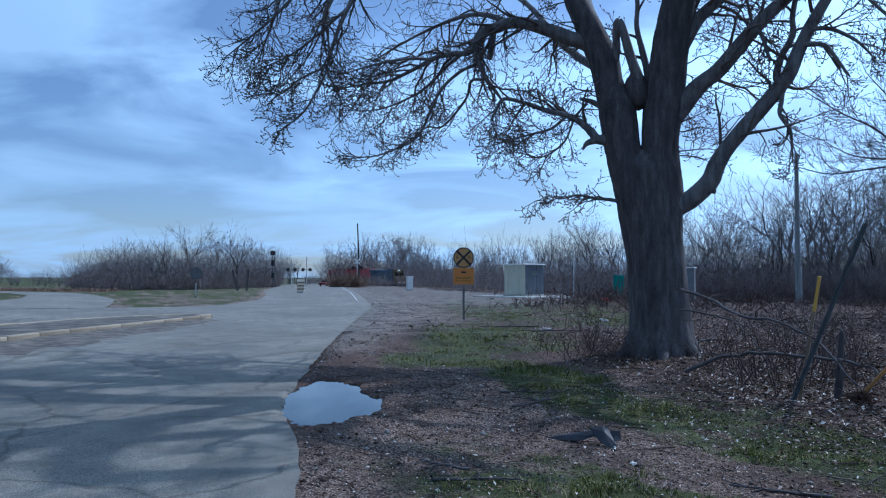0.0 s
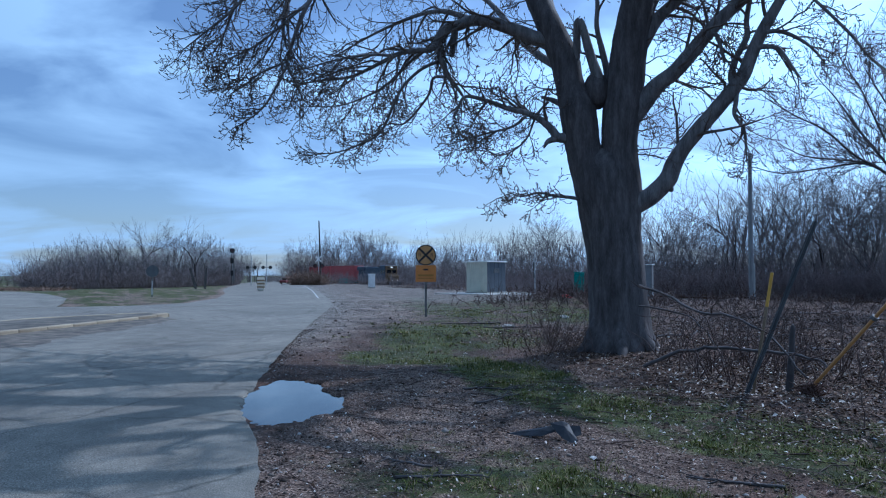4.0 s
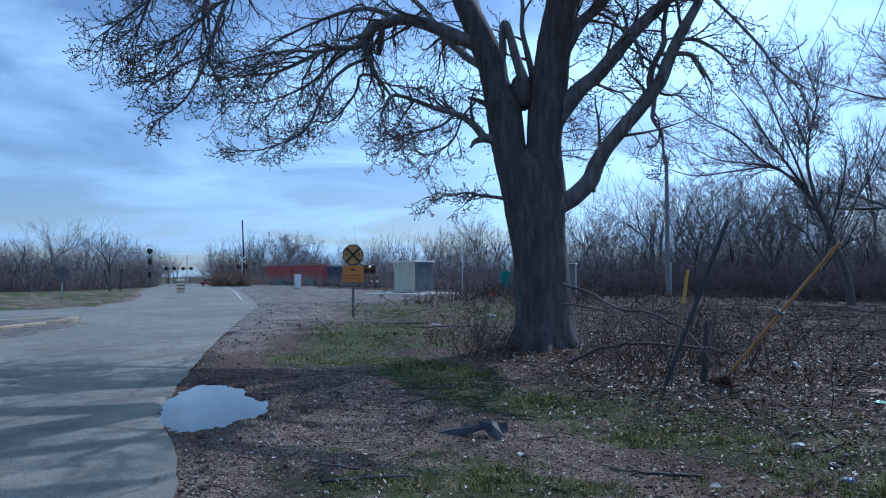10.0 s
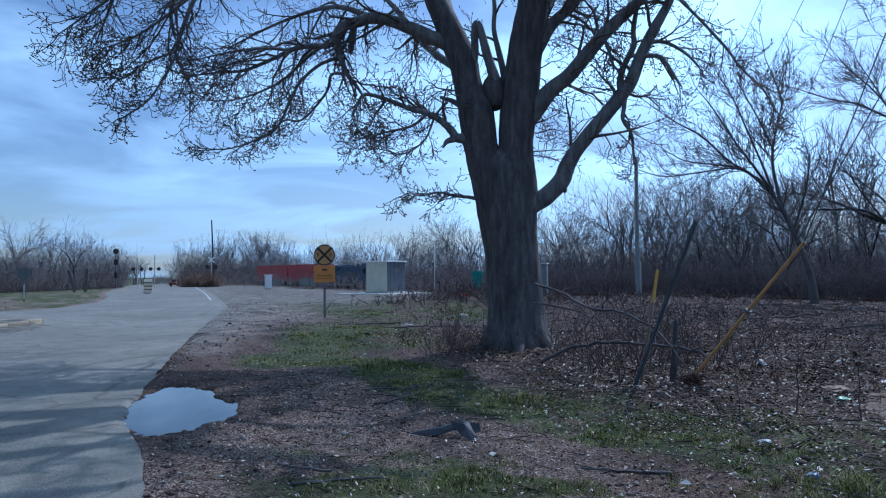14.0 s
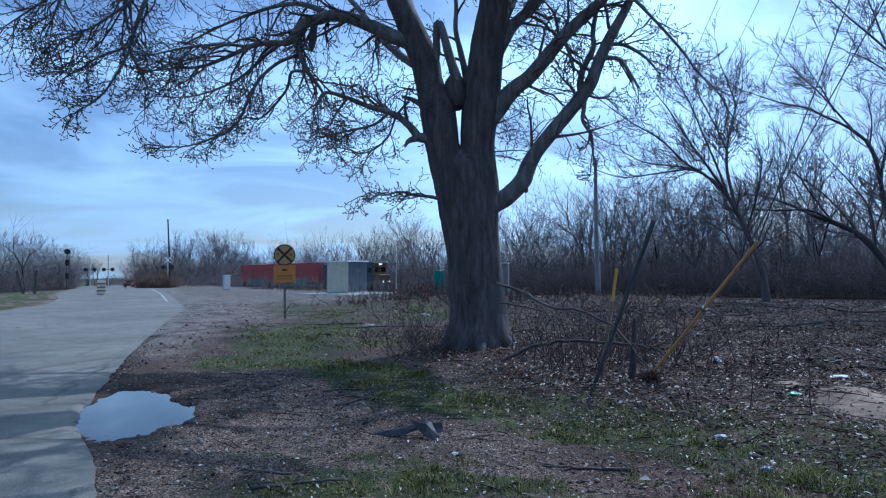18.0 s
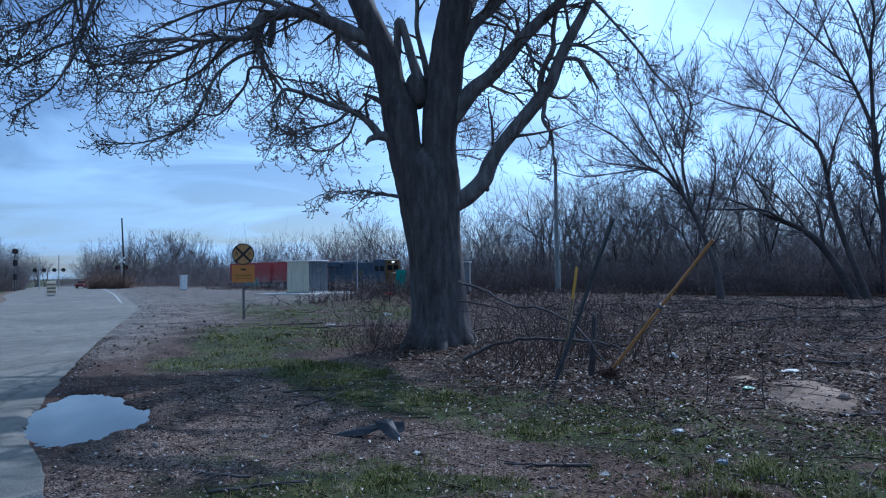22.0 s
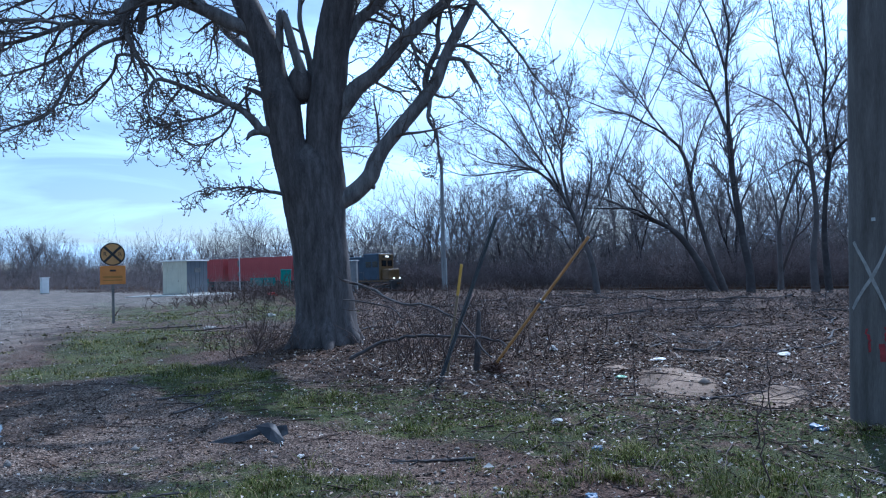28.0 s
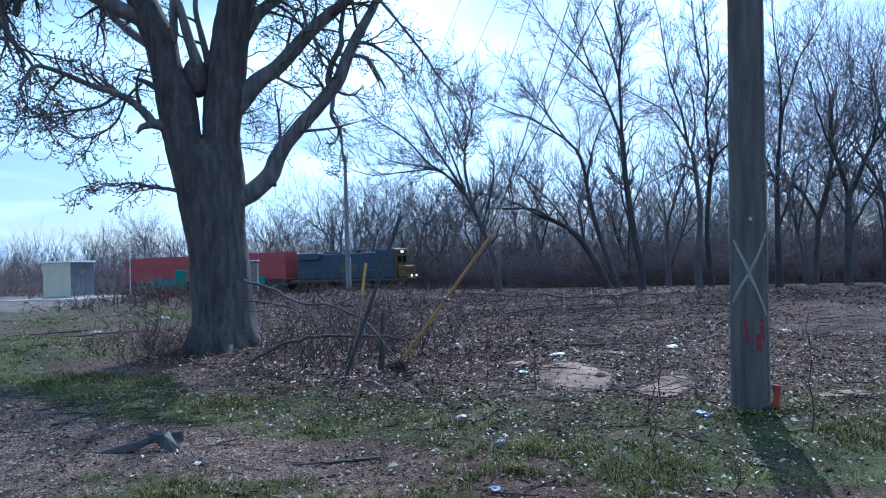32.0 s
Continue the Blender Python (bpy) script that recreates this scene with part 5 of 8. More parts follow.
shaped_tree(50.4, 41, 67, [
    (0.172, 0.086, 0, [(0.05, -0.52), (-0.78, 2.1), (-1.25, 3.76), (-1.6, 5.43), (-1.9, 7.44), (-2.28, 8.4)]),
    (0.086, 0.031, 0.3, [(-2.28, 8.4), (-3.06, 9.21), (-4.02, 9.9), (-4.99, 10.58), (-6.16, 11.04), (-7.35, 11.69)]),
    (0.06, 0.021, -0.5, [(-2.9, 9.13), (-3.68, 10.28), (-4.3, 11.19), (-5.11, 12.13), (-5.59, 12.87)]),
    (0.052, 0.021, 0.7, [(-3.62, 10.1), (-4.29, 11.63), (-5.07, 13.15)]),
    (0.069, 0.021, -0.8, [(-1.72, 6.43), (-1.34, 8.06), (-0.82, 9.33), (-0.32, 10.11)]),
    (0.052, 0.021, 0.6, [(-2.14, 7.96), (-2.02, 9.44), (-2.2, 10.63)])])
shaped_tree(52.2, 37, 68, [
    (0.202, 0.124, 0, [(-0.1, -0.74), (-0.11, 1.15), (-0.33, 2.6), (-0.53, 4.36), (-0.7, 5.84), (-0.78, 7.31), (-0.8, 8.2)]),
    (0.093, 0.023, 0.5, [(-0.79, 7.9), (-1.18, 9.27), (-1.61, 10.51), (-2.08, 11.61), (-2.47, 12.72), (-2.85, 14.13), (-3.38, 15.74)]),
    (0.062, 0.019, -0.6, [(-2.0, 11.51), (-2.91, 12.63), (-3.89, 13.83), (-4.74, 15.04), (-5.31, 16.06)]),
    (0.101, 0.031, -0.3, [(-0.81, 8.05), (-0.81, 9.38), (-0.82, 11.45), (-0.61, 13.2), (-0.74, 14.25), (-0.92, 15.32), (-1.03, 16.83)]),
    (0.078, 0.023, 0.8, [(-0.8, 11.15), (-1.13, 12.68), (-1.55, 14.23), (-1.99, 15.5), (-2.32, 16.77)]),
    (0.047, 0.019, 0.4, [(-0.68, 8.54), (-0.32, 9.21), (0.52, 9.73)]),
    (0.054, 0.019, 1, [(-0.69, 12.61), (-0.16, 14.01), (0.17, 15.44)]),
    (0.047, 0.019, -0.9, [(-1.56, 10.35), (-2.26, 10.73), (-2.96, 11.27), (-3.68, 11.58)])])
shaped_tree(56.6, 39, 69, [
    (0.163, 0.098, 0, [(-0.09, -0.66), (-0.15, 1.92), (0.07, 3.98), (-0.08, 6.37), (-0.2, 7.43)]),
    (0.082, 0.023, 0.4, [(-0.2, 7.34), (-0.7, 8.53), (-1.49, 9.84), (-2.45, 10.58), (-3.44, 11.33)]),
    (0.074, 0.023, -0.6, [(-0.4, 7.84), (-0.66, 9.58), (-1.15, 11.31), (-1.37, 12.87), (-1.53, 14.42)]),
    (0.065, 0.02, 0.8, [(-0.25, 7.52), (-0.0, 9.05), (-0.12, 10.86), (-0.56, 12.13)]),
    (0.057, 0.02, -0.8, [(-0.08, 6.37), (-0.77, 6.73), (-1.63, 6.21), (-2.5, 5.67)])])
shaped_tree(57.7, 40, 70, [
    (0.151, 0.101, 0, [(-0.23, -0.72), (-0.39, 2.81), (-0.21, 5.22), (0.01, 6.72), (0.28, 7.35)]),
    (0.084, 0.023, 0.5, [(0.28, 7.29), (1.03, 7.97), (1.66, 8.49), (2.35, 9.44)]),
    (0.092, 0.023, -0.4, [(-0.02, 6.66), (-0.18, 9.47), (0.04, 11.57), (-0.01, 13.72), (-0.08, 15.57)]),
    (0.067, 0.02, 0.7, [(-0.09, 9.76), (0.71, 11.47), (1.35, 12.72), (1.76, 14.3)]),
    (0.059, 0.02, -0.8, [(-0.01, 10.97), (-0.46, 12.88), (-0.61, 14.75), (-0.74, 16.32)]),
    (0.059, 0.02, 0.9, [(0.19, 7.15), (0.49, 9.08), (0.95, 10.53)])])
shaped_tree(62.2, 39, 71, [
    (0.163, 0.098, 0, [(-0.08, -0.67), (-0.05, 2.62), (0.01, 5.16), (0.18, 7.12)]),
    (0.082, 0.023, 0.5, [(0.18, 7.06), (0.45, 9.06), (0.87, 10.41), (1.28, 11.74), (2.03, 12.98), (2.53, 13.97)]),
    (0.074, 0.023, -0.5, [(0.18, 6.98), (0.4, 10.2), (0.24, 12.22), (0.16, 13.94)]),
    (0.065, 0.02, 0.9, [(0.51, 4.41), (0.94, 6.19), (1.55, 6.68), (2.22, 7.43), (2.97, 8.01)]),
    (0.057, 0.02, -0.9, [(0.06, 5.15), (-0.49, 6.91), (-0.8, 8.38), (-0.98, 10.14)]),
    (0.082, 0.049, 0.2, [(0.0, 3.18), (0.3, 3.87), (0.52, 4.55)])])


def brush(name, label, places, h, n, rad, material, seed, spread=0.5, subs=3):
    """Thin crowded stems: places is a function that gives x, y."""
    g = np.random.default_rng(seed)
    tb = Tubes()
    for _ in range(n):
        x, y = places(g)
        z = float(ground_z(x, y)) - 0.1
        hh = h * g.uniform(0.45, 1.15)
        d = np.array([g.normal(0, spread * 0.4), g.normal(0, spread * 0.4), 1.0])
        p0 = np.array([x, y, z])
        p1 = p0 + d * hh * 0.5 + g.normal(0, 0.06 * hh, 3)
        p2 = p0 + d * hh + g.normal(0, 0.12 * hh, 3)
        tb.add([p0, p1, p2], [rad, rad * 0.8, rad * 0.4], 3)
        for _k in range(subs):
            q = p0 + (p2 - p0) * g.uniform(0.2, 0.8)
            e = d + g.normal(0, spread * 1.3, 3)
            tb.add([q, q + e * hh * 0.14, q + e * hh * 0.3 + np.array([0, 0, 0.05 * hh])], [rad * 0.6, rad * 0.5, rad * 0.3], 3)
    ob = tb.object(name, material)
    return tagged(ob, label, "brush", kind="stuff")


def behind_track(g):
    az = g.uniform(-6, 92)
    d = TRACK_D / max(0.2, math.cos(radians(az - TRACK_AZ)))
    return polar(az, d + g.uniform(6, 24))


brush("undergrowth", "dense dark bare undergrowth below the woods behind the track", behind_track, 4.4, 3600, 0.03, M_BRUSH, 51, 0.9, 6)
brush("undergrowth", "dense dark hedge of brambles and saplings along the far side of the track", lambda g: (lambda az: polar(az, TRACK_D / max(0.2, math.cos(radians(az - TRACK_AZ))) + g.uniform(3.2, 8.5)))(g.uniform(8, 78)), 3.5, 2300, 0.03, M_HEDGE, 57, 1.0, 7)
brush("undergrowth", "dense bare bushes beside the road before the crossing", lambda g: polar(*(lambda a: (a, np.interp(a, [-36, -28, -20, -13.6], [190, 103, 106, 138]) + g.uniform(0, 18)))(g.uniform(-28.8, -13.6))), 2.7, 1600, 0.035, M_BRUSH, 52, 0.9, 6)
brush("undergrowth", "orange-brown heap of dead brush beside the road at the crossing", lambda g: (lambda a, r: polar(a, r))(g.normal(-8.1, 0.75), g.uniform(134, 140)), 1.9, 520, 0.05, M_DEADBR, 58, 1.1, 5)
brush("undergrowth", "bare bushes beyond the railway crossing", lambda g: polar(g.uniform(-9.6, 2), g.uniform(178, 215)), 5.0, 800, 0.05, M_BRUSH, 53, 0.9, 6)


def wood_rows(g):
    az = g.uniform(-9, 92)
    d = TRACK_D / max(0.2, math.cos(radians(az - TRACK_AZ)))
    return polar(az, d + g.uniform(14, 55))


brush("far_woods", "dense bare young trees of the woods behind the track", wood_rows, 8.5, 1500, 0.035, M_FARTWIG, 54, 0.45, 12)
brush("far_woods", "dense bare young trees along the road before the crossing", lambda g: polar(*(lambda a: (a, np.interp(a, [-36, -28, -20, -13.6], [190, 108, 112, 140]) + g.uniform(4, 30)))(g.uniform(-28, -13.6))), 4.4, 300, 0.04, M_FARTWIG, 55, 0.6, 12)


# ---- railway furniture ----
def shed():
    # lit and shaded look of the two walls is put into cream and grey
    M_CREAM = mat("cream_sheet", (0.46, 0.43, 0.33), (0.56, 0.53, 0.41), scale=1.5, fine=20, rough=0.6, bump=0.05)
    M_GREYS = mat("grey_sheet", (0.075, 0.085, 0.10), (0.11, 0.12, 0.137), scale=1.5, fine=20, rough=0.6, bump=0.05)
    M_WROOF = mat("white_roof", (0.6, 0.6, 0.58), (0.8, 0.8, 0.78), scale=2, rough=0.5, bump=0.05)
    x, y = polar(6.95, 61.0)
    z = float(terrain(np.array(x), np.array(y))) + 0.02
    t = thing("signal_shed", "cream and grey sheet metal railway shed with flat white roof", "shed", pose(x, y, z, 0, 0, -47))
    w, l, h = 2.5, 2.65, 2.95      # near corner at the origin, sides along -x and +y
    bx("base", (-w - 0.1, -0.1, 0.0), (0.1, l + 0.1, 0.16), M_CONC, t, 0.02)
    bx("body", (-w + 0.03, 0.03, 0.16), (-0.03, l - 0.03, h - 0.05), M_GREYS, t)
    for i in range(5):
        bx("wall_panel", (-w + i * w / 5 + 0.01, 0.0, 0.16), (-w + (i + 1) * w / 5 - 0.01, 0.03, h - 0.08), M_CREAM, t, 0.006, "cream painted steel panel")
    for i in range(5):
        bx("wall_panel", (-0.03, i * l / 5 + 0.01, 0.16), (0.0, (i + 1) * l / 5 - 0.01, h - 0.08), M_GREYS, t, 0.006, "grey steel panel")
    bx("roof", (-w - 0.12, -0.14, h - 0.08), (0.12, l + 0.12, h + 0.03), M_WROOF, t, 0.02)
    bx("door", (-w * 0.72, -0.035, 0.2), (-w * 0.28, -0.002, 2.15), M_CREAM, t, 0.01)
    rd("door_handle", (-w * 0.32, -0.07, 1.1), (-w * 0.32, -0.07, 1.28), 0.012, M_STEEL, t)
    bx("vent", (-0.002, l * 0.35, 1.9), (0.03, l * 0.65, 2.3), M_STEEL, t, 0.01)
    # concrete and gravel pad
    p = bx("pad", (-w - 1.6, -2.6, -0.12), (2.6, l + 1.2, 0.05), M_CONC, None, 0.02)
    p.matrix_basis = pose(x, y, z, 0, 0, -47)
    tagged(p, "pale concrete pad under the railway shed", "pad", kind="structure")


def cabinet():
    x, y = polar(-2.83, 108)
    z = float(ground_z(x, y)) - 0.05
    t = thing("relay_cabinet", "small white metal relay cabinet on a base beside the track", "cabinet", pose(x, y, z, 0, 0, 25))
    M_W = mat("white_cabinet", (0.6, 0.6, 0.58), (0.74, 0.74, 0.72), scale=2, rough=0.5, bump=0.03)
    bx("base", (-0.5, -0.4, 0), (0.5, 0.4, 0.2), M_CONC, t, 0.02)
    bx("body", (-0.45, -0.35, 0.2), (0.45, 0.35, 2.2), M_W, t, 0.03)
    bx("door", (-0.4, -0.38, 0.3), (0.4, -0.345, 2.05), M_W, t, 0.015)
    bx("cap", (-0.55, -0.45, 2.2), (0.55, 0.45, 2.32), M_W, t, 0.03)


M_LENS = mat("dark_red_lens", (0.10, 0.01, 0.01), (0.16, 0.02, 0.02), rough=0.3, bump=0)
M_WHITE = mat("white_enamel", (0.62, 0.62, 0.60), (0.78, 0.78, 0.76), scale=4, rough=0.45, bump=0.03)
M_REDP = mat("red_paint", (0.42, 0.03, 0.03), (0.55, 0.06, 0.05), scale=4, rough=0.5, bump=0.03)


def crossing_gate(az, r, arm, name="crossing_signal"):
    x, y = polar(az, r)
    z = float(ground_z(x, y)) - 0.1
    t = thing(name, "railway crossing signal mast with flashing lamps" + (" and a raised barrier arm" if arm else ""), "crossing signal", pose(x, y, z, 0, 0, -az))
    bx("base", (-0.5, -0.5, 0), (0.5, 0.5, 0.4), M_CONC, t, 0.03)
    rd("mast", (0, 0, 0.4), (0, 0, 6.6), 0.09, M_GALV, t)
    rd("cross_arm", (-0.85, -0.05, 4.0), (0.85, -0.05, 4.0), 0.05, M_BLACK, t)
    for s in (-0.72, 0.72):
        l = part("lamp", rod(bmesh.new(), (s, -0.12, 4.0), (s, 0.06, 4.0), 0.42, 0.42, 18), M_BLACK, t, "black round lamp backboard")
        part("lens", rod(bmesh.new(), (s, -0.16, 4.0), (s, -0.11, 4.0), 0.17, 0.17, 14), M_LENS, l)
    for s in (-1, 1):
        m = Matrix.Translation((0, -0.1, 5.4)) @ Matrix.Rotation(radians(45 * s), 4, "Y")
        part("crossbuck_board", box(bmesh.new(), (-0.75, -0.02 + 0.03 * s, -0.11), (0.75, 0.02 + 0.03 * s, 0.11), 0.01, m), M_WHITE, t)
    if arm:
        bx("gate_motor", (-0.3, 0.05, 1.0), (0.3, 0.6, 1.9), M_GALV, t, 0.04)
        part("barrier_arm", rod(bmesh.new(), (0.5, 0.3, 1.2), (0.02, 0.3, 13.4), 0.19, 0.12, 8), M_BLACK, t, "long dark barrier arm standing upright")
        bx("counterweight", (0.2, 0.15, 0.6), (0.6, 0.45, 1.4), M_BLACK, t, 0.03)


def left_signal():
    x, y = polar(-14.17, 132)
    z = float(ground_z(x, y)) + 0.3
    t = thing("track_signal", "railway signal mast with a black round head and small boxes", "signal", pose(x, y, z, 0, 0, 14))
    rd("mast", (0, 0, -0.3), (0, 0, 6.4), 0.11, M_STEEL, t)
    part("signal_head", rod(bmesh.new(), (0, -0.25, 6.3), (0, 0.1, 6.3), 0.48, 0.48, 18), M_BLACK, t)
    rd("lens", (0, -0.29, 6.3), (0, -0.25, 6.3), 0.14, M_LENS, t, n=14)
    bx("lamp_box", (-0.3, -0.2, 3.9), (0.3, 0.2, 4.9), M_BLACK, t, 0.03)
    bx("lamp_box", (-0.25, -0.2, 1.6), (0.25, 0.2, 2.6), M_BLACK, t, 0.03)
    bx("ladder", (0.2, -0.03, 0.2), (0.45, 0.03, 5.6), M_STEEL, t)
    for k, (dx, hh) in enumerate(((2.2, 5.4), (5.2, 5.8))):
        xx, yy = x + dx, y + 6
        q = thing("crossing_signal", "railway crossing signal mast seen beyond the road", "crossing signal", pose(xx, yy, z, 0, 0, 10), "crossing signals")
        rd("mast", (0, 0, -0.6), (0, 0, hh), 0.08, M_GALV, q)
        rd("cross_arm", (-0.8, -0.04, 3.2), (0.8, -0.04, 3.2), 0.04, M_BLACK, q)
        for s in (-0.7, 0.7):
            part("lamp", rod(bmesh.new(), (s, -0.1, 3.2), (s, 0.05, 3.2), 0.34, 0.34, 16), M_BLACK, q)


def track_signal_right():
    x, y = polar(10.95, 80)
    z = float(ground_z(x, y)) - 0.1
    t = thing("track_signal", "slim grey railway signal mast with a dark lamp unit", "signal", pose(x, y, z, 0, 0, -11))
    rd("mast", (0, 0, 0), (0, 0, 5.7), 0.07, M_GALV, t)
    bx("lamp_unit", (-0.2, -0.12, 3.3), (0.0, 0.12, 4.0), M_STEEL, t, 0.04)
    bx("lamp_unit", (-0.18, -0.1, 2.2), (0.0, 0.1, 2.7), M_STEEL, t, 0.04)


def barrier():
    """Striped upright panels along the road's middle before the crossing."""
    M_YEL = mat("faded_yellow", (0.55, 0.47, 0.36), (0.68, 0.60, 0.48), scale=5, rough=0.6, bump=0.03)
    M_BROWN = mat("stripe_brown", (0.16, 0.10, 0.05), (0.26, 0.17, 0.09), scale=5, rough=0.6, bump=0.03)
    x, y = polar(-11.9, 78)
    z = float(ground_z(x, y)) + 0.05
    t = thing("median_barrier", "low road median with striped tan and brown upright panels", "barrier", pose(x, y, z, 0, 0, 12))
    bx("kerb", (-0.3, -0.6, 0), (0.3, 9.0, 0.18), M_CONC, t, 0.05)
    for k in range(4):
        y0 = k * 2.2
        p = bx("panel", (-0.42, y0, 0.18), (0.42, y0 + 0.08, 1.35 + 0.05 * k), M_YEL, t, 0.015)
        for j in range(3):
            part("stripe", box(bmesh.new(), (-0.40, y0 - 0.012, 0.34 + j * 0.36), (0.40, y0 - 0.002, 0.50 + j * 0.36)), M_BROWN, p, "brown stripe")


def text_mesh(name, body, size, depth, material, parent, m):
    cu = bpy.data.curves.new(name, "FONT")
    cu.body, cu.size, cu.extrude = body, size, depth
    cu.align_x = cu.align_y = "CENTER"
    tmp = new("tmp", cu)
    me = bpy.data.meshes.new_from_object(tmp.evaluated_get(bpy.context.evaluated_depsgraph_get()))
    bpy.data.objects.remove(tmp)
    me.materials.append(material)
    ob = new(name, me)
    ob.parent = parent
    ob.matrix_basis = m
    return ob


def warning_sign():
    M_SIGN = mat("sign_yellow", (0.42, 0.22, 0.07), (0.52, 0.29, 0.10), scale=3, fine=25, rough=0.55, bump=0.03)
    M_ORNG = mat("sign_amber", (0.50, 0.18, 0.03), (0.60, 0.24, 0.05), scale=3, fine=25, rough=0.55, bump=0.03)
    x, y = 0.86, 28.2
    z = float(terrain(np.array(x), np.array(y)))
    t = thing("railway_warning_sign", "round yellow railway warning sign with black cross, amber plate below", "road sign", pose(x, y, z, 0, 0, 1))
    bx("post", (-0.045, -0.02, -0.2), (0.045, 0.02, 2.2), M_STEEL, t, 0.004)
    R, zc = 0.43, 2.59
    d = part("disc", rod(bmesh.new(), (0, -0.03, zc), (0, -0.022, zc), R, R, 40), M_SIGN, t)
    bm = bmesh.new()
    n = 40
    vs = [[bm.verts.new((rr * math.cos(2 * math.pi * i / n), yy, zc + rr * math.sin(2 * math.pi * i / n))) for i in range(n)] for rr, yy in ((R, -0.031), (R - 0.045, -0.036))]
    for i in range(n):
        bm.faces.new((vs[0][i], vs[0][(i + 1) % n], vs[1][(i + 1) % n], vs[1][i]))
    part("border", bm, M_BLACK, d)
    for s in (-1, 1):
        m = Matrix.Translation((0, 0, zc)) @ Matrix.Rotation(radians(45 * s), 4, "Y")
        part("cross_bar", box(bmesh.new(), (-R + 0.04, -0.038 - 0.002 * s, -0.045), (R - 0.04, -0.031, 0.045), 0, m), M_BLACK, d)
    for s in (-1, 1):
        text_mesh("letter", "R", 0.22, 0.003, M_BLACK, d, Matrix.Translation((0.25 * s, -0.036, zc)) @ Matrix.Rotation(radians(90), 4, "X"))
    p = bx("plate", (-0.43, -0.032, 1.47), (0.43, -0.022, 2.16), M_ORNG, t, 0.004)
    for zz, w, hh in ((1.98, 0.10, 0.07), (1.74, 0.32, 0.08), (1.62, 0.32, 0.045)):
        bx("legend_bar", (-w, -0.038, zz - hh / 2), (w, -0.033, zz + hh / 2), M_BLACK if zz > 1.9 else mat("faded_legend", (0.30, 0.15, 0.03), (0.36, 0.18, 0.04)), p)


def stop_sign_back():
    x, y = polar(-20.1, 60)
    z = float(ground_z(x, y))
    t = thing("stop_sign", "grey back of an eight-sided road sign on a thin post", "road sign", pose(x, y, z, 0, 0, 20))
    M_ALU = mat("sign_back", (0.09, 0.095, 0.10), (0.14, 0.145, 0.15), rough=0.5, metal=0.4, bump=0.02)
    bx("post", (-0.04, 0.0, -0.2), (0.04, 0.05, 2.0), M_STEEL, t)
    part("plate", rod(bmesh.new(), (0, -0.012, 2.1), (0, 0.0, 2.1), 0.5, 0.5, 8), M_ALU, t)
    bx("reflector", (-0.05, -0.02, 0.2), (0.05, -0.002, 1.3), M_GALV, t)


def leaning_board():
    x, y = polar(-16.4, 100)
    t = thing("leaning_board", "pale leaning wooden boards in the verge", "board", pose(x, y, float(ground_z(x, y)), 0, 0, 16))
    for a, lx in ((14, -0.9), (-4, 0.3)):
        m = Matrix.Translation((lx, 0, 0)) @ Matrix.Rotation(radians(-a), 4, "Y")
        part("board", box(bmesh.new(), (-0.16, -0.04, -0.2), (0.16, 0.04, 3.0), 0.02, m), M_POLE, t)


def grey_pole():
    x, y = polar(27.75, 45.5)
    z = float(terrain(np.array(x), np.array(y)))
    t = thing("street_pole", "tall grey weathered pole with a bracket", "pole", pose(x, y, z, 0, 0.3, -28))
    M_GREYW = mat("grey_pole_wood", (0.16, 0.16, 0.16), (0.28, 0.28, 0.28), scale=4, fine=30, bump=0.4, stretch=(4, 4, 0.3))
    rd("shaft", (0, 0, -0.3), (0, 0, 9.2 - z), 0.17, M_GREYW, t, 0.11, 14)
    rd("bracket", (0, 0, 9.0 - z), (-0.3, 0, 10.5), 0.03, M_STEEL, t)
    bx("guard", (0.1, -0.05, 0.2), (0.22, 0.05, 2.4), M_GALV, t, 0.01)
    rd("bracket", (0, 0, 8.4 - z), (0.32, -0.1, 8.0 - z), 0.025, M_STEEL, t)


def pedestal():
    x, y = polar(14.55, 52)
    z = float(terrain(np.array(x), np.array(y)))
    M_GRN = mat("teal_plastic", (0.01, 0.16, 0.13), (0.02, 0.24, 0.20), scale=4, rough=0.45, bump=0.03)
    t = thing("utility_cabinet", "teal green utility cabinet behind the brush heap", "cabinet", pose(x, y, z, 0, 2, -14))
    h = 1.85 - z
    bx("base", (-0.42, -0.34, -0.1), (0.42, 0.34, 0.15), M_CONC, t, 0.02)
    bx("body", (-0.38, -0.30, 0.15), (0.38, 0.30, h), M_GRN, t, 0.04)
    bx("door", (-0.33, -0.325, 0.25), (0.33, -0.297, h - 0.15), M_GRN, t, 0.01)
    bx("cap", (-0.42, -0.34, h), (0.42, 0.34, h + 0.09), M_GRN, t, 0.04)


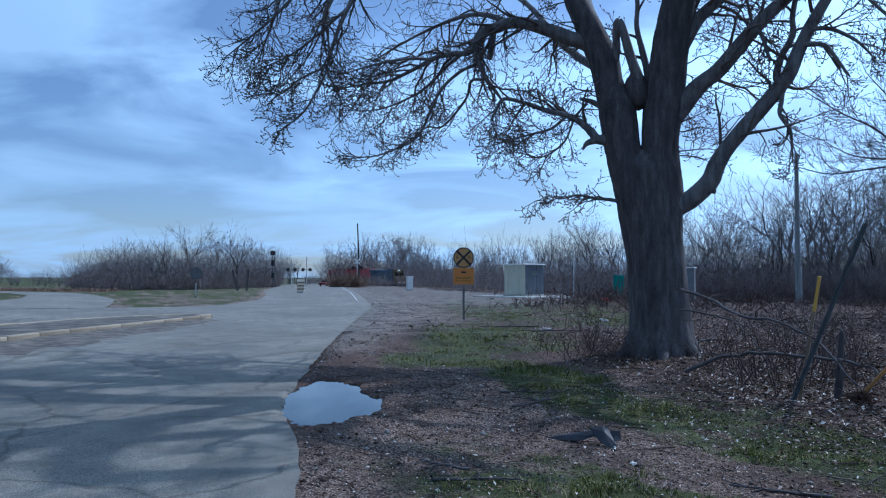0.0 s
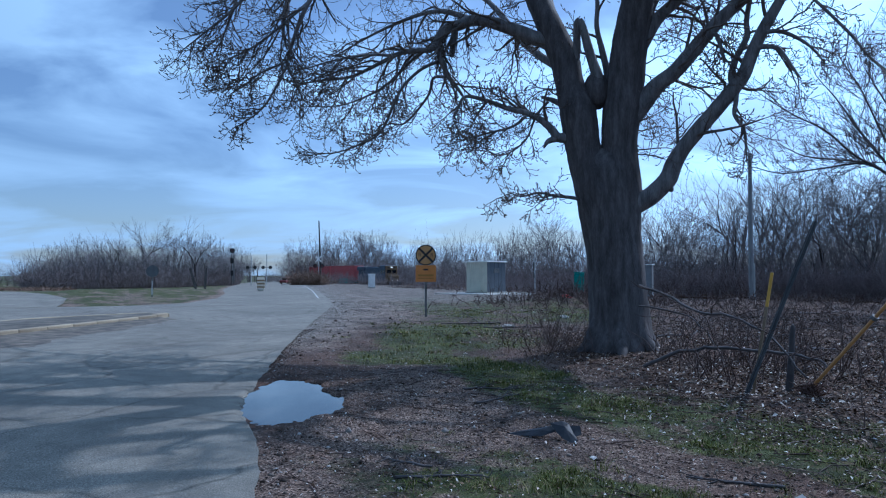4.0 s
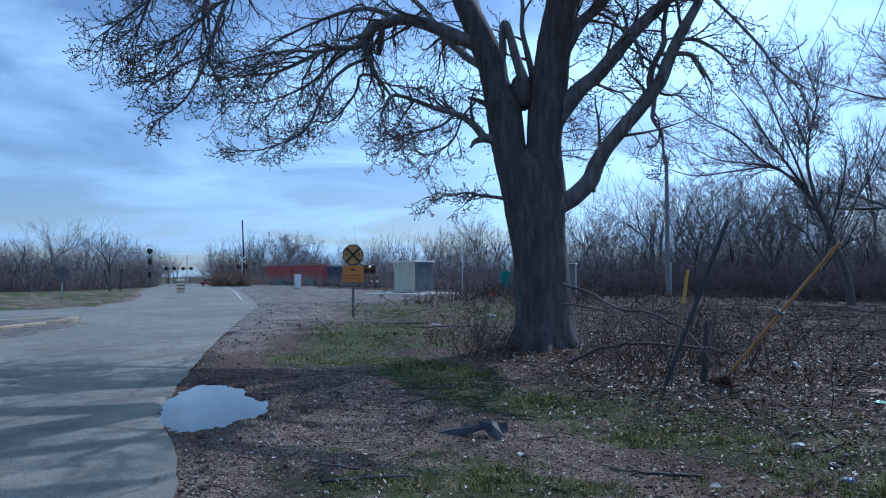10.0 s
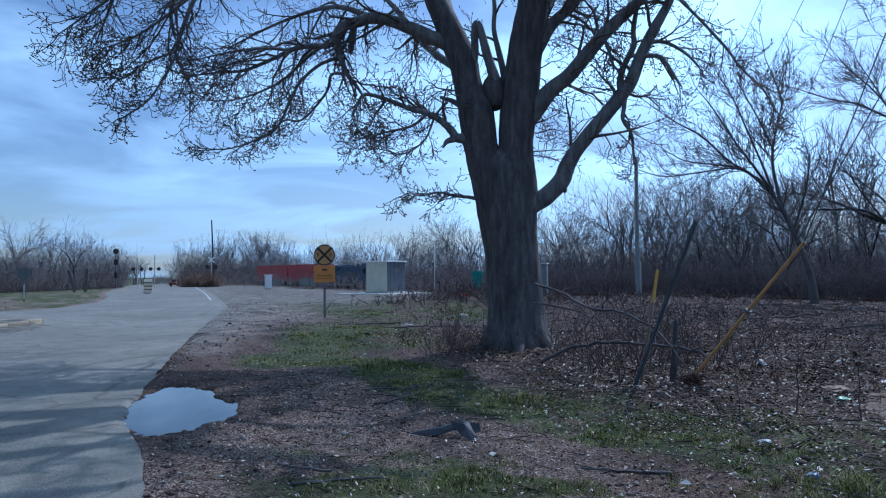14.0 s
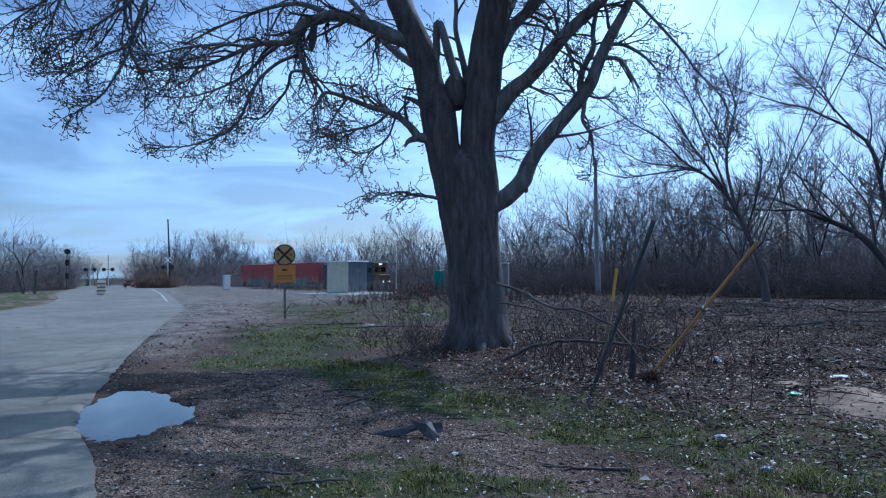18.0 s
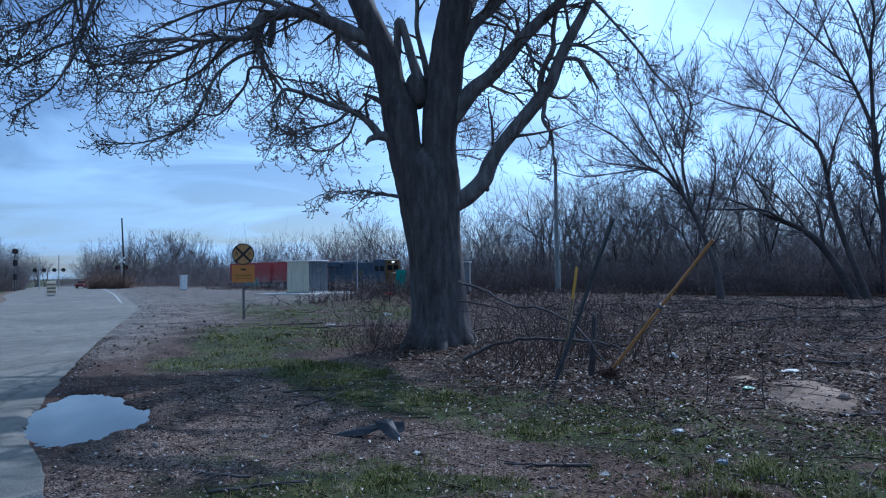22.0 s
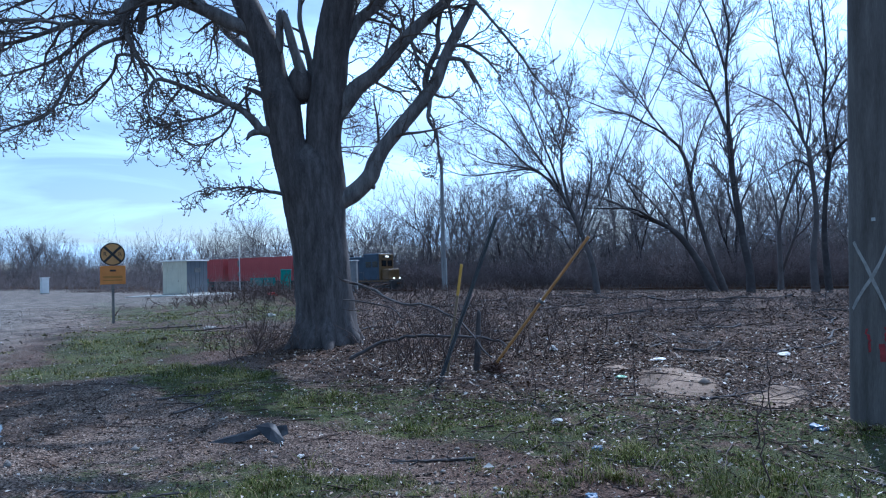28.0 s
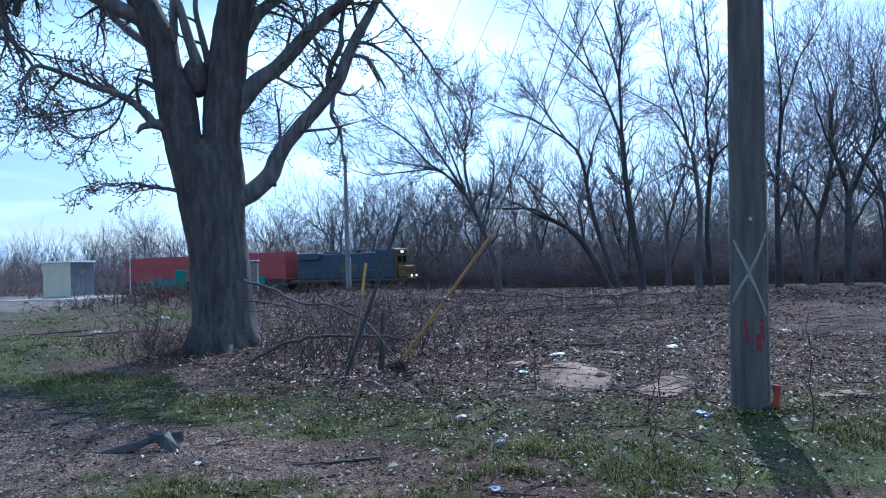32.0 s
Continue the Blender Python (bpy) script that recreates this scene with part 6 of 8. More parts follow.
def far_car():
    x, y = polar(-9.75, 152)
    z = float(ground_z(x, y))
    M_CARR = mat("dull_red_paint", (0.15, 0.035, 0.035), (0.21, 0.055, 0.05), scale=3, rough=0.5, bump=0.02)
    t = thing("parked_car", "small red car seen far off beside the road", "car", pose(x, y, z, 0, 0, 70))
    bx("body", (-2.1, -0.85, 0.35), (2.1, 0.85, 0.95), M_CARR, t, 0.18)
    bx("cabin", (-1.2, -0.75, 0.9), (1.0, 0.75, 1.45), M_BLACK, t, 0.2)
    bx("roof", (-0.95, -0.68, 1.43), (0.75, 0.68, 1.5), M_CARR, t, 0.03)
    for wx in (-1.3, 1.3):
        for wy in (-0.8, 0.8):
            rd("wheel", (wx, wy - 0.1, 0.32), (wx, wy + 0.1, 0.32), 0.32, M_BLACK, t, n=16)


shed()
cabinet()


def grey_cabinet():
    x, y = polar(20.0, 66.0)
    z = float(terrain(np.array(x), np.array(y)))
    t = thing("equipment_cabinet", "grey metal equipment cabinet with a white roof near the track", "cabinet", pose(x, y, z, 0, 0, -30))
    M_PG = mat("pale_grey_sheet", (0.13, 0.135, 0.14), (0.19, 0.195, 0.2), scale=2, rough=0.6, bump=0.05)
    h = 2.62 - z
    bx("base", (-0.65, -0.55, -0.1), (0.65, 0.55, 0.12), M_CONC, t, 0.02)
    bx("body", (-0.55, -0.45, 0.12), (0.55, 0.45, h), M_PG, t, 0.02)
    bx("door", (-0.48, -0.475, 0.2), (0.48, -0.447, h - 0.12), M_PG, t, 0.01)
    bx("roof", (-0.65, -0.55, h), (0.65, 0.55, h + 0.07), M_WHITE, t, 0.02)


grey_cabinet()
crossing_gate(-7.25, 142, True)
left_signal()
track_signal_right()
barrier()
warning_sign()
stop_sign_back()
leaning_board()
grey_pole()
pedestal()
far_car()


# ---- kerb island ----
def island():
    front = [(-12.6, 2), (-12.1, 10), (-11.5, 17.3), (-11.2, 19.8), (-10.6, 23.4), (-9.8, 27.4)]
    back = [(-18.6, 2), (-17.0, 10), (-15.4, 18), (-14.5, 22.2), (-13.4, 26.0), (-11.0, 28.6)]
    F, B = smooth_line(front, 8), smooth_line(back, 8)
    v, f = [], []
    for i in range(len(F)):
        for j in range(9):
            t = j / 8
            p = F[i] + (B[i] - F[i]) * t
            v.append((p[0], p[1], 0.17 + 0.05 * math.sin(math.pi * t) + 0.03 * float(bumps(p[0], p[1], 1.5, 61))))
        if i:
            a, b = (i - 1) * 9, i * 9
            f += [(a + j, b + j, b + j + 1, a + j + 1) for j in range(8)]
    last = (len(F) - 1) * 9
    tip = len(v)
    v.append((-10.0, 28.7, 0.18))
    f += [(last + j, tip, last + j + 1) for j in range(8)]
    M_ISL = mat("island_dirt", (0.025, 0.02, 0.015), (0.075, 0.062, 0.045), (0.17, 0.145, 0.11), scale=1.6, fine=24, bump=0.5)
    isl = tagged(link_mesh("traffic_island", v, f, M_ISL, smooth=True), "raised dirty traffic island edged with worn kerbstones", "traffic island", kind="structure")
    M_KERB = mat("worn_kerb", (0.19, 0.15, 0.10), (0.40, 0.33, 0.22), scale=2.0, fine=30, bump=0.4, rand=0.2)
    line = [tuple(p) for p in F] + [(-9.75, 28.1), (-10.0, 28.8), (-10.5, 28.9)] + [tuple(p) for p in B[::-1]]
    line = np.array(line)
    s = np.concatenate([[0], np.cumsum(np.linalg.norm(np.diff(line, axis=0), axis=1))])
    me = None
    for q in np.arange(0, s[-1] - 1.2, 1.208):
        a = np.array([np.interp(q, s, line[:, k]) for k in (0, 1)])
        b = np.array([np.interp(q + 1.2, s, line[:, k]) for k in (0, 1)])
        if me is None:
            o = bx("kerbstone", (-0.6, -0.13, -0.1), (0.6, 0.13, 0.22), M_KERB, isl, 0.035)
            me = o.data
        else:
            o = new("kerbstone", me)
            o.parent = isl
        c, d = (a + b) / 2, b - a
        o.matrix_basis = pose(c[0], c[1], random.uniform(-0.02, 0.012), random.uniform(-1, 1), 0, math.degrees(math.atan2(d[1], d[0])))


island()


def kerb_dirt():
    """Silt and dead leaves washed against the kerb, thinning out over the asphalt."""
    M_SILT = mat("kerb_silt", (0.03, 0.024, 0.018), (0.085, 0.068, 0.05), (0.19, 0.155, 0.115), scale=3.0, fine=34, bump=0.8)
    kerb = smooth_line([(-12.3, 4), (-11.9, 10), (-11.4, 17.3), (-11.1, 19.8), (-10.5, 23.4), (-9.7, 27.4)], 10)
    edge = smooth_line([(-9.6, 4), (-9.2, 9), (-8.8, 14.5), (-8.6, 17.5), (-8.6, 21.4), (-8.6, 26.6)], 10)
    v, f = [], []
    for i in range(len(kerb)):
        for j in range(9):
            t = j / 8
            p = kerb[i] + (edge[i] - kerb[i]) * t * (1 + 0.35 * (float(bumps(i * 0.45, 1.0, 1.0, 63)) - 0.6) + 0.2 * (float(bumps(i * 1.7, 3.0, 1.0, 64)) - 0.5))
            v.append((p[0], p[1], 0.06 * (1 - t) ** 1.6 + 0.045 + 0.03 * float(bumps(p[0], p[1], 3.0, 65)) * (1 - t) - 0.012 * t))
        if i:
            a, b = (i - 1) * 9, i * 9
            f += [(a + j, b + j, b + j + 1, a + j + 1) for j in range(8)]
    tagged(link_mesh("kerb_dirt", v, f, M_SILT, smooth=True), "reddish silt and dead leaves washed against the kerb", "dirt", kind="structure")


kerb_dirt()


# ---- poles and guys by the roadside ----
def utility_pole():
    x, y = 7.28, 4.36
    z = float(terrain(np.array(x), np.array(y)))
    t = thing("utility_pole", "thick weathered wooden utility pole with white cross and red marks", "utility pole", pose(x, y, z, 0, 0, -58) @ pose(0, 0, 0, 0, 1.6, 0))
    tb = Tubes()
    bark_tube(tb, [(0, 0, -0.4, 0.215), (0, 0, 0.4, 0.204), (0.0, 0, 3.0, 0.194), (0.0, 0, 7.0, 0.175), (0.0, 0, 11.5, 0.155)], 28, 10, 0.012, 71)
    tb.object("shaft", M_POLE, t)
    M_X = mat("chalky_white", (0.20, 0.19, 0.18), (0.34, 0.33, 0.31), scale=12, fine=60, bump=0.3)
    M_R = mat("red_spray", (0.15, 0.02, 0.025), (0.28, 0.03, 0.035), scale=12, fine=60, bump=0.2)

    def wrap(name, pts, width, r, material, label):
        """A painted stroke laid round the shaft: pts are angle and height."""
        v, f = [], []
        P = smooth_line(pts, 6)
        for i, (a, zz) in enumerate(P):
            d = P[min(i + 1, len(P) - 1)] - P[max(i - 1, 0)]
            d = np.array([d[0] * r, d[1]])
            d /= np.linalg.norm(d)
            w = width * (0.75 + 0.5 * float(bumps(i * 1.0, zz, 0.9, 77)))
            for s in (-1, 1):
                aa, hz = a + s * -d[1] * w / r, zz + s * d[0] * w
                v.append((r * math.sin(aa), -r * math.cos(aa), hz))
            if i:
                f.append((2 * i - 2, 2 * i, 2 * i + 1, 2 * i - 1))
        return link_mesh(name, v, f, material, t, label)
    wrap("paint_stroke", [(-0.85, 1.88), (-0.3, 1.66), (0.1, 1.45), (0.95, 1.04)], 0.016, 0.2070, M_X, "faded white paint stroke")
    wrap("paint_stroke", [(-0.95, 1.18), (-0.4, 1.38), (0.1, 1.56), (0.95, 1.95)], 0.016, 0.2080, M_X, "faded white paint stroke")
    wrap("paint_mark", [(0.16, 1.0), (0.22, 0.9), (0.30, 0.76)], 0.10, 0.2088, M_R, "red spray paint mark")
    wrap("paint_mark", [(0.38, 0.84), (0.42, 0.76), (0.44, 0.66)], 0.03, 0.2098, M_R, "red spray paint mark")
    rd("conduit", (0.18, -0.10, 0.05), (0.16, -0.085, 9.0), 0.014, M_STEEL, t)
    for k in range(9):
        zz = 0.6 + k * 1.0
        bx("conduit_strap", (0.14, -0.125, zz), (0.2, -0.08, zz + 0.03), M_STEEL, t)
    bx("number_tag", (0.0, -0.206, 2.09), (0.035, -0.192, 2.125), M_GALV, t)
    M_MARK = mat("faded_red_plastic", (0.28, 0.03, 0.02), (0.38, 0.05, 0.03), scale=6, rough=0.5, bump=0.05)
    # cable marker by its foot
    q = thing("cable_marker", "bent red plastic cable marker at the foot of a pole", "marker", pose(7.34, 4.11, float(terrain(np.array(7.34), np.array(4.11))), 0, 8, -58))
    part("stake", box(bmesh.new(), (-0.032, -0.012, -0.05), (0.032, 0.012, 0.27), 0.008), M_MARK, q)
    bx("cap", (-0.036, -0.018, 0.21), (0.036, 0.018, 0.27), M_MARK, q, 0.01)


def between(a, b):
    """Pose at a with local z pointing to b, and the length."""
    a, b = Vector(a), Vector(b)
    d = b - a
    return Matrix.Translation(a) @ d.to_track_quat("Z", "Y").to_matrix().to_4x4(), d.length


M_GUYY = mat("faded_yellow_plastic", (0.33, 0.155, 0.04), (0.47, 0.25, 0.08), scale=4, fine=20, rough=0.5, bump=0.05)
M_WIRE = mat("grey_wire", (0.09, 0.09, 0.09), (0.14, 0.14, 0.14), rough=0.6, metal=0.3, bump=0)


def guy_wires():
    base, top = (5.72, 9.48, 0.0), (6.43, 7.75, 2.12)
    m, ln = between(base, top)
    t = thing("guy_guard", "faded yellow plastic guard on a guy wire, scuffed at its foot", "guy guard", m)
    n = 12
    bm = bmesh.new()
    rod(bm, (0, 0, 0.1), (0, 0, ln), 0.025, 0.022, n)
    part("tube", bm, M_GUYY, t)
    rd("clamp", (0, 0, ln * 0.55), (0, 0, ln * 0.55 + 0.05), 0.05, M_STEEL, t)
    rd("anchor_rod", (0, 0, -0.4), (0, 0, 0.2), 0.018, M_RUST, t)
    d = Vector(top) - Vector(base)
    wires = [((*top,), (7.2, 4.5, 9.2)), ((6.35, 7.9, 2.0), (7.25, 4.5, 7.2))]
    for a, b in wires:
        mm, l2 = between(a, b)
        w = thing("guy_wire", "thin grey steel guy wire to the utility pole", "wire", mm, "guy wires")
        rd("strand", (0, 0, 0), (0, 0, l2), 0.008, M_WIRE, w, n=6)


def overhead_wires():
    for i, (far, nearp) in enumerate((((36.6, 47.7, 10.1), (7.2, 4.5, 10.4)), ((41.6, 43.5, 10.6), (7.3, 4.4, 10.9)), ((37.3, 59.4, 15.3), (6.9, 4.5, 11.1)), ((40.0, 57.6, 15.4), (7.6, 4.3, 11.1)))):
        a, b = np.array(far, float), np.array(nearp, float)
        L = [a + (b - a) * t + np.array([0, 0, -1.2 * math.sin(math.pi * t)]) for t in np.linspace(0, 1, 14)]
        tb = Tubes()
        tb.add(L, [0.012] * 14, 4)
        tagged(tb.object("overhead_wire", M_WIRE), "thin overhead wire slung between poles", "wire", "overhead wires")


M_ROD = mat("dark_green_steel", (0.045, 0.05, 0.056), (0.10, 0.105, 0.11), scale=6, fine=50, rough=0.6, metal=0.2, bump=0.1)


def stakes():
    m, ln = between((4.98, 9.72, 0.0), (5.68, 9.07, 2.5))
    t = thing("leaning_rod", "dark leaning metal fence post beside a thicket", "post", m)
    bm = bmesh.new()
    box(bm, (-0.038, -0.007, -0.3), (0.038, 0.007, ln))
    box(bm, (-0.007, -0.05, -0.3), (0.007, 0.0, ln))
    part("angle_bar", bm, M_ROD, t)
    for k in range(7):
        rd("stud", (0, 0.0, 0.3 + k * 0.32), (0, 0.02, 0.3 + k * 0.32), 0.012, M_BLACK, t, n=6)
    m, ln = between((5.12, 9.75, 0.0), (5.36, 9.6, 1.78))
    s = thing("marker_stake", "wooden stake with a yellow painted top, leaning", "stake", m)
    M_ST = mat("stake_wood", (0.14, 0.10, 0.06), (0.26, 0.19, 0.12), scale=4, fine=30, stretch=(4, 4, 0.4))
    M_SY = mat("stake_yellow", (0.48, 0.26, 0.03), (0.6, 0.35, 0.05), scale=6, rough=0.6)
    bx("shaft", (-0.045, -0.02, -0.25), (0.045, 0.02, ln * 0.72), M_ST, s, 0.006)
    bx("painted_top", (-0.046, -0.021, ln * 0.72), (0.046, 0.021, ln), M_SY, s, 0.006)
    st = thing("broken_stump", "short broken dark wooden stump", "stump", pose(5.75, 9.9, float(terrain(np.array(5.75), np.array(9.9))), 0, 4, 0))
    tb = Tubes()
    bark_tube(tb, [(0, 0, -0.2, 0.06), (0.01, 0, 0.4, 0.05), (0.02, 0.01, 0.95, 0.04), (0.03, 0.01, 1.0, 0.01)], 8, 4, 0.1, 83)
    tb.object("stem", M_WOOD, st)
    M_STAIN = mat("red_brown_root", (0.05, 0.026, 0.019), (0.15, 0.08, 0.058), scale=5, bump=0)
    r = thing("root_lump", "dark tangled root lump at the foot of a guy wire", "root", (5.75, 9.35, float(terrain(np.array(5.75), np.array(9.35)))))
    tb = Tubes()
    g = np.random.default_rng(3)
    for k in range(110):
        a, rr = g.uniform(0, 6.28), g.uniform(0.02, 0.13)
        p = np.array([rr * math.cos(a), rr * math.sin(a), 0])
        tb.add([p, p + np.array([g.normal(0, 0.06), g.normal(0, 0.06), g.uniform(0.04, 0.15)]), p + np.array([g.normal(0, 0.13), g.normal(0, 0.13), g.uniform(0.03, 0.24)])], [0.014, 0.009, 0.003], 4)
    tagged(tb.object("root_mass", M_STAIN, r), kind="stuff")


utility_pole()
guy_wires()
overhead_wires()
stakes()


# ---- scrub, grass and litter on the ground ----
def tz(x, y):
    return float(terrain(np.array(float(x)), np.array(float(y))))


def island_mat(name, stops):
    """A colour for each separate piece of one mesh."""
    m = bpy.data.materials.new(name)
    m.use_nodes = True
    nt = m.node_tree
    ge = nt.nodes.new("ShaderNodeNewGeometry")
    r = nt.nodes.new("ShaderNodeValToRGB")
    e = r.color_ramp.elements
    e[0].position, e[0].color = stops[0][0], (*stops[0][1], 1)
    e[1].position, e[1].color = stops[-1][0], (*stops[-1][1], 1)
    for p, c in stops[1:-1]:
        e.new(p).color = (*c, 1)
    nt.links.new(ge.outputs["Random Per Island"], r.inputs[0])
    b = nt.nodes["Principled BSDF"]
    nt.links.new(r.outputs[0], b.inputs["Base Color"])
    b.inputs["Roughness"].default_value = 0.9
    b.inputs["Specular IOR Level"].default_value = 0.12
    return m


M_GRASS = island_mat("grass_blade_tones", [(0, (0.030, 0.038, 0.009)), (0.4, (0.086, 0.102, 0.022)), (0.7, (0.165, 0.17, 0.042)), (0.86, (0.25, 0.21, 0.085)), (1.0, (0.38, 0.30, 0.18))])
M_DRY = mat("dry_grass", (0.12, 0.07, 0.045), (0.23, 0.145, 0.10), scale=1.5, fine=9, bump=0)
M_STEM = mat("dead_stems", (0.04, 0.026, 0.023), (0.105, 0.068, 0.056), scale=3, bump=0)


def blades(name, label, n, area, h, w, material, seed, keep, tuft=1, loose=0.03):
    """Grass blades as thin bent three-cornered leaves, standing in tufts."""
    g = np.random.default_rng(seed)
    x, y = area(g, n // tuft)
    ok = g.random(len(x)) < keep(x, y)
    tall = np.repeat(np.exp(g.normal(0, 0.35, int(ok.sum()))) if tuft > 1 else np.ones(int(ok.sum())), tuft)
    x, y = np.repeat(x[ok], tuft), np.repeat(y[ok], tuft)
    n = len(x)
    if tuft > 1:
        x, y = x + g.normal(0, loose, n), y + g.normal(0, loose, n)
    z = terrain(x, y)
    a = g.uniform(0, 2 * np.pi, n)
    hh = h * tall * g.uniform(0.4, 1.2, n) * (0.45 + 1.5 * bumps(x, y, 1.6, seed) ** 1.6)
    ln = hh * g.uniform(0.2, 1.9, n)
    s = np.stack([np.cos(a), np.sin(a), 0 * a], 1) * (w * g.uniform(0.6, 1.3, n))[:, None]
    d = np.stack([np.cos(a + 1.57), np.sin(a + 1.57), 0 * a], 1)
    p = np.stack([x, y, z - 0.01], 1)
    mid = p + d * (ln * 0.35)[:, None] + np.array([0, 0, 1]) * (hh * 0.6)[:, None]
    tip = p + d * ln[:, None] + np.array([0, 0, 1]) * hh[:, None]
    v = np.stack([p - s, p + s, mid + s * 0.7, mid - s * 0.7, tip], 1).reshape(-1, 3)
    b = np.arange(n)[:, None] * 5
    quads = (b + np.array([[0, 1, 2, 3]]))
    tris = (b + np.array([[3, 2, 4]]))
    me = bpy.data.meshes.new(name)
    me.vertices.add(len(v))
    me.vertices.foreach_set("co", v.ravel().astype(np.float32))
    me.loops.add(n * 7)
    me.loops.foreach_set("vertex_index", np.concatenate([quads.ravel(), tris.ravel()]).astype(np.int32))
    me.polygons.add(2 * n)
    me.polygons.foreach_set("loop_start", np.concatenate([np.arange(n) * 4, n * 4 + np.arange(n) * 3]).astype(np.int32))
    me.update(calc_edges=True)
    me.materials.append(material)
    return tagged(new(name, me), label, "grass", kind="stuff")


def disc_area(cx_, cy_, rx, ry):
    return lambda g, n: (cx_ + rx * g.uniform(-1, 1, n), cy_ + ry * g.uniform(-1, 1, n))


blades("grass", "short patchy green grass on the verge", 460000, disc_area(4.8, 8.2, 5.0, 6.5), 0.040, 0.0036, M_GRASS, 91, tuft=12, keep=lambda x, y: np.clip(grass_mask(x, y) * 1.6 - 0.3, 0, 1) ** 1.6 * (0.12 + 0.88 * sstep(0.38, 0.62, bumps(x, y, 1.9, 37) * 0.6 + bumps(x, y, 4.5, 38) * 0.4)))
blades("grass", "thin grass round the warning sign", 130000, disc_area(2.0, 23, 8, 11), 0.055, 0.007, M_GRASS, 92, tuft=8, loose=0.06, keep=lambda x, y: np.clip(grass_mask(x, y) * 1.3 - 0.35, 0, 1))
blades("grass", "tufts of grass in the gravel", 36000, disc_area(2.6, 4.6, 2.2, 1.6), 0.058, 0.0035, M_GRASS, 93, tuft=30, loose=0.035, keep=lambda x, y: (bumps(x, y, 2.2, 95) > 0.62) * 0.8)
blades("dry_grass", "dry straw grass in the clearing", 40000, disc_area(14, 26, 16, 20), 0.10, 0.006, M_DRY, 94, lambda x, y: 0.5 * (bumps(x, y, 0.6, 96) > 0.55) * (x > 3.5) * (x - road_x(y) > 1))
blades("dry_grass", "reddish dry grass on the verge by the side road", 16000, lambda g, n: (lambda t, o: (-40 - 60 * t - o * 0.3, 80 + 22 * t + o * 1.2))(g.uniform(0, 1, n), g.uniform(1.0, 9.0, n)), 0.3, 0.03, M_DRY, 98, lambda x, y: 0.8 + 0 * x)
blades("dry_grass", "tall dry grass along the railway", 26000, lambda g, n: (lambda s, o: (TN[0] * (TRACK_D + o) + TD[0] * s, TN[1] * (TRACK_D + o) + TD[1] * s))(g.uniform(-190, 40, n), g.uniform(3.5, 8, n)), 0.55, 0.03, M_DRY, 97, lambda x, y: 0.8 + 0 * x)


def pebbles(name, label, category, n, area, size, material, seed, keep, flatness=0.6):
    """Stones, or crumpled scraps, as small uneven lumps."""
    g = np.random.default_rng(seed)
    x, y = area(g, n)
    ok = g.random(len(x)) < keep(x, y)
    x, y = x[ok], y[ok]
    n = len(x)
    z = terrain(x, y)
    base = np.array([(1, 0, 0), (0, 1, 0), (-1, 0, 0), (0, -1, 0), (0, 0, 1), (0.0, 0, -0.6)], float)
    s = size * np.exp(g.normal(0, 0.5, n))
    k = base[None] * g.uniform(0.55, 1.3, (n, 6, 1))
    a = g.uniform(0, 6.28, n)
    c, sn = np.cos(a)[:, None], np.sin(a)[:, None]
    kx, ky = k[..., 0] * c - k[..., 1] * sn, k[..., 0] * sn + k[..., 1] * c
    v = np.stack([kx * s[:, None] + x[:, None], ky * s[:, None] + y[:, None], k[..., 2] * s[:, None] * flatness + z[:, None] + 0.2 * s[:, None] * flatness], -1).reshape(-1, 3)
    t = np.array([(0, 1, 4), (1, 2, 4), (2, 3, 4), (3, 0, 4), (1, 0, 5), (2, 1, 5), (3, 2, 5), (0, 3, 5)])
    f = (np.arange(n)[:, None, None] * 6 + t[None]).reshape(-1, 3)
    me = bpy.data.meshes.new(name)
    me.vertices.add(len(v))
    me.vertices.foreach_set("co", v.ravel().astype(np.float32))
    me.loops.add(f.size)
    me.loops.foreach_set("vertex_index", f.ravel().astype(np.int32))
    me.polygons.add(len(f))
    me.polygons.foreach_set("loop_start", np.arange(0, f.size, 3, dtype=np.int32))
    me.update(calc_edges=True)
    me.materials.append(material)
    return tagged(new(name, me), label, category, kind="stuff")


M_PEB = island_mat("pebble_tones", [(0, (0.035, 0.026, 0.021)), (0.65, (0.10, 0.076, 0.062)), (0.9, (0.22, 0.19, 0.165)), (1.0, (0.50, 0.47, 0.44))])
M_LEAF = island_mat("dead_leaf_tones", [(0, (0.04, 0.024, 0.016)), (0.5, (0.115, 0.073, 0.048)), (0.82, (0.25, 0.175, 0.12)), (0.94, (0.47, 0.38, 0.31)), (1.0, (0.66, 0.60, 0.53))])
M_SCRAP = island_mat("scrap_tones", [(0, (0.26, 0.245, 0.22)), (0.6, (0.45, 0.43, 0.39)), (0.93, (0.62, 0.60, 0.56)), (1.0, (0.30, 0.34, 0.38))])
pebbles("gravel", "loose grey and brown gravel on bare earth", "gravel", 42000, disc_area(1.2, 8.0, 4.2, 5.2), 0.0085, M_PEB, 101, lambda x, y: (x - road_x(y) > 0.1) * (in_puddle(x, y) > 1.1) * np.clip(1 - grass_mask(x, y), 0, 1) * 0.8)
pebbles("gravel", "larger stones and clods in the bare earth", "gravel", 1500, disc_area(2.0, 7.0, 4.0, 4.2), 0.015, M_PEB, 105, lambda x, y: (x - road_x(y) > 0.15) * (in_puddle(x, y) > 1.15) * 0.8)
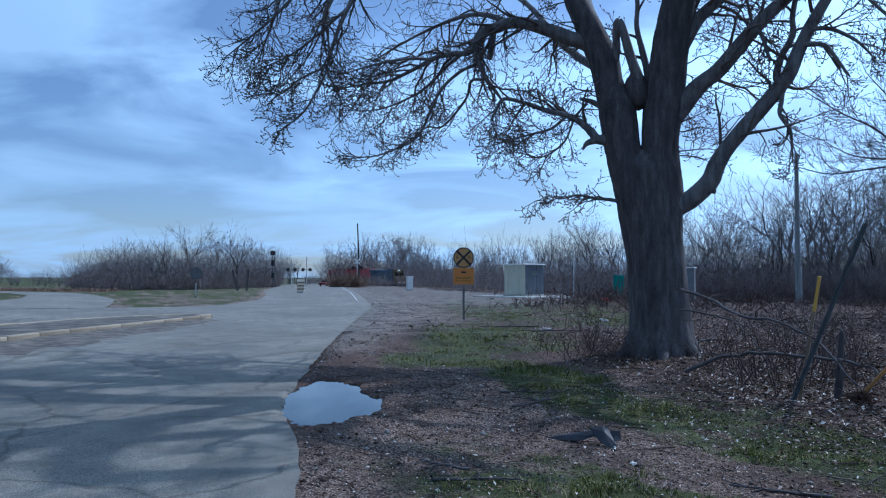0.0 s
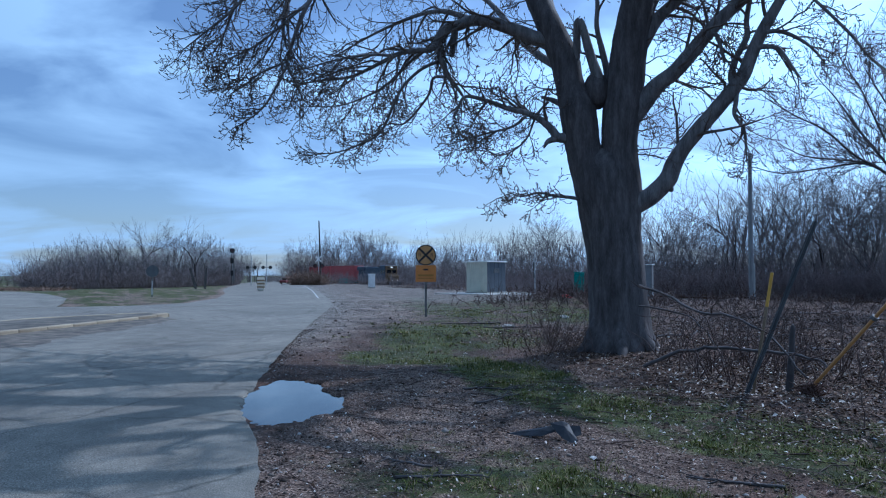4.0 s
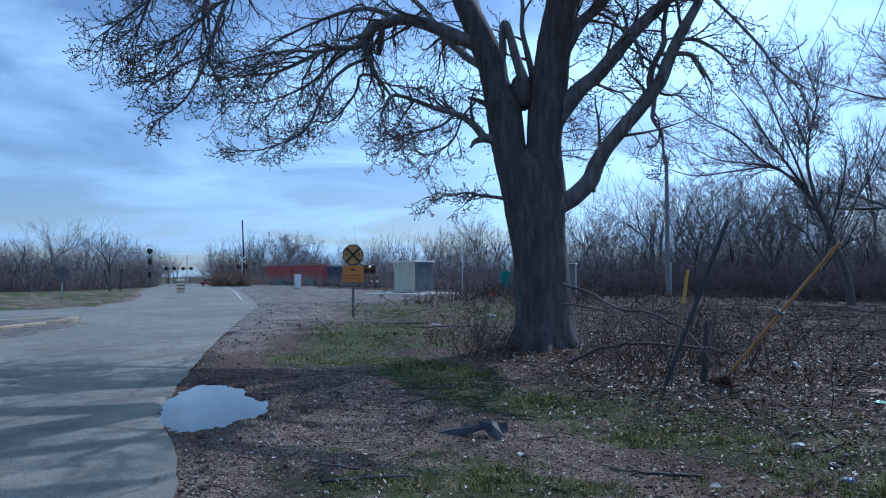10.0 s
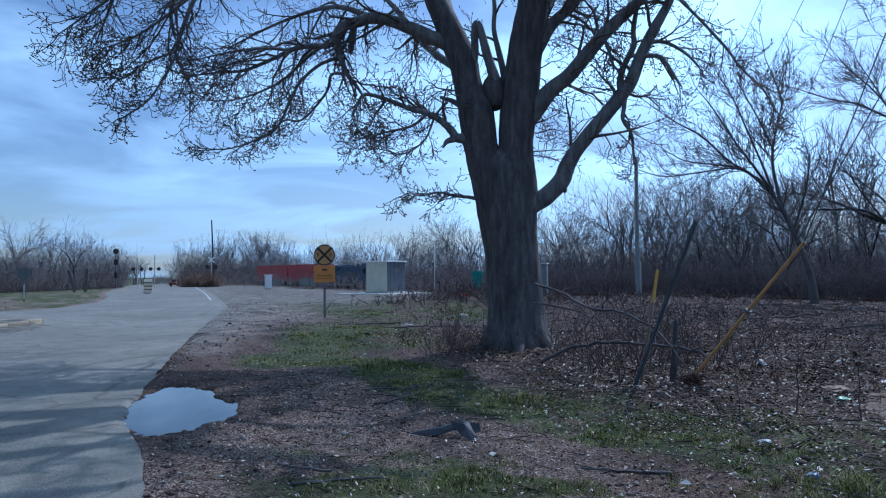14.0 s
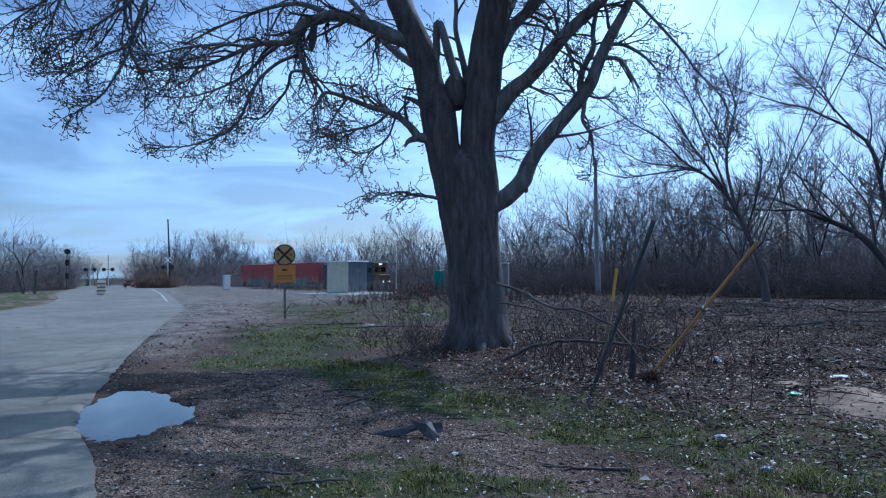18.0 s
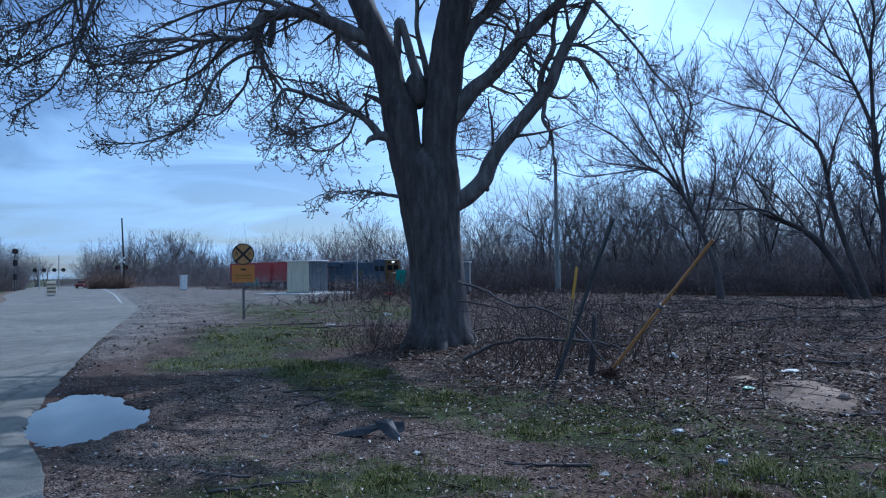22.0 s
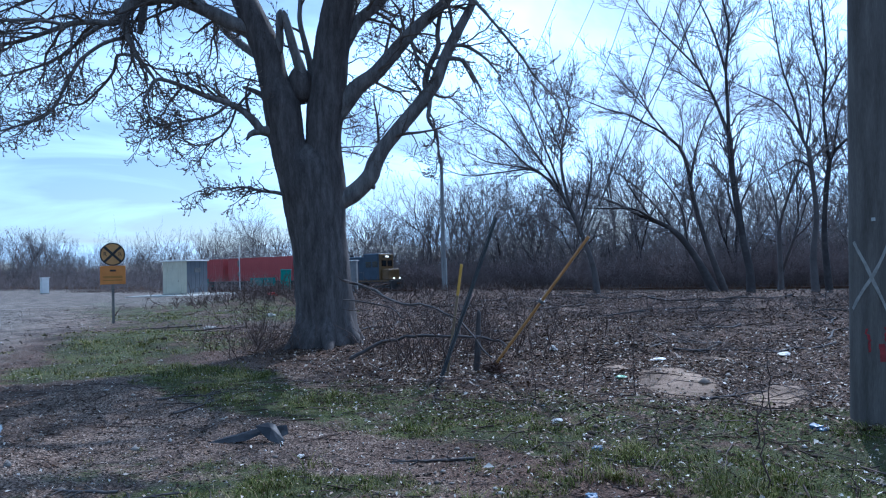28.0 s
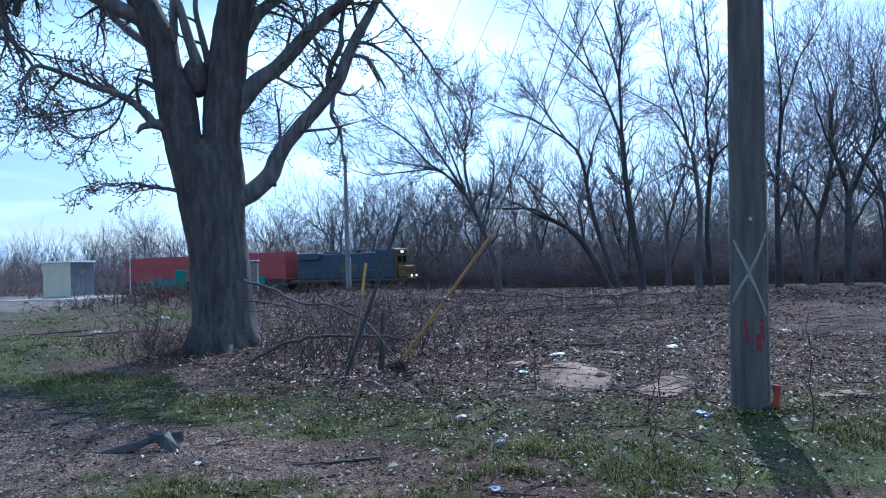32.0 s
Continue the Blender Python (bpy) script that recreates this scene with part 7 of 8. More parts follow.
pebbles("gravel", "coarse broken stone and rubble in the clearing", "rubble", 14000, disc_area(10, 14, 7, 12), 0.017, M_PEB, 102, lambda x, y: 0.7 * (x > 4.5) * (y > 4.0))
pebbles("gravel", "loose stones beside the road", "gravel", 7000, disc_area(0, 30, 6, 16), 0.02, M_PEB, 103, lambda x, y: (x - road_x(y) > 0.1) * 0.8)


def leaves(name, label, n, area, size, material, seed, keep):
    """Curled fallen leaves: two halves bent along the rib."""
    g = np.random.default_rng(seed)
    x, y = area(g, n)
    ok = g.random(len(x)) < keep(x, y) * mud_clear(x, y)
    x, y = x[ok], y[ok]
    n = len(x)
    z = terrain(x, y) + g.uniform(0.004, 0.03, n)
    s = size * g.uniform(0.5, 1.3, n)
    a = g.uniform(0, 6.28, n)
    u = np.stack([np.cos(a), np.sin(a), g.normal(0, 0.35, n)], 1)
    w = np.stack([-np.sin(a), np.cos(a), g.normal(0, 0.35, n)], 1)
    up = np.array([0, 0, 1.0])
    p = np.stack([x, y, z], 1)
    S = s[:, None]
    c = g.uniform(0.1, 0.5, n)[:, None]
    v = np.stack([p - u * S, p + w * S * 0.55 + up * S * c, p + u * S, p - w * S * 0.55 + up * S * c], 1).reshape(-1, 3)
    v[:, 2] = np.maximum(v[:, 2], np.repeat(z, 4) - 0.01)
    b = np.arange(n)[:, None] * 4
    f = np.concatenate([b + np.array([[0, 2, 1]]), b + np.array([[0, 3, 2]])], 1).reshape(-1, 3)
    me = bpy.data.meshes.new(name)
    me.vertices.add(len(v))
    me.vertices.foreach_set("co", v.ravel().astype(np.float32))
    me.loops.add(f.size)
    me.loops.foreach_set("vertex_index", f.ravel().astype(np.int32))
    me.polygons.add(len(f))
    me.polygons.foreach_set("loop_start", np.arange(0, f.size, 3, dtype=np.int32))
    me.update(calc_edges=True)
    me.materials.append(material)
    return tagged(new(name, me), label, "leaves", kind="stuff")


leaves("fallen_leaves", "brown fallen leaves littering the clearing", 60000, disc_area(8.5, 11.5, 6.5, 8.5), 0.032, M_LEAF, 111,
       lambda x, y: sstep(0.0, 1.6, x - 3.6 + 0.25 * (y - 9)) * sstep(5.4, 7.4, y * 0.75 + x * 0.45) * (0.25 + 0.75 * bumps(x, y, 0.8, 113)))
leaves("fallen_leaves", "scattered dry leaves on the verge", 16000, disc_area(4.2, 7, 5.2, 4.5), 0.022, M_LEAF, 112, lambda x, y: 0.5 * (x - road_x(y) > 0.2) * (in_puddle(x, y) > 1.15))
leaves("fallen_leaves", "dead leaves and grit swept against the kerb", 5000, lambda g, n: (lambda y: (np.interp(y, [8, 17, 23, 28], [-11.8, -11.3, -10.4, -9.6]) + np.abs(g.normal(0, 1.0, n)), y))(g.uniform(8, 28, n)), 0.04, M_LEAF, 115, lambda x, y: 0.8 + 0 * x)
leaves("fallen_leaves", "dead leaves blown over the traffic island", 5000, lambda g, n: (lambda y: (np.interp(y, [4, 18, 26], [-15, -13.4, -12]) + g.uniform(-1.6, 1.6, n), y))(g.uniform(4, 28, n)), 0.05, M_LEAF, 116, lambda x, y: 0.7 * bumps(x, y, 0.6, 117))
pebbles("grit", "crumbled asphalt and grit along the road edge", "grit", 9000, lambda g, n: (lambda y: (road_x(y) + g.normal(-0.05, 0.22, n), y))(g.uniform(3, 22, n)), 0.010, M_PEB, 104, lambda x, y: (in_puddle(x, y) > 1.5) * 0.8)
M_ROT = island_mat("rotting_leaf_tones", [(0, (0.014, 0.009, 0.007)), (0.6, (0.05, 0.032, 0.022)), (1.0, (0.15, 0.095, 0.065))])
M_CHIP = island_mat("chip_tones", [(0, (0.03, 0.022, 0.017)), (0.5, (0.12, 0.09, 0.07)), (0.72, (0.34, 0.285, 0.235)), (0.9, (0.55, 0.50, 0.44)), (1.0, (0.74, 0.70, 0.64))])
leaves("wood_chips", "pale flecks of dry leaf, chip and grit on the earth", 30000, disc_area(6.0, 9.0, 8.0, 7.5), 0.014, M_CHIP, 118, lambda x, y: (x - road_x(y) > 0.3) * (in_puddle(x, y) > 1.2) * (0.25 + 0.75 * bumps(x, y, 1.2, 119)))
leaves("wood_chips", "pale flecks of dry leaf and rubble in the clearing", 11000, disc_area(14.0, 20.0, 14.0, 14), 0.034, M_CHIP, 120, lambda x, y: (x > 4) * (0.08 + 0.9 * bumps(x, y, 0.7, 121) ** 2))
leaves("fallen_leaves", "pale bleached leaves and litter among the brambles", 5000, disc_area(6.3, 9.3, 3.0, 3.6), 0.032, M_CHIP, 122, lambda x, y: sstep(0.3, 1.4, x - 3.6 + 0.25 * (y - 9)) * (0.05 + 0.95 * bumps(x, y, 1.3, 123) ** 2))
leaves("wood_chips", "pale broken chips and dry leaves heaped in patches", 17000, disc_area(6.4, 7.4, 4.2, 5.0), 0.021, M_CHIP, 124, lambda x, y: sstep(2.6, 4.0, x + 0.12 * (y - 6)) * sstep(0.42, 0.75, bumps(x, y, 1.1, 125) * 0.6 + bumps(x, y, 3.0, 126) * 0.4))
leaves("wood_chips", "large pale chips and bark pieces in the grass", 700, disc_area(6.6, 6.4, 4.0, 4.4), 0.042, M_CHIP, 127, lambda x, y: sstep(2.8, 4.2, x + 0.12 * (y - 6)) * sstep(0.4, 0.7, bumps(x, y, 0.9, 128) * 0.6 + bumps(x, y, 2.6, 129) * 0.4))
leaves("fallen_leaves", "dark rotting leaves matted on the earth", 14000, disc_area(7.5, 9.0, 5.0, 6.5), 0.026, M_ROT, 130, lambda x, y: sstep(3.0, 4.4, x + 0.12 * (y - 6)) * sstep(0.35, 0.7, bumps(x, y, 0.9, 131) * 0.5 + bumps(x, y, 2.2, 132) * 0.5))
leaves("fallen_leaves", "dark matted leaves and bark over the far clearing", 26000, disc_area(20, 22, 14, 13), 0.055, M_ROT, 133, lambda x, y: sstep(0.3, 0.7, bumps(x, y, 0.35, 134) * 0.6 + bumps(x, y, 1.1, 135) * 0.4) * (x > 5))
leaves("wood_chips", "pale chips and leaves over the far clearing", 9000, disc_area(20, 20, 14, 12), 0.045, M_CHIP, 136, lambda x, y: sstep(0.45, 0.75, bumps(x, y, 0.4, 137) * 0.5 + bumps(x, y, 1.4, 138) * 0.5) * (x > 5))
leaves("paper_scraps", "small white scraps of paper and plastic litter", 900, disc_area(8, 9, 6.0, 6.0), 0.026, M_SCRAP, 114, lambda x, y: sstep(3.0, 4.2, x + 0.15 * (y - 6)) * 0.75)


def ground_twigs(name, label, n, area, ln, r, seed, keep):
    g = np.random.default_rng(seed)
    x, y = area(g, n)
    ok = g.random(n) < keep(x, y)
    tb = Tubes()
    for px, py in zip(x[ok], y[ok]):
        a, l = g.uniform(0, 6.28), ln * g.uniform(0.3, 1.3)
        q = [(px, py)]
        for _ in range(3):
            a += g.normal(0, 0.35)
            q.append((q[-1][0] + math.cos(a) * l / 3, q[-1][1] + math.sin(a) * l / 3))
        q = np.array(q)
        z = terrain(q[:, 0], q[:, 1]) + r + g.uniform(0, 0.015, 4)
        tb.add(np.column_stack([q, z]), np.linspace(r, r * 0.4, 4) * g.uniform(0.6, 1.4), 3)
    return tagged(tb.object(name, M_STEM), label, "twigs", kind="stuff")


ground_twigs("ground_twigs", "thin dead twigs scattered on the gravel", 650, disc_area(1.6, 8.0, 3.4, 4.6), 0.4, 0.006, 151, lambda x, y: (x - road_x(y) > 0.2) * (in_puddle(x, y) > 1.2))
ground_twigs("ground_twigs", "dead twigs littering the clearing", 3200, disc_area(11, 13, 9, 9.5), 0.7, 0.008, 152, lambda x, y: 0.9 * (x > 3.8))


def fallen_branches():
    g = np.random.default_rng(121)
    spots = [(-0.1, 6.0, 0.8, 10), (0.25, 6.35, 0.6, 160), (1.0, 9.5, 0.9, 30), (3.2, 5.6, 0.8, 150), (0.9, 10.6, 1.0, 12), (9.5, 14.5, 3.5, 170), (12.5, 20, 4.0, 160), (14, 27, 5.0, 5), (18, 22, 5, 170),
             (11.5, 9.8, 2.2, 165), (12.8, 8.2, 2.4, 172), (22, 30, 6, 10), (16.5, 17.0, 4.0, 150), (20, 17, 4.5, 155), (24, 24, 6, 168), (27, 19, 6, 175), (13, 32, 4, 190), (17, 29, 5, 15), (22, 13, 4, 160), (19, 11.5, 3.5, 175), (25, 27.5, 5, 150), (15.5, 12.5, 2.5, 185), (10.5, 17.5, 2.5, 200), (7.2, 19, 2.5, 20), (3.4, 24, 2.2, 200), (2.6, 22.5, 2.0, 10),
             (8.87, 10.53, 1.0, -50), (9.73, 9.38, 1.93, -17), (13.18, 8.61, 1.9, 17), (11.53, 5.74, 0.8, -91), (6.74, 6.12, 1.16, 5), (5.45, 3.37, 0.4, -86), (4.07, 5.09, 0.5, -58), (17.2, 16.67, 3.45, -49), (21.95, 22.43, 6.9, -116)]
    for x, y, ln, a in spots:
        ln = ln if ln < 2.3 else 1.2 + ln * 0.4
        t = thing("fallen_branch", "dead bare branch lying on the ground", "branch", pose(x, y, tz(x, y), 0, 0, a), "fallen branches")
        tb = Tubes()
        global rng
        rng = np.random.default_rng(int(x * 100 + y * 10) % 9999)
        r = 0.008 + 0.011 * ln
        pts = [np.array([0, 0, r])]
        d = np.array([1.0, 0, 0])
        for i in range(6):
            d = d + np.array([0, g.normal(0, 0.22), 0])
            d /= np.linalg.norm(d)
            q = pts[-1] + d * ln / 6
            wq = Matrix.Rotation(radians(a), 3, "Z") @ Vector(q)
            q[2] = tz(x + wq.x, y + wq.y) - tz(x, y) + r * 0.8
            pts.append(q)
        tb.add(pts, np.linspace(r, r * 0.35, 7), 6)
        tb.object("stem", M_WOOD, t)
        tw = Tubes()
        for i in range(1, 6):
            grow(tw, pts[i], (0.7, g.choice([-1, 1]) * 0.8, 0.18), ln * 0.25, r * 0.5, 0, 1, 0.12, 3, 0.004, False, (3,), 0.2)
        tagged(tw.object("side_growth", M_WOOD, t), kind="stuff")


fallen_branches()


def thicket(name, label, n, area, h, r, seed, lean=0.5, subs=4):
    g = np.random.default_rng(seed)
    tb = Tubes()
    for _ in range(n):
        x, y = area(g)
        z = tz(x, y) - 0.03
        hh = h * g.uniform(0.4, 1.2)
        d = np.array([g.normal(0, lean), g.normal(0, lean), 1.0])
        pts = [np.array([x, y, z])]
        for i in range(5):
            d = d + g.normal(0, 0.18, 3)
            d /= np.linalg.norm(d)
            pts.append(pts[-1] + d * hh / 5)
        tb.add(pts, np.linspace(r, r * 0.35, 6), 4)
        for _k in range(subs):
            i = g.integers(1, 5)
            e = d * 0.6 + g.normal(0, 0.6, 3)
            e /= np.linalg.norm(e)
            l = hh * g.uniform(0.15, 0.4)
            tb.add([pts[i], pts[i] + e * l * 0.5, pts[i] + e * l + np.array([0, 0, 0.1 * l])], [r * 0.6, r * 0.45, r * 0.25], 3)
    return tagged(tb.object(name, M_STEM), label, "brush", kind="stuff")


thicket("bramble_thicket", "bare bramble thicket between the tree and the stakes", 150, lambda g: (g.uniform(4.9, 8.2), g.uniform(10.2, 14.0)), 1.2, 0.012, 131, 0.34, 3)
thicket("bramble_thicket", "bare thorny stems at the foot of the tree", 70, lambda g: (g.normal(3.4, 0.5), g.normal(15.4, 0.8)), 1.0, 0.009, 132)
thicket("brush_heap", "heap of dead brush and earth before the railway", 520, lambda g: (g.normal(10.3, 2.6), g.normal(38, 2.0)), 1.15, 0.022, 133, 0.9, 4)
thicket("brush_heap", "low scrub and cut branches in the clearing", 420, lambda g: (g.normal(19, 5.0), g.normal(34, 3.0)), 0.9, 0.02, 134, 1.0, 3)
thicket("brush_heap", "scattered dead brush and branches in the clearing", 1100, lambda g: (g.uniform(9, 30), g.uniform(12, 34)), 0.7, 0.014, 136, 1.6, 3)
for cx_, cy_, n_ in ((10.8, 9.2, 150), (12.5, 12.0, 170), (16.0, 15.0, 170), (9.0, 13.0, 110), (20.0, 20.0, 200), (13.5, 7.4, 120)):
    thicket("brush_heap", "low dark heap of rotting twigs in the clearing", n_, lambda g: (g.normal(cx_, 0.9), g.normal(cy_, 0.5)), 0.3, 0.008, int(cx_ * 10), 2.2, 3)
# scrub added in front of the train, also veiling it in place of haze
brush("undergrowth", "thin bare scrub before the track near the crossing", lambda g: on_track(-195 + 130 * g.random(), -4.2 - 6 * g.random()), 2.3, 1000, 0.022, M_BRUSH, 59, 0.6, 5)
thicket("scrub", "low scrub along the railway bank", 1300, lambda g: (lambda s, o: (float(TN[0] * (TRACK_D + o) + TD[0] * s), float(TN[1] * (TRACK_D + o) + TD[1] * s)))(-100 + 125 * g.uniform(0, 1) ** 1.7, g.uniform(-16, -5.5)), 0.5, 0.018, 135, 0.9, 4)


def dead_bough(nodes, r):
    t = thing("dead_bough", "long dead bough leaning low across the thicket", "branch", (0, 0, 0), "dead boughs")
    L = smooth_line(nodes, 4)
    L = L + rng.normal(0, 0.012, L.shape)
    tb = Tubes()
    tb.add(L, np.linspace(r, r * 0.45, len(L)), 8)
    tb.object("stem", M_WOOD, t)
    tw = Tubes()
    for i in range(2, len(L) - 1, 2):
        grow(tw, L[i], (rng.normal(0, 1), rng.normal(0, 1), 0.5), 0.5, r * 0.4, 0, 1, 0.1, 3, 0.004, False, (4,), 0.25)
    tagged(tw.object("side_growth", M_STEM, t), kind="stuff")


dead_bough([(4.87, 13.86, 1.53), (5.01, 12.74, 1.37), (5.07, 11.63, 1.13), (5.19, 10.47, 1.07), (5.28, 9.64, 0.87), (5.5, 9.0, 0.3)], 0.03)
dead_bough([(4.27, 11.95, 0.12), (4.72, 11.45, 0.41), (5.06, 10.87, 0.54), (5.55, 10.06, 0.57), (5.85, 9.53, 0.56), (6.05, 9.29, 0.4)], 0.035)
dead_bough([(4.89, 13.9, 1.1), (5.16, 12.46, 1.03), (5.36, 11.83, 0.74), (5.39, 11.27, 0.3)], 0.018)


def weed_stalk(x, y, h, lean):
    t = thing("weed_stalk", "tall dead weed stalk with a few bare side shoots", "weed", pose(x, y, tz(x, y), 0, lean, random.uniform(0, 360)), "weed stalks")
    tb = Tubes()
    pts = [(0.02 * math.sin(i * 1.7), 0.02 * math.cos(i * 2.1), h * i / 7 - 0.02) for i in range(8)]
    tb.add(pts, np.linspace(0.009, 0.003, 8), 4)
    tb.object("stalk", M_STEM, t)
    sh = Tubes()
    for i in range(10):
        z = h * random.uniform(0.25, 0.95)
        a = random.uniform(0, 6.28)
        l = h * random.uniform(0.05, 0.16)
        sh.add([(0, 0, z), (l * 0.6 * math.cos(a), l * 0.6 * math.sin(a), z + l * 0.5), (l * math.cos(a), l * math.sin(a), z + l * 1.1)], [0.004, 0.003, 0.002], 3)
    tagged(sh.object("side_growth", M_STEM, t), kind="stuff")


for row in [(5.87, 7.29, 1.19, -5.4), (6.32, 6.82, 0.96, 0.6), (5.47, 4.37, 0.72, 7.7), (4.66, 3.65, 0.66, -4.3), (6.98, 5.34, 0.98, -2.6), (6.76, 3.43, 1.21, 1.7), (4.29, 2.73, 0.51, -1.8), (5.2, 7.43, 0.72, 8.7), (4.84, 4.97, 0.39, -9.0)]:
    weed_stalk(*row)


# ---- loose rubbish ----
def torn_panel():
    M_PL = mat("torn_black_plastic", (0.016, 0.02, 0.03), (0.04, 0.048, 0.064), scale=8, fine=60, rough=0.5, bump=0.2)
    x, y = 1.70, 7.45
    t = thing("torn_bumper", "torn piece of dark blue-black plastic car bumper lying on gravel", "debris", pose(x, y, tz(x, y) + 0.01, 0, 0, -17))

    def plate(name, rim, mid, thick, label=""):
        """A bent torn sheet: a rim of points round a raised middle."""
        bm = bmesh.new()
        n = len(rim)
        inner = [Vector(q) * 0.55 + Vector(mid) * 0.45 for q in rim]
        o_ = [bm.verts.new(q) for q in rim]
        i_ = [bm.verts.new(q) for q in inner]
        c = bm.verts.new(mid)
        for k in range(n):
            j = (k + 1) % n
            bm.faces.new((o_[k], o_[j], i_[j], i_[k]))
            bm.faces.new((i_[k], i_[j], c))
        bmesh.ops.solidify(bm, geom=bm.faces[:], thickness=thick)
        bmesh.ops.recalc_face_normals(bm, faces=bm.faces[:])
        return part(name, bm, M_PL, t, label)
    plate("long_strip", [(-0.60, 0.04, 0.015), (-0.42, 0.10, 0.05), (-0.2, 0.13, 0.09), (-0.06, 0.12, 0.12), (-0.05, 0.02, 0.07), (-0.2, -0.01, 0.02), (-0.42, 0.0, 0.01)], (-0.25, 0.06, 0.075), 0.008)
    plate("bent_corner", [(-0.11, 0.09, 0.15), (0.02, 0.13, 0.17), (0.10, 0.10, 0.15), (0.15, -0.02, 0.09), (0.21, -0.13, 0.02), (0.15, -0.17, 0.0), (0.05, -0.12, 0.03), (-0.03, -0.02, 0.08)], (0.06, 0.01, 0.135), 0.008)
    plate("torn_flap", [(0.10, 0.14, 0.12), (0.22, 0.12, 0.13), (0.24, 0.05, 0.05), (0.15, 0.0, 0.02)], (0.17, 0.08, 0.09), 0.008)
    w = Tubes()
    w.add([(0.18, -0.16, 0.02), (0.19, -0.22, 0.015), (0.17, -0.27, 0.01), (0.175, -0.31, 0.008)], [0.008, 0.007, 0.006, 0.004], 6)
    w.object("torn_clip", M_WHITE, t, "whitish torn plastic clip")


def rag(x, y, s, name, label, seed, material, flat_=0.5):
    """A crumpled bag or rag."""
    bm = bmesh.new()
    bmesh.ops.create_icosphere(bm, subdivisions=3, radius=s)
    g = np.random.default_rng(seed)
    o = g.uniform(0, 50, 3)
    for v in bm.verts:
        k = 0.65 + 0.8 * noise.noise(v.co * (2.2 / s) * 0.6 + Vector(o)) + 0.35 * noise.noise(v.co * (6 / s) * 0.6 + Vector(o))
        v.co *= max(0.3, k + 0.25)
        v.co.z = max(v.co.z * flat_, -0.02)
    ob = part(name, bm, material, None)
    ob.matrix_basis = pose(x, y, tz(x, y) + 0.01, 0, 0, g.uniform(0, 360))
    return tagged(ob, label, "litter", "litter")


M_BAG = mat("white_film", (0.34, 0.33, 0.31), (0.58, 0.56, 0.53), scale=9, rough=0.45, bump=0.3)
M_BLUE = mat("blue_film", (0.02, 0.06, 0.14), (0.10, 0.18, 0.27), scale=9, rough=0.4, bump=0.2)
M_GREENF = mat("green_film", (0.03, 0.22, 0.10), (0.06, 0.34, 0.17), scale=9, rough=0.4, bump=0.2)
torn_panel()
rag(4.69, 6.33, 0.062, "plastic_bag", "crumpled white plastic bag in the grass", 985, M_BAG, 0.5)
rag(8.05, 10.83, 0.09, "plastic_bag", "white plastic bag lying among leaves", 980, M_BAG, 0.9)
rag(11.01, 8.03, 0.123, "paper_scrap", "torn white paper among rubble", 1190, M_BAG, 0.4)
rag(6.67, 4.56, 0.088, "blue_packet", "crushed blue packet in the grass", 1243, M_BLUE, 0.35)
rag(4.33, 5.22, 0.049, "blue_packet", "crushed bluish bottle on the ground", 887, M_BLUE, 0.5)
rag(7.07, 7.89, 0.077, "green_wrapper", "torn green wrapper beside the mud", 925, M_GREENF, 0.3)
rag(4.98, 9.72, 0.086, "plastic_bag", "dirty white rag among dead leaves", 610, M_BAG, 0.4)
rag(3.45, 4.27, 0.05, "blue_packet", "flattened pale blue bottle", 875, M_BLUE, 0.35)
rag(1.87, 6.67, 0.038, "paper_scrap", "small white paper scrap on gravel", 350, M_BAG, 0.3)
rag(14.89, 7.82, 0.132, "paper_scrap", "white torn paper by the branches", 1395, M_BAG, 0.4)
rag(8.81, 8.88, 0.151, "green_wrapper", "pale broken glass and wrappers", 985, M_BAG, 0.25)
rag(-11.17, 18.88, 0.132, "plastic_bag", "white bag by the kerb", 75, M_BAG, 0.5)
rag(-9.99, 24.57, 0.112, "plastic_bag", "dark and white scrap by the kerb", 297, M_BAG, 0.5)
rag(9.05, 37.4, 0.3, "red_wrapper", "torn red plastic on the brush heap", 411, M_REDP, 0.5)
rag(6.24, 26.4, 0.164, "stone", "pale lump of broken concrete", 478, M_CONC, 0.8)
rag(3.48, 23.12, 0.212, "stone", "flat pale slab of broken concrete", 735, M_CONC, 0.3)


# ---- the train ----
# distance haze put into the train's paints: washed red, dulled navy and yellow
M_NAVY = mat("dull_navy", (0.022, 0.04, 0.066), (0.042, 0.066, 0.10), scale=1.2, fine=9, rough=0.5, bump=0.05)
M_CABY = mat("dull_yellow", (0.085, 0.048, 0.018), (0.14, 0.08, 0.026), scale=1.2, fine=9, rough=0.5, bump=0.05)
M_LOGO = mat("faded_letters", (0.06, 0.055, 0.045), (0.10, 0.09, 0.06), scale=1.2, fine=9, rough=0.5, bump=0.05)
M_RED = mat("container_red", (0.30, 0.045, 0.048), (0.40, 0.075, 0.07), scale=0.8, fine=7, rough=0.55, bump=0.05)
M_TEAL = mat("wagon_teal", (0.015, 0.17, 0.15), (0.03, 0.25, 0.22), scale=1.0, fine=7, rough=0.55, bump=0.05)
M_UNDER = mat("underframe", (0.02, 0.02, 0.022), (0.05, 0.047, 0.045), scale=2, fine=12, rough=0.7, bump=0.1)
M_GLASS = flat("dark_cab_glass", (0.01, 0.013, 0.016), 0.08)
M_HEAD = flat("lit_headlamp", (1.0, 0.93, 0.75), 0.3, 0, 1.6)


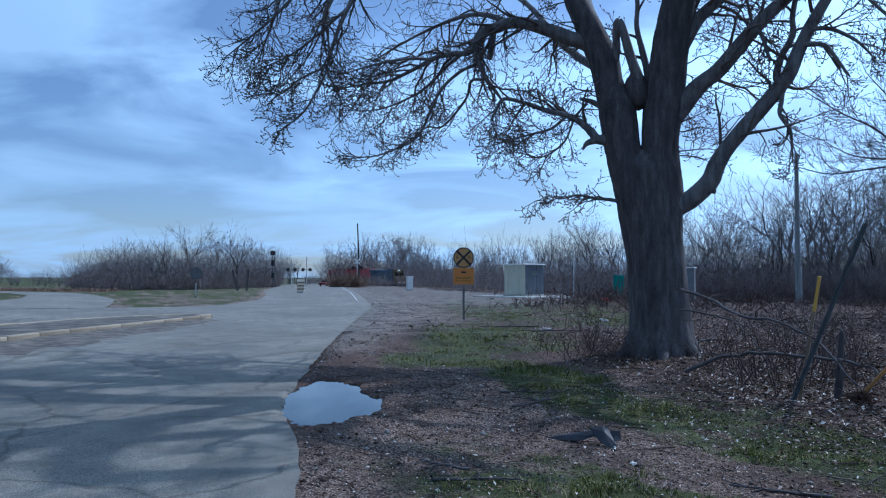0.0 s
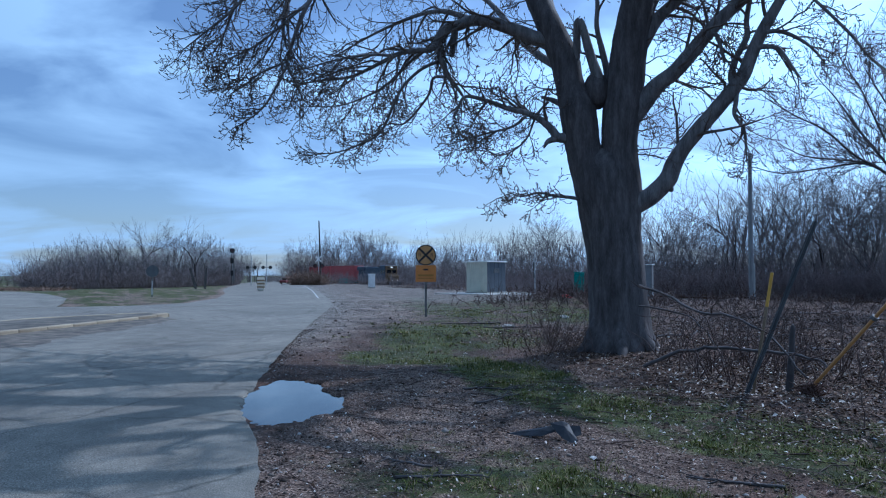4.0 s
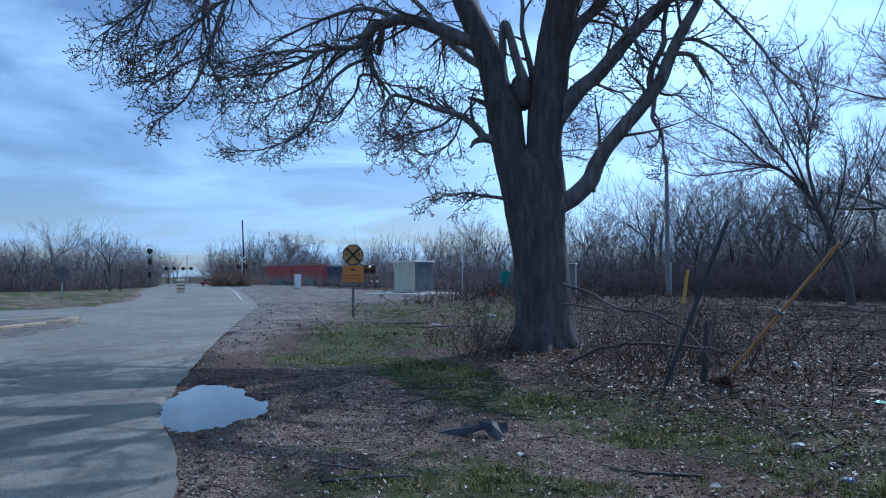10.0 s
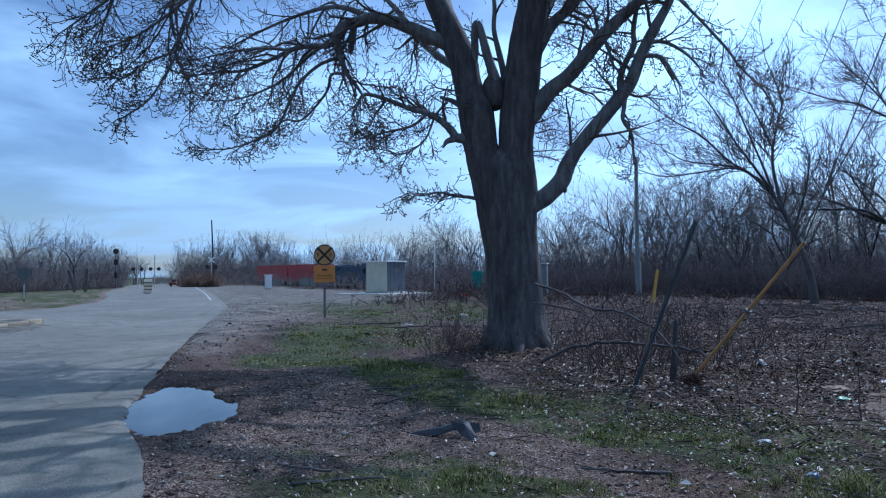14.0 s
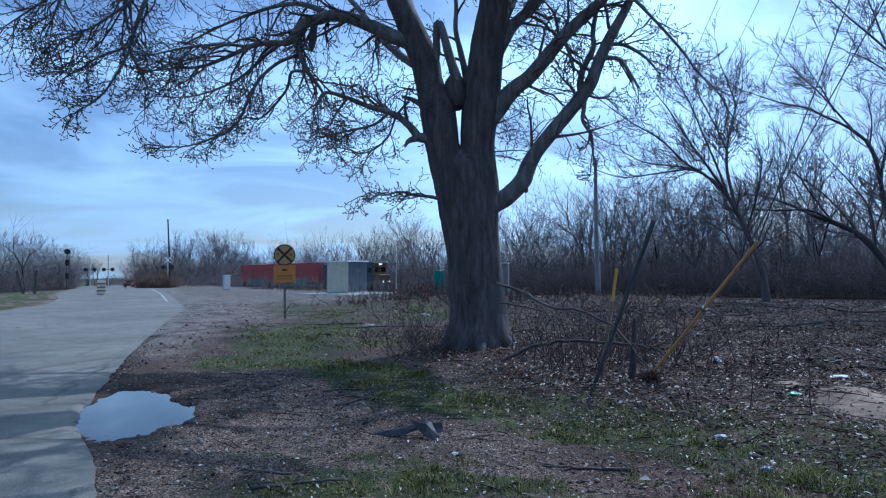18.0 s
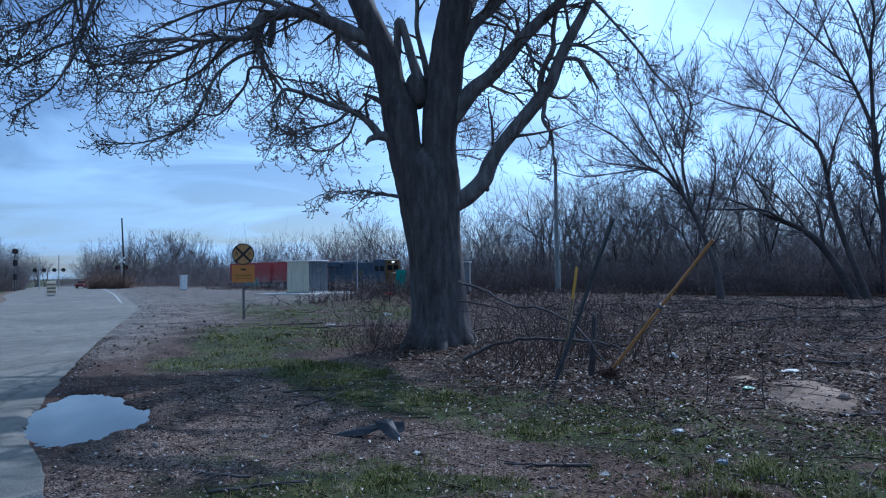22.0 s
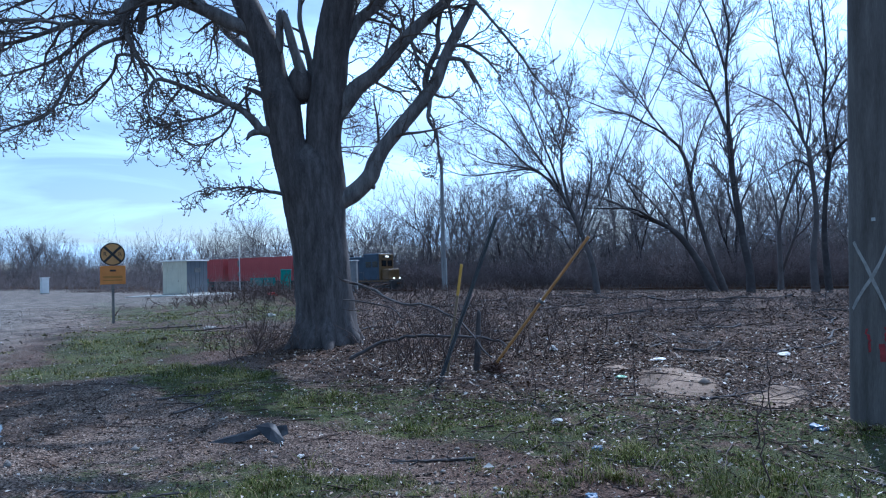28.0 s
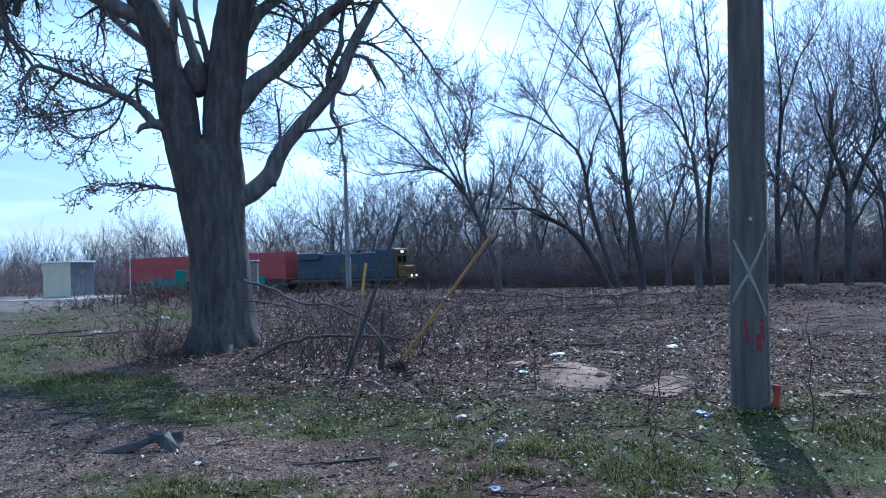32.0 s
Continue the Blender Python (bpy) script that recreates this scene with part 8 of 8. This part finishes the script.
def wheel_mesh(r=0.46):
    """A pair of wheels on its axle."""
    bm = rod(bmesh.new(), (0, -0.8, 0), (0, 0.8, 0), 0.08, 0.08, 8)
    for s in (-0.76, 0.76):
        rod(bm, (0, s - 0.06, 0), (0, s + 0.06, 0), r, r, 20)
        rod(bm, (0, s - 0.09, 0), (0, s + 0.09, 0), 0.12, 0.12, 10)
        for k in range(4):
            box(bm, (-0.05, s - 0.075, 0.15), (0.05, s + 0.075, 0.38), 0, Matrix.Rotation(k * math.pi / 2, 4, "Y"))
    me = bpy.data.meshes.new("train_wheel")
    bm.to_mesh(me)
    bm.free()
    me.materials.append(M_RUST)
    return me


WHEEL = wheel_mesh()


def wheelset(parent, x, r=0.46):
    w = new("wheel", WHEEL)
    w.parent = parent
    w.matrix_basis = Matrix.Translation((x, 0, r))


def bogie(parent, x, n=2):
    b = part("bogie_frame", box(bmesh.new(), (x - 0.9 * n * 0.85, -1.0, 0.32), (x + 0.9 * n * 0.85, -0.86, 0.68), 0.05), M_UNDER, parent)
    part("bogie_frame", box(bmesh.new(), (x - 0.9 * n * 0.85, 0.86, 0.32), (x + 0.9 * n * 0.85, 1.0, 0.68), 0.05), M_UNDER, parent)
    for k in range(n):
        wheelset(parent, x + (k - (n - 1) / 2) * 1.75)


def locomotive():
    """Its front is at x = 0 and it runs towards +x; the rail's top is z = 0."""
    t = thing("locomotive", "dark blue freight locomotive with a yellow cab front and lit headlamps", "locomotive", (0, 0, 0))
    L = 16.5
    bx("frame", (-L, -1.45, 1.02), (-0.2, 1.45, 1.32), M_UNDER, t, 0.03)
    for s in (-1, 1):
        bx("sill_stripe", (-L + 0.1, 1.455 * s - 0.012, 1.14), (-0.4, 1.455 * s + 0.012, 1.32), M_CABY, t, 0.0, "yellow sill stripe")
    bx("hood", (-L + 0.8, -1.05, 1.32), (-4.4, 1.05, 4.4), M_NAVY, t, 0.12)
    bx("radiator_wing", (-L + 1.0, -1.5, 3.75), (-L + 4.2, 1.5, 4.58), M_NAVY, t, 0.1)
    bx("radiator_top", (-L + 1.1, -1.3, 4.58), (-L + 3.0, 1.3, 4.66), M_GALV, t, 0.02, "pale metal radiator top")
    cab = bx("cab", (-4.4, -1.52, 1.32), (-1.9, 1.52, 4.75), M_NAVY, t, 0.14)
    bx("cab_front", (-1.92, -1.48, 1.34), (-1.7, 1.48, 4.7), M_CABY, t, 0.1, "yellow cab front")
    bx("nose", (-1.75, -1.2, 1.32), (-0.55, 1.2, 2.75), M_CABY, t, 0.18, "yellow short nose")
    for s in (-1, 1):
        bx("windscreen", (-1.72, 0.12 * s + (0 if s > 0 else -1.0), 3.1), (-1.685, 0.12 * s + (1.0 if s > 0 else 0), 3.85), M_GLASS, t, 0.01)
        for k in range(2):
            bx("side_window", (-4.0 + k * 1.1, 1.525 * s - 0.01, 3.0), (-3.15 + k * 1.1, 1.525 * s + 0.01, 3.75), M_GLASS, t)
        bx("logo_panel", (-9.6, 1.06 * s - 0.01, 2.2), (-7.2, 1.06 * s + 0.01, 3.2), M_LOGO, t, 0, "faded yellow lettering block")
        for k in range(9):
            bx("hood_door", (-L + 2.4 + k * 0.92, 1.055 * s - 0.012, 1.6), (-L + 3.22 + k * 0.92, 1.055 * s + 0.012, 3.2), M_NAVY, t)
        for k in range(10):
            rd("handrail_post", (-L + 0.4 + k * 1.45, 1.42 * s, 1.3), (-L + 0.4 + k * 1.45, 1.42 * s, 2.35), 0.022, M_STEEL, t, n=6)
        rd("handrail", (-L + 0.4, 1.42 * s, 2.35), (-L + 0.4 + 9 * 1.45, 1.42 * s, 2.35), 0.022, M_STEEL, t, n=6)
        rd("ditch_lamp", (-0.22, 0.62 * s, 1.55), (-0.12, 0.62 * s, 1.55), 0.11, M_HEAD, t, n=12, label="lit headlamp")
    for yy in (-0.15, 0.15):
        rd("headlamp", (-1.72, yy, 4.36), (-1.60, yy, 4.36), 0.11, M_HEAD, t, n=12, label="lit headlamp")
    bx("number_board", (-1.72, -0.9, 4.2), (-1.66, -0.4, 4.45), M_BLACK, t)
    bx("number_board", (-1.72, 0.4, 4.2), (-1.66, 0.9, 4.45), M_BLACK, t)
    rd("exhaust", (-7.5, 0, 4.35), (-7.5, 0, 4.7), 0.25, M_UNDER, t)
    rd("horn", (-3.2, 0, 4.72), (-2.6, 0, 4.88), 0.08, M_STEEL, t)
    bx("fan_housing", (-L + 4.4, -0.7, 4.38), (-L + 6.8, 0.7, 4.6), M_NAVY, t, 0.05)
    bx("fuel_tank", (-9.2, -1.3, 0.35), (-5.4, 1.3, 1.02), M_UNDER, t, 0.12)
    bx("pilot", (-0.35, -1.4, 0.15), (-0.12, 1.4, 1.3), M_UNDER, t, 0.04)
    bx("coupler", (-0.15, -0.15, 0.75), (0.45, 0.15, 1.0), M_RUST, t, 0.04)
    for s in (-1, 1):
        for k in range(3):
            bx("step", (-0.75, 1.2 * s - 0.25, 0.35 + k * 0.3), (-0.4, 1.2 * s + 0.25, 0.39 + k * 0.3), M_STEEL, t)
    bogie(t, -3.2, 3)
    bogie(t, -L + 3.0, 3)
    return t


def container_wagon(first):
    t = thing("container_wagon", "low well wagon carrying a red corrugated container with teal side panels", "wagon", (0, 0, 0), "container wagons")
    L = 13.9
    c = bx("container", (-L + 0.35, -1.22, 1.55), (-0.35, 1.22, 4.95), M_RED, t, 0.03, "red corrugated container")
    rib = None
    for s in (-1, 1):
        for k in range(31):
            if rib is None:
                rib = bx("rib", (0, -0.018, 1.68), (0.2, 0.018, 4.82), M_RED, c)
                r_ = rib
            else:
                r_ = new("rib", rib.data)
                r_.parent = c
            r_.matrix_basis = Matrix.Translation((-L + 0.6 + k * 0.41, 1.228 * s, 0))
        bx("side_sill", (-L + 0.1, 1.3 * s - 0.06, 0.95), (-0.1, 1.3 * s + 0.06, 1.5), M_UNDER, t, 0.02)
        bx("side_panel", (-L * 0.62, 1.38 * s - 0.03, 0.75), (-L * 0.25, 1.38 * s + 0.03, 2.0), M_TEAL, t, 0.02, "teal painted side panel")
    bx("floor", (-L + 0.1, -1.25, 1.2), (-0.1, 1.25, 1.5), M_UNDER, t)
    bx("coupler", (-0.15, -0.12, 0.75), (0.6, 0.12, 0.98), M_RUST, t, 0.03)
    bogie(t, -1.9, 2)
    bogie(t, -L + 1.9, 2)
    return t


LOCO = locomotive()
WAGON1 = container_wagon(True)
WAGON2 = copy_thing(WAGON1, Matrix())


def motions():
    """The train rolls along the track; its wheels turn with it."""
    turn = math.degrees(math.atan2(TD[1], TD[0]))
    run = [(0, -140.2), (3, -129.0), (6, -118.3), (9, -108.5), (13, -97.0), (16, -88.5), (19, -80.0), (22, -70.9), (25, -61.2), (28, -51.1), (30, -43.3), (32, -35.0)]

    def key(ob, back):
        walk(ob, [(t, pose(*on_track(s - back), RAIL_Z, 0, 0, turn)) for t, s in run])
    key(LOCO, 0)
    key(WAGON1, 17.1)
    key(WAGON2, 31.5)
    wheels = [o for w in (LOCO, WAGON1, WAGON2) for o in w.children if o.name.startswith("wheel")]
    ts = np.arange(0, 32.01, 1 / 6)
    ss = np.interp(ts, [q[0] for q in run], [q[1] for q in run])
    for o in wheels:
        c = o.matrix_basis.translation.copy()
        walk(o, [(min(32.0, float(t)), Matrix.Translation(c) @ Matrix.Rotation((s - ss[0]) / c.z, 4, "Y")) for t, s in zip(ts, ss)])


motions()
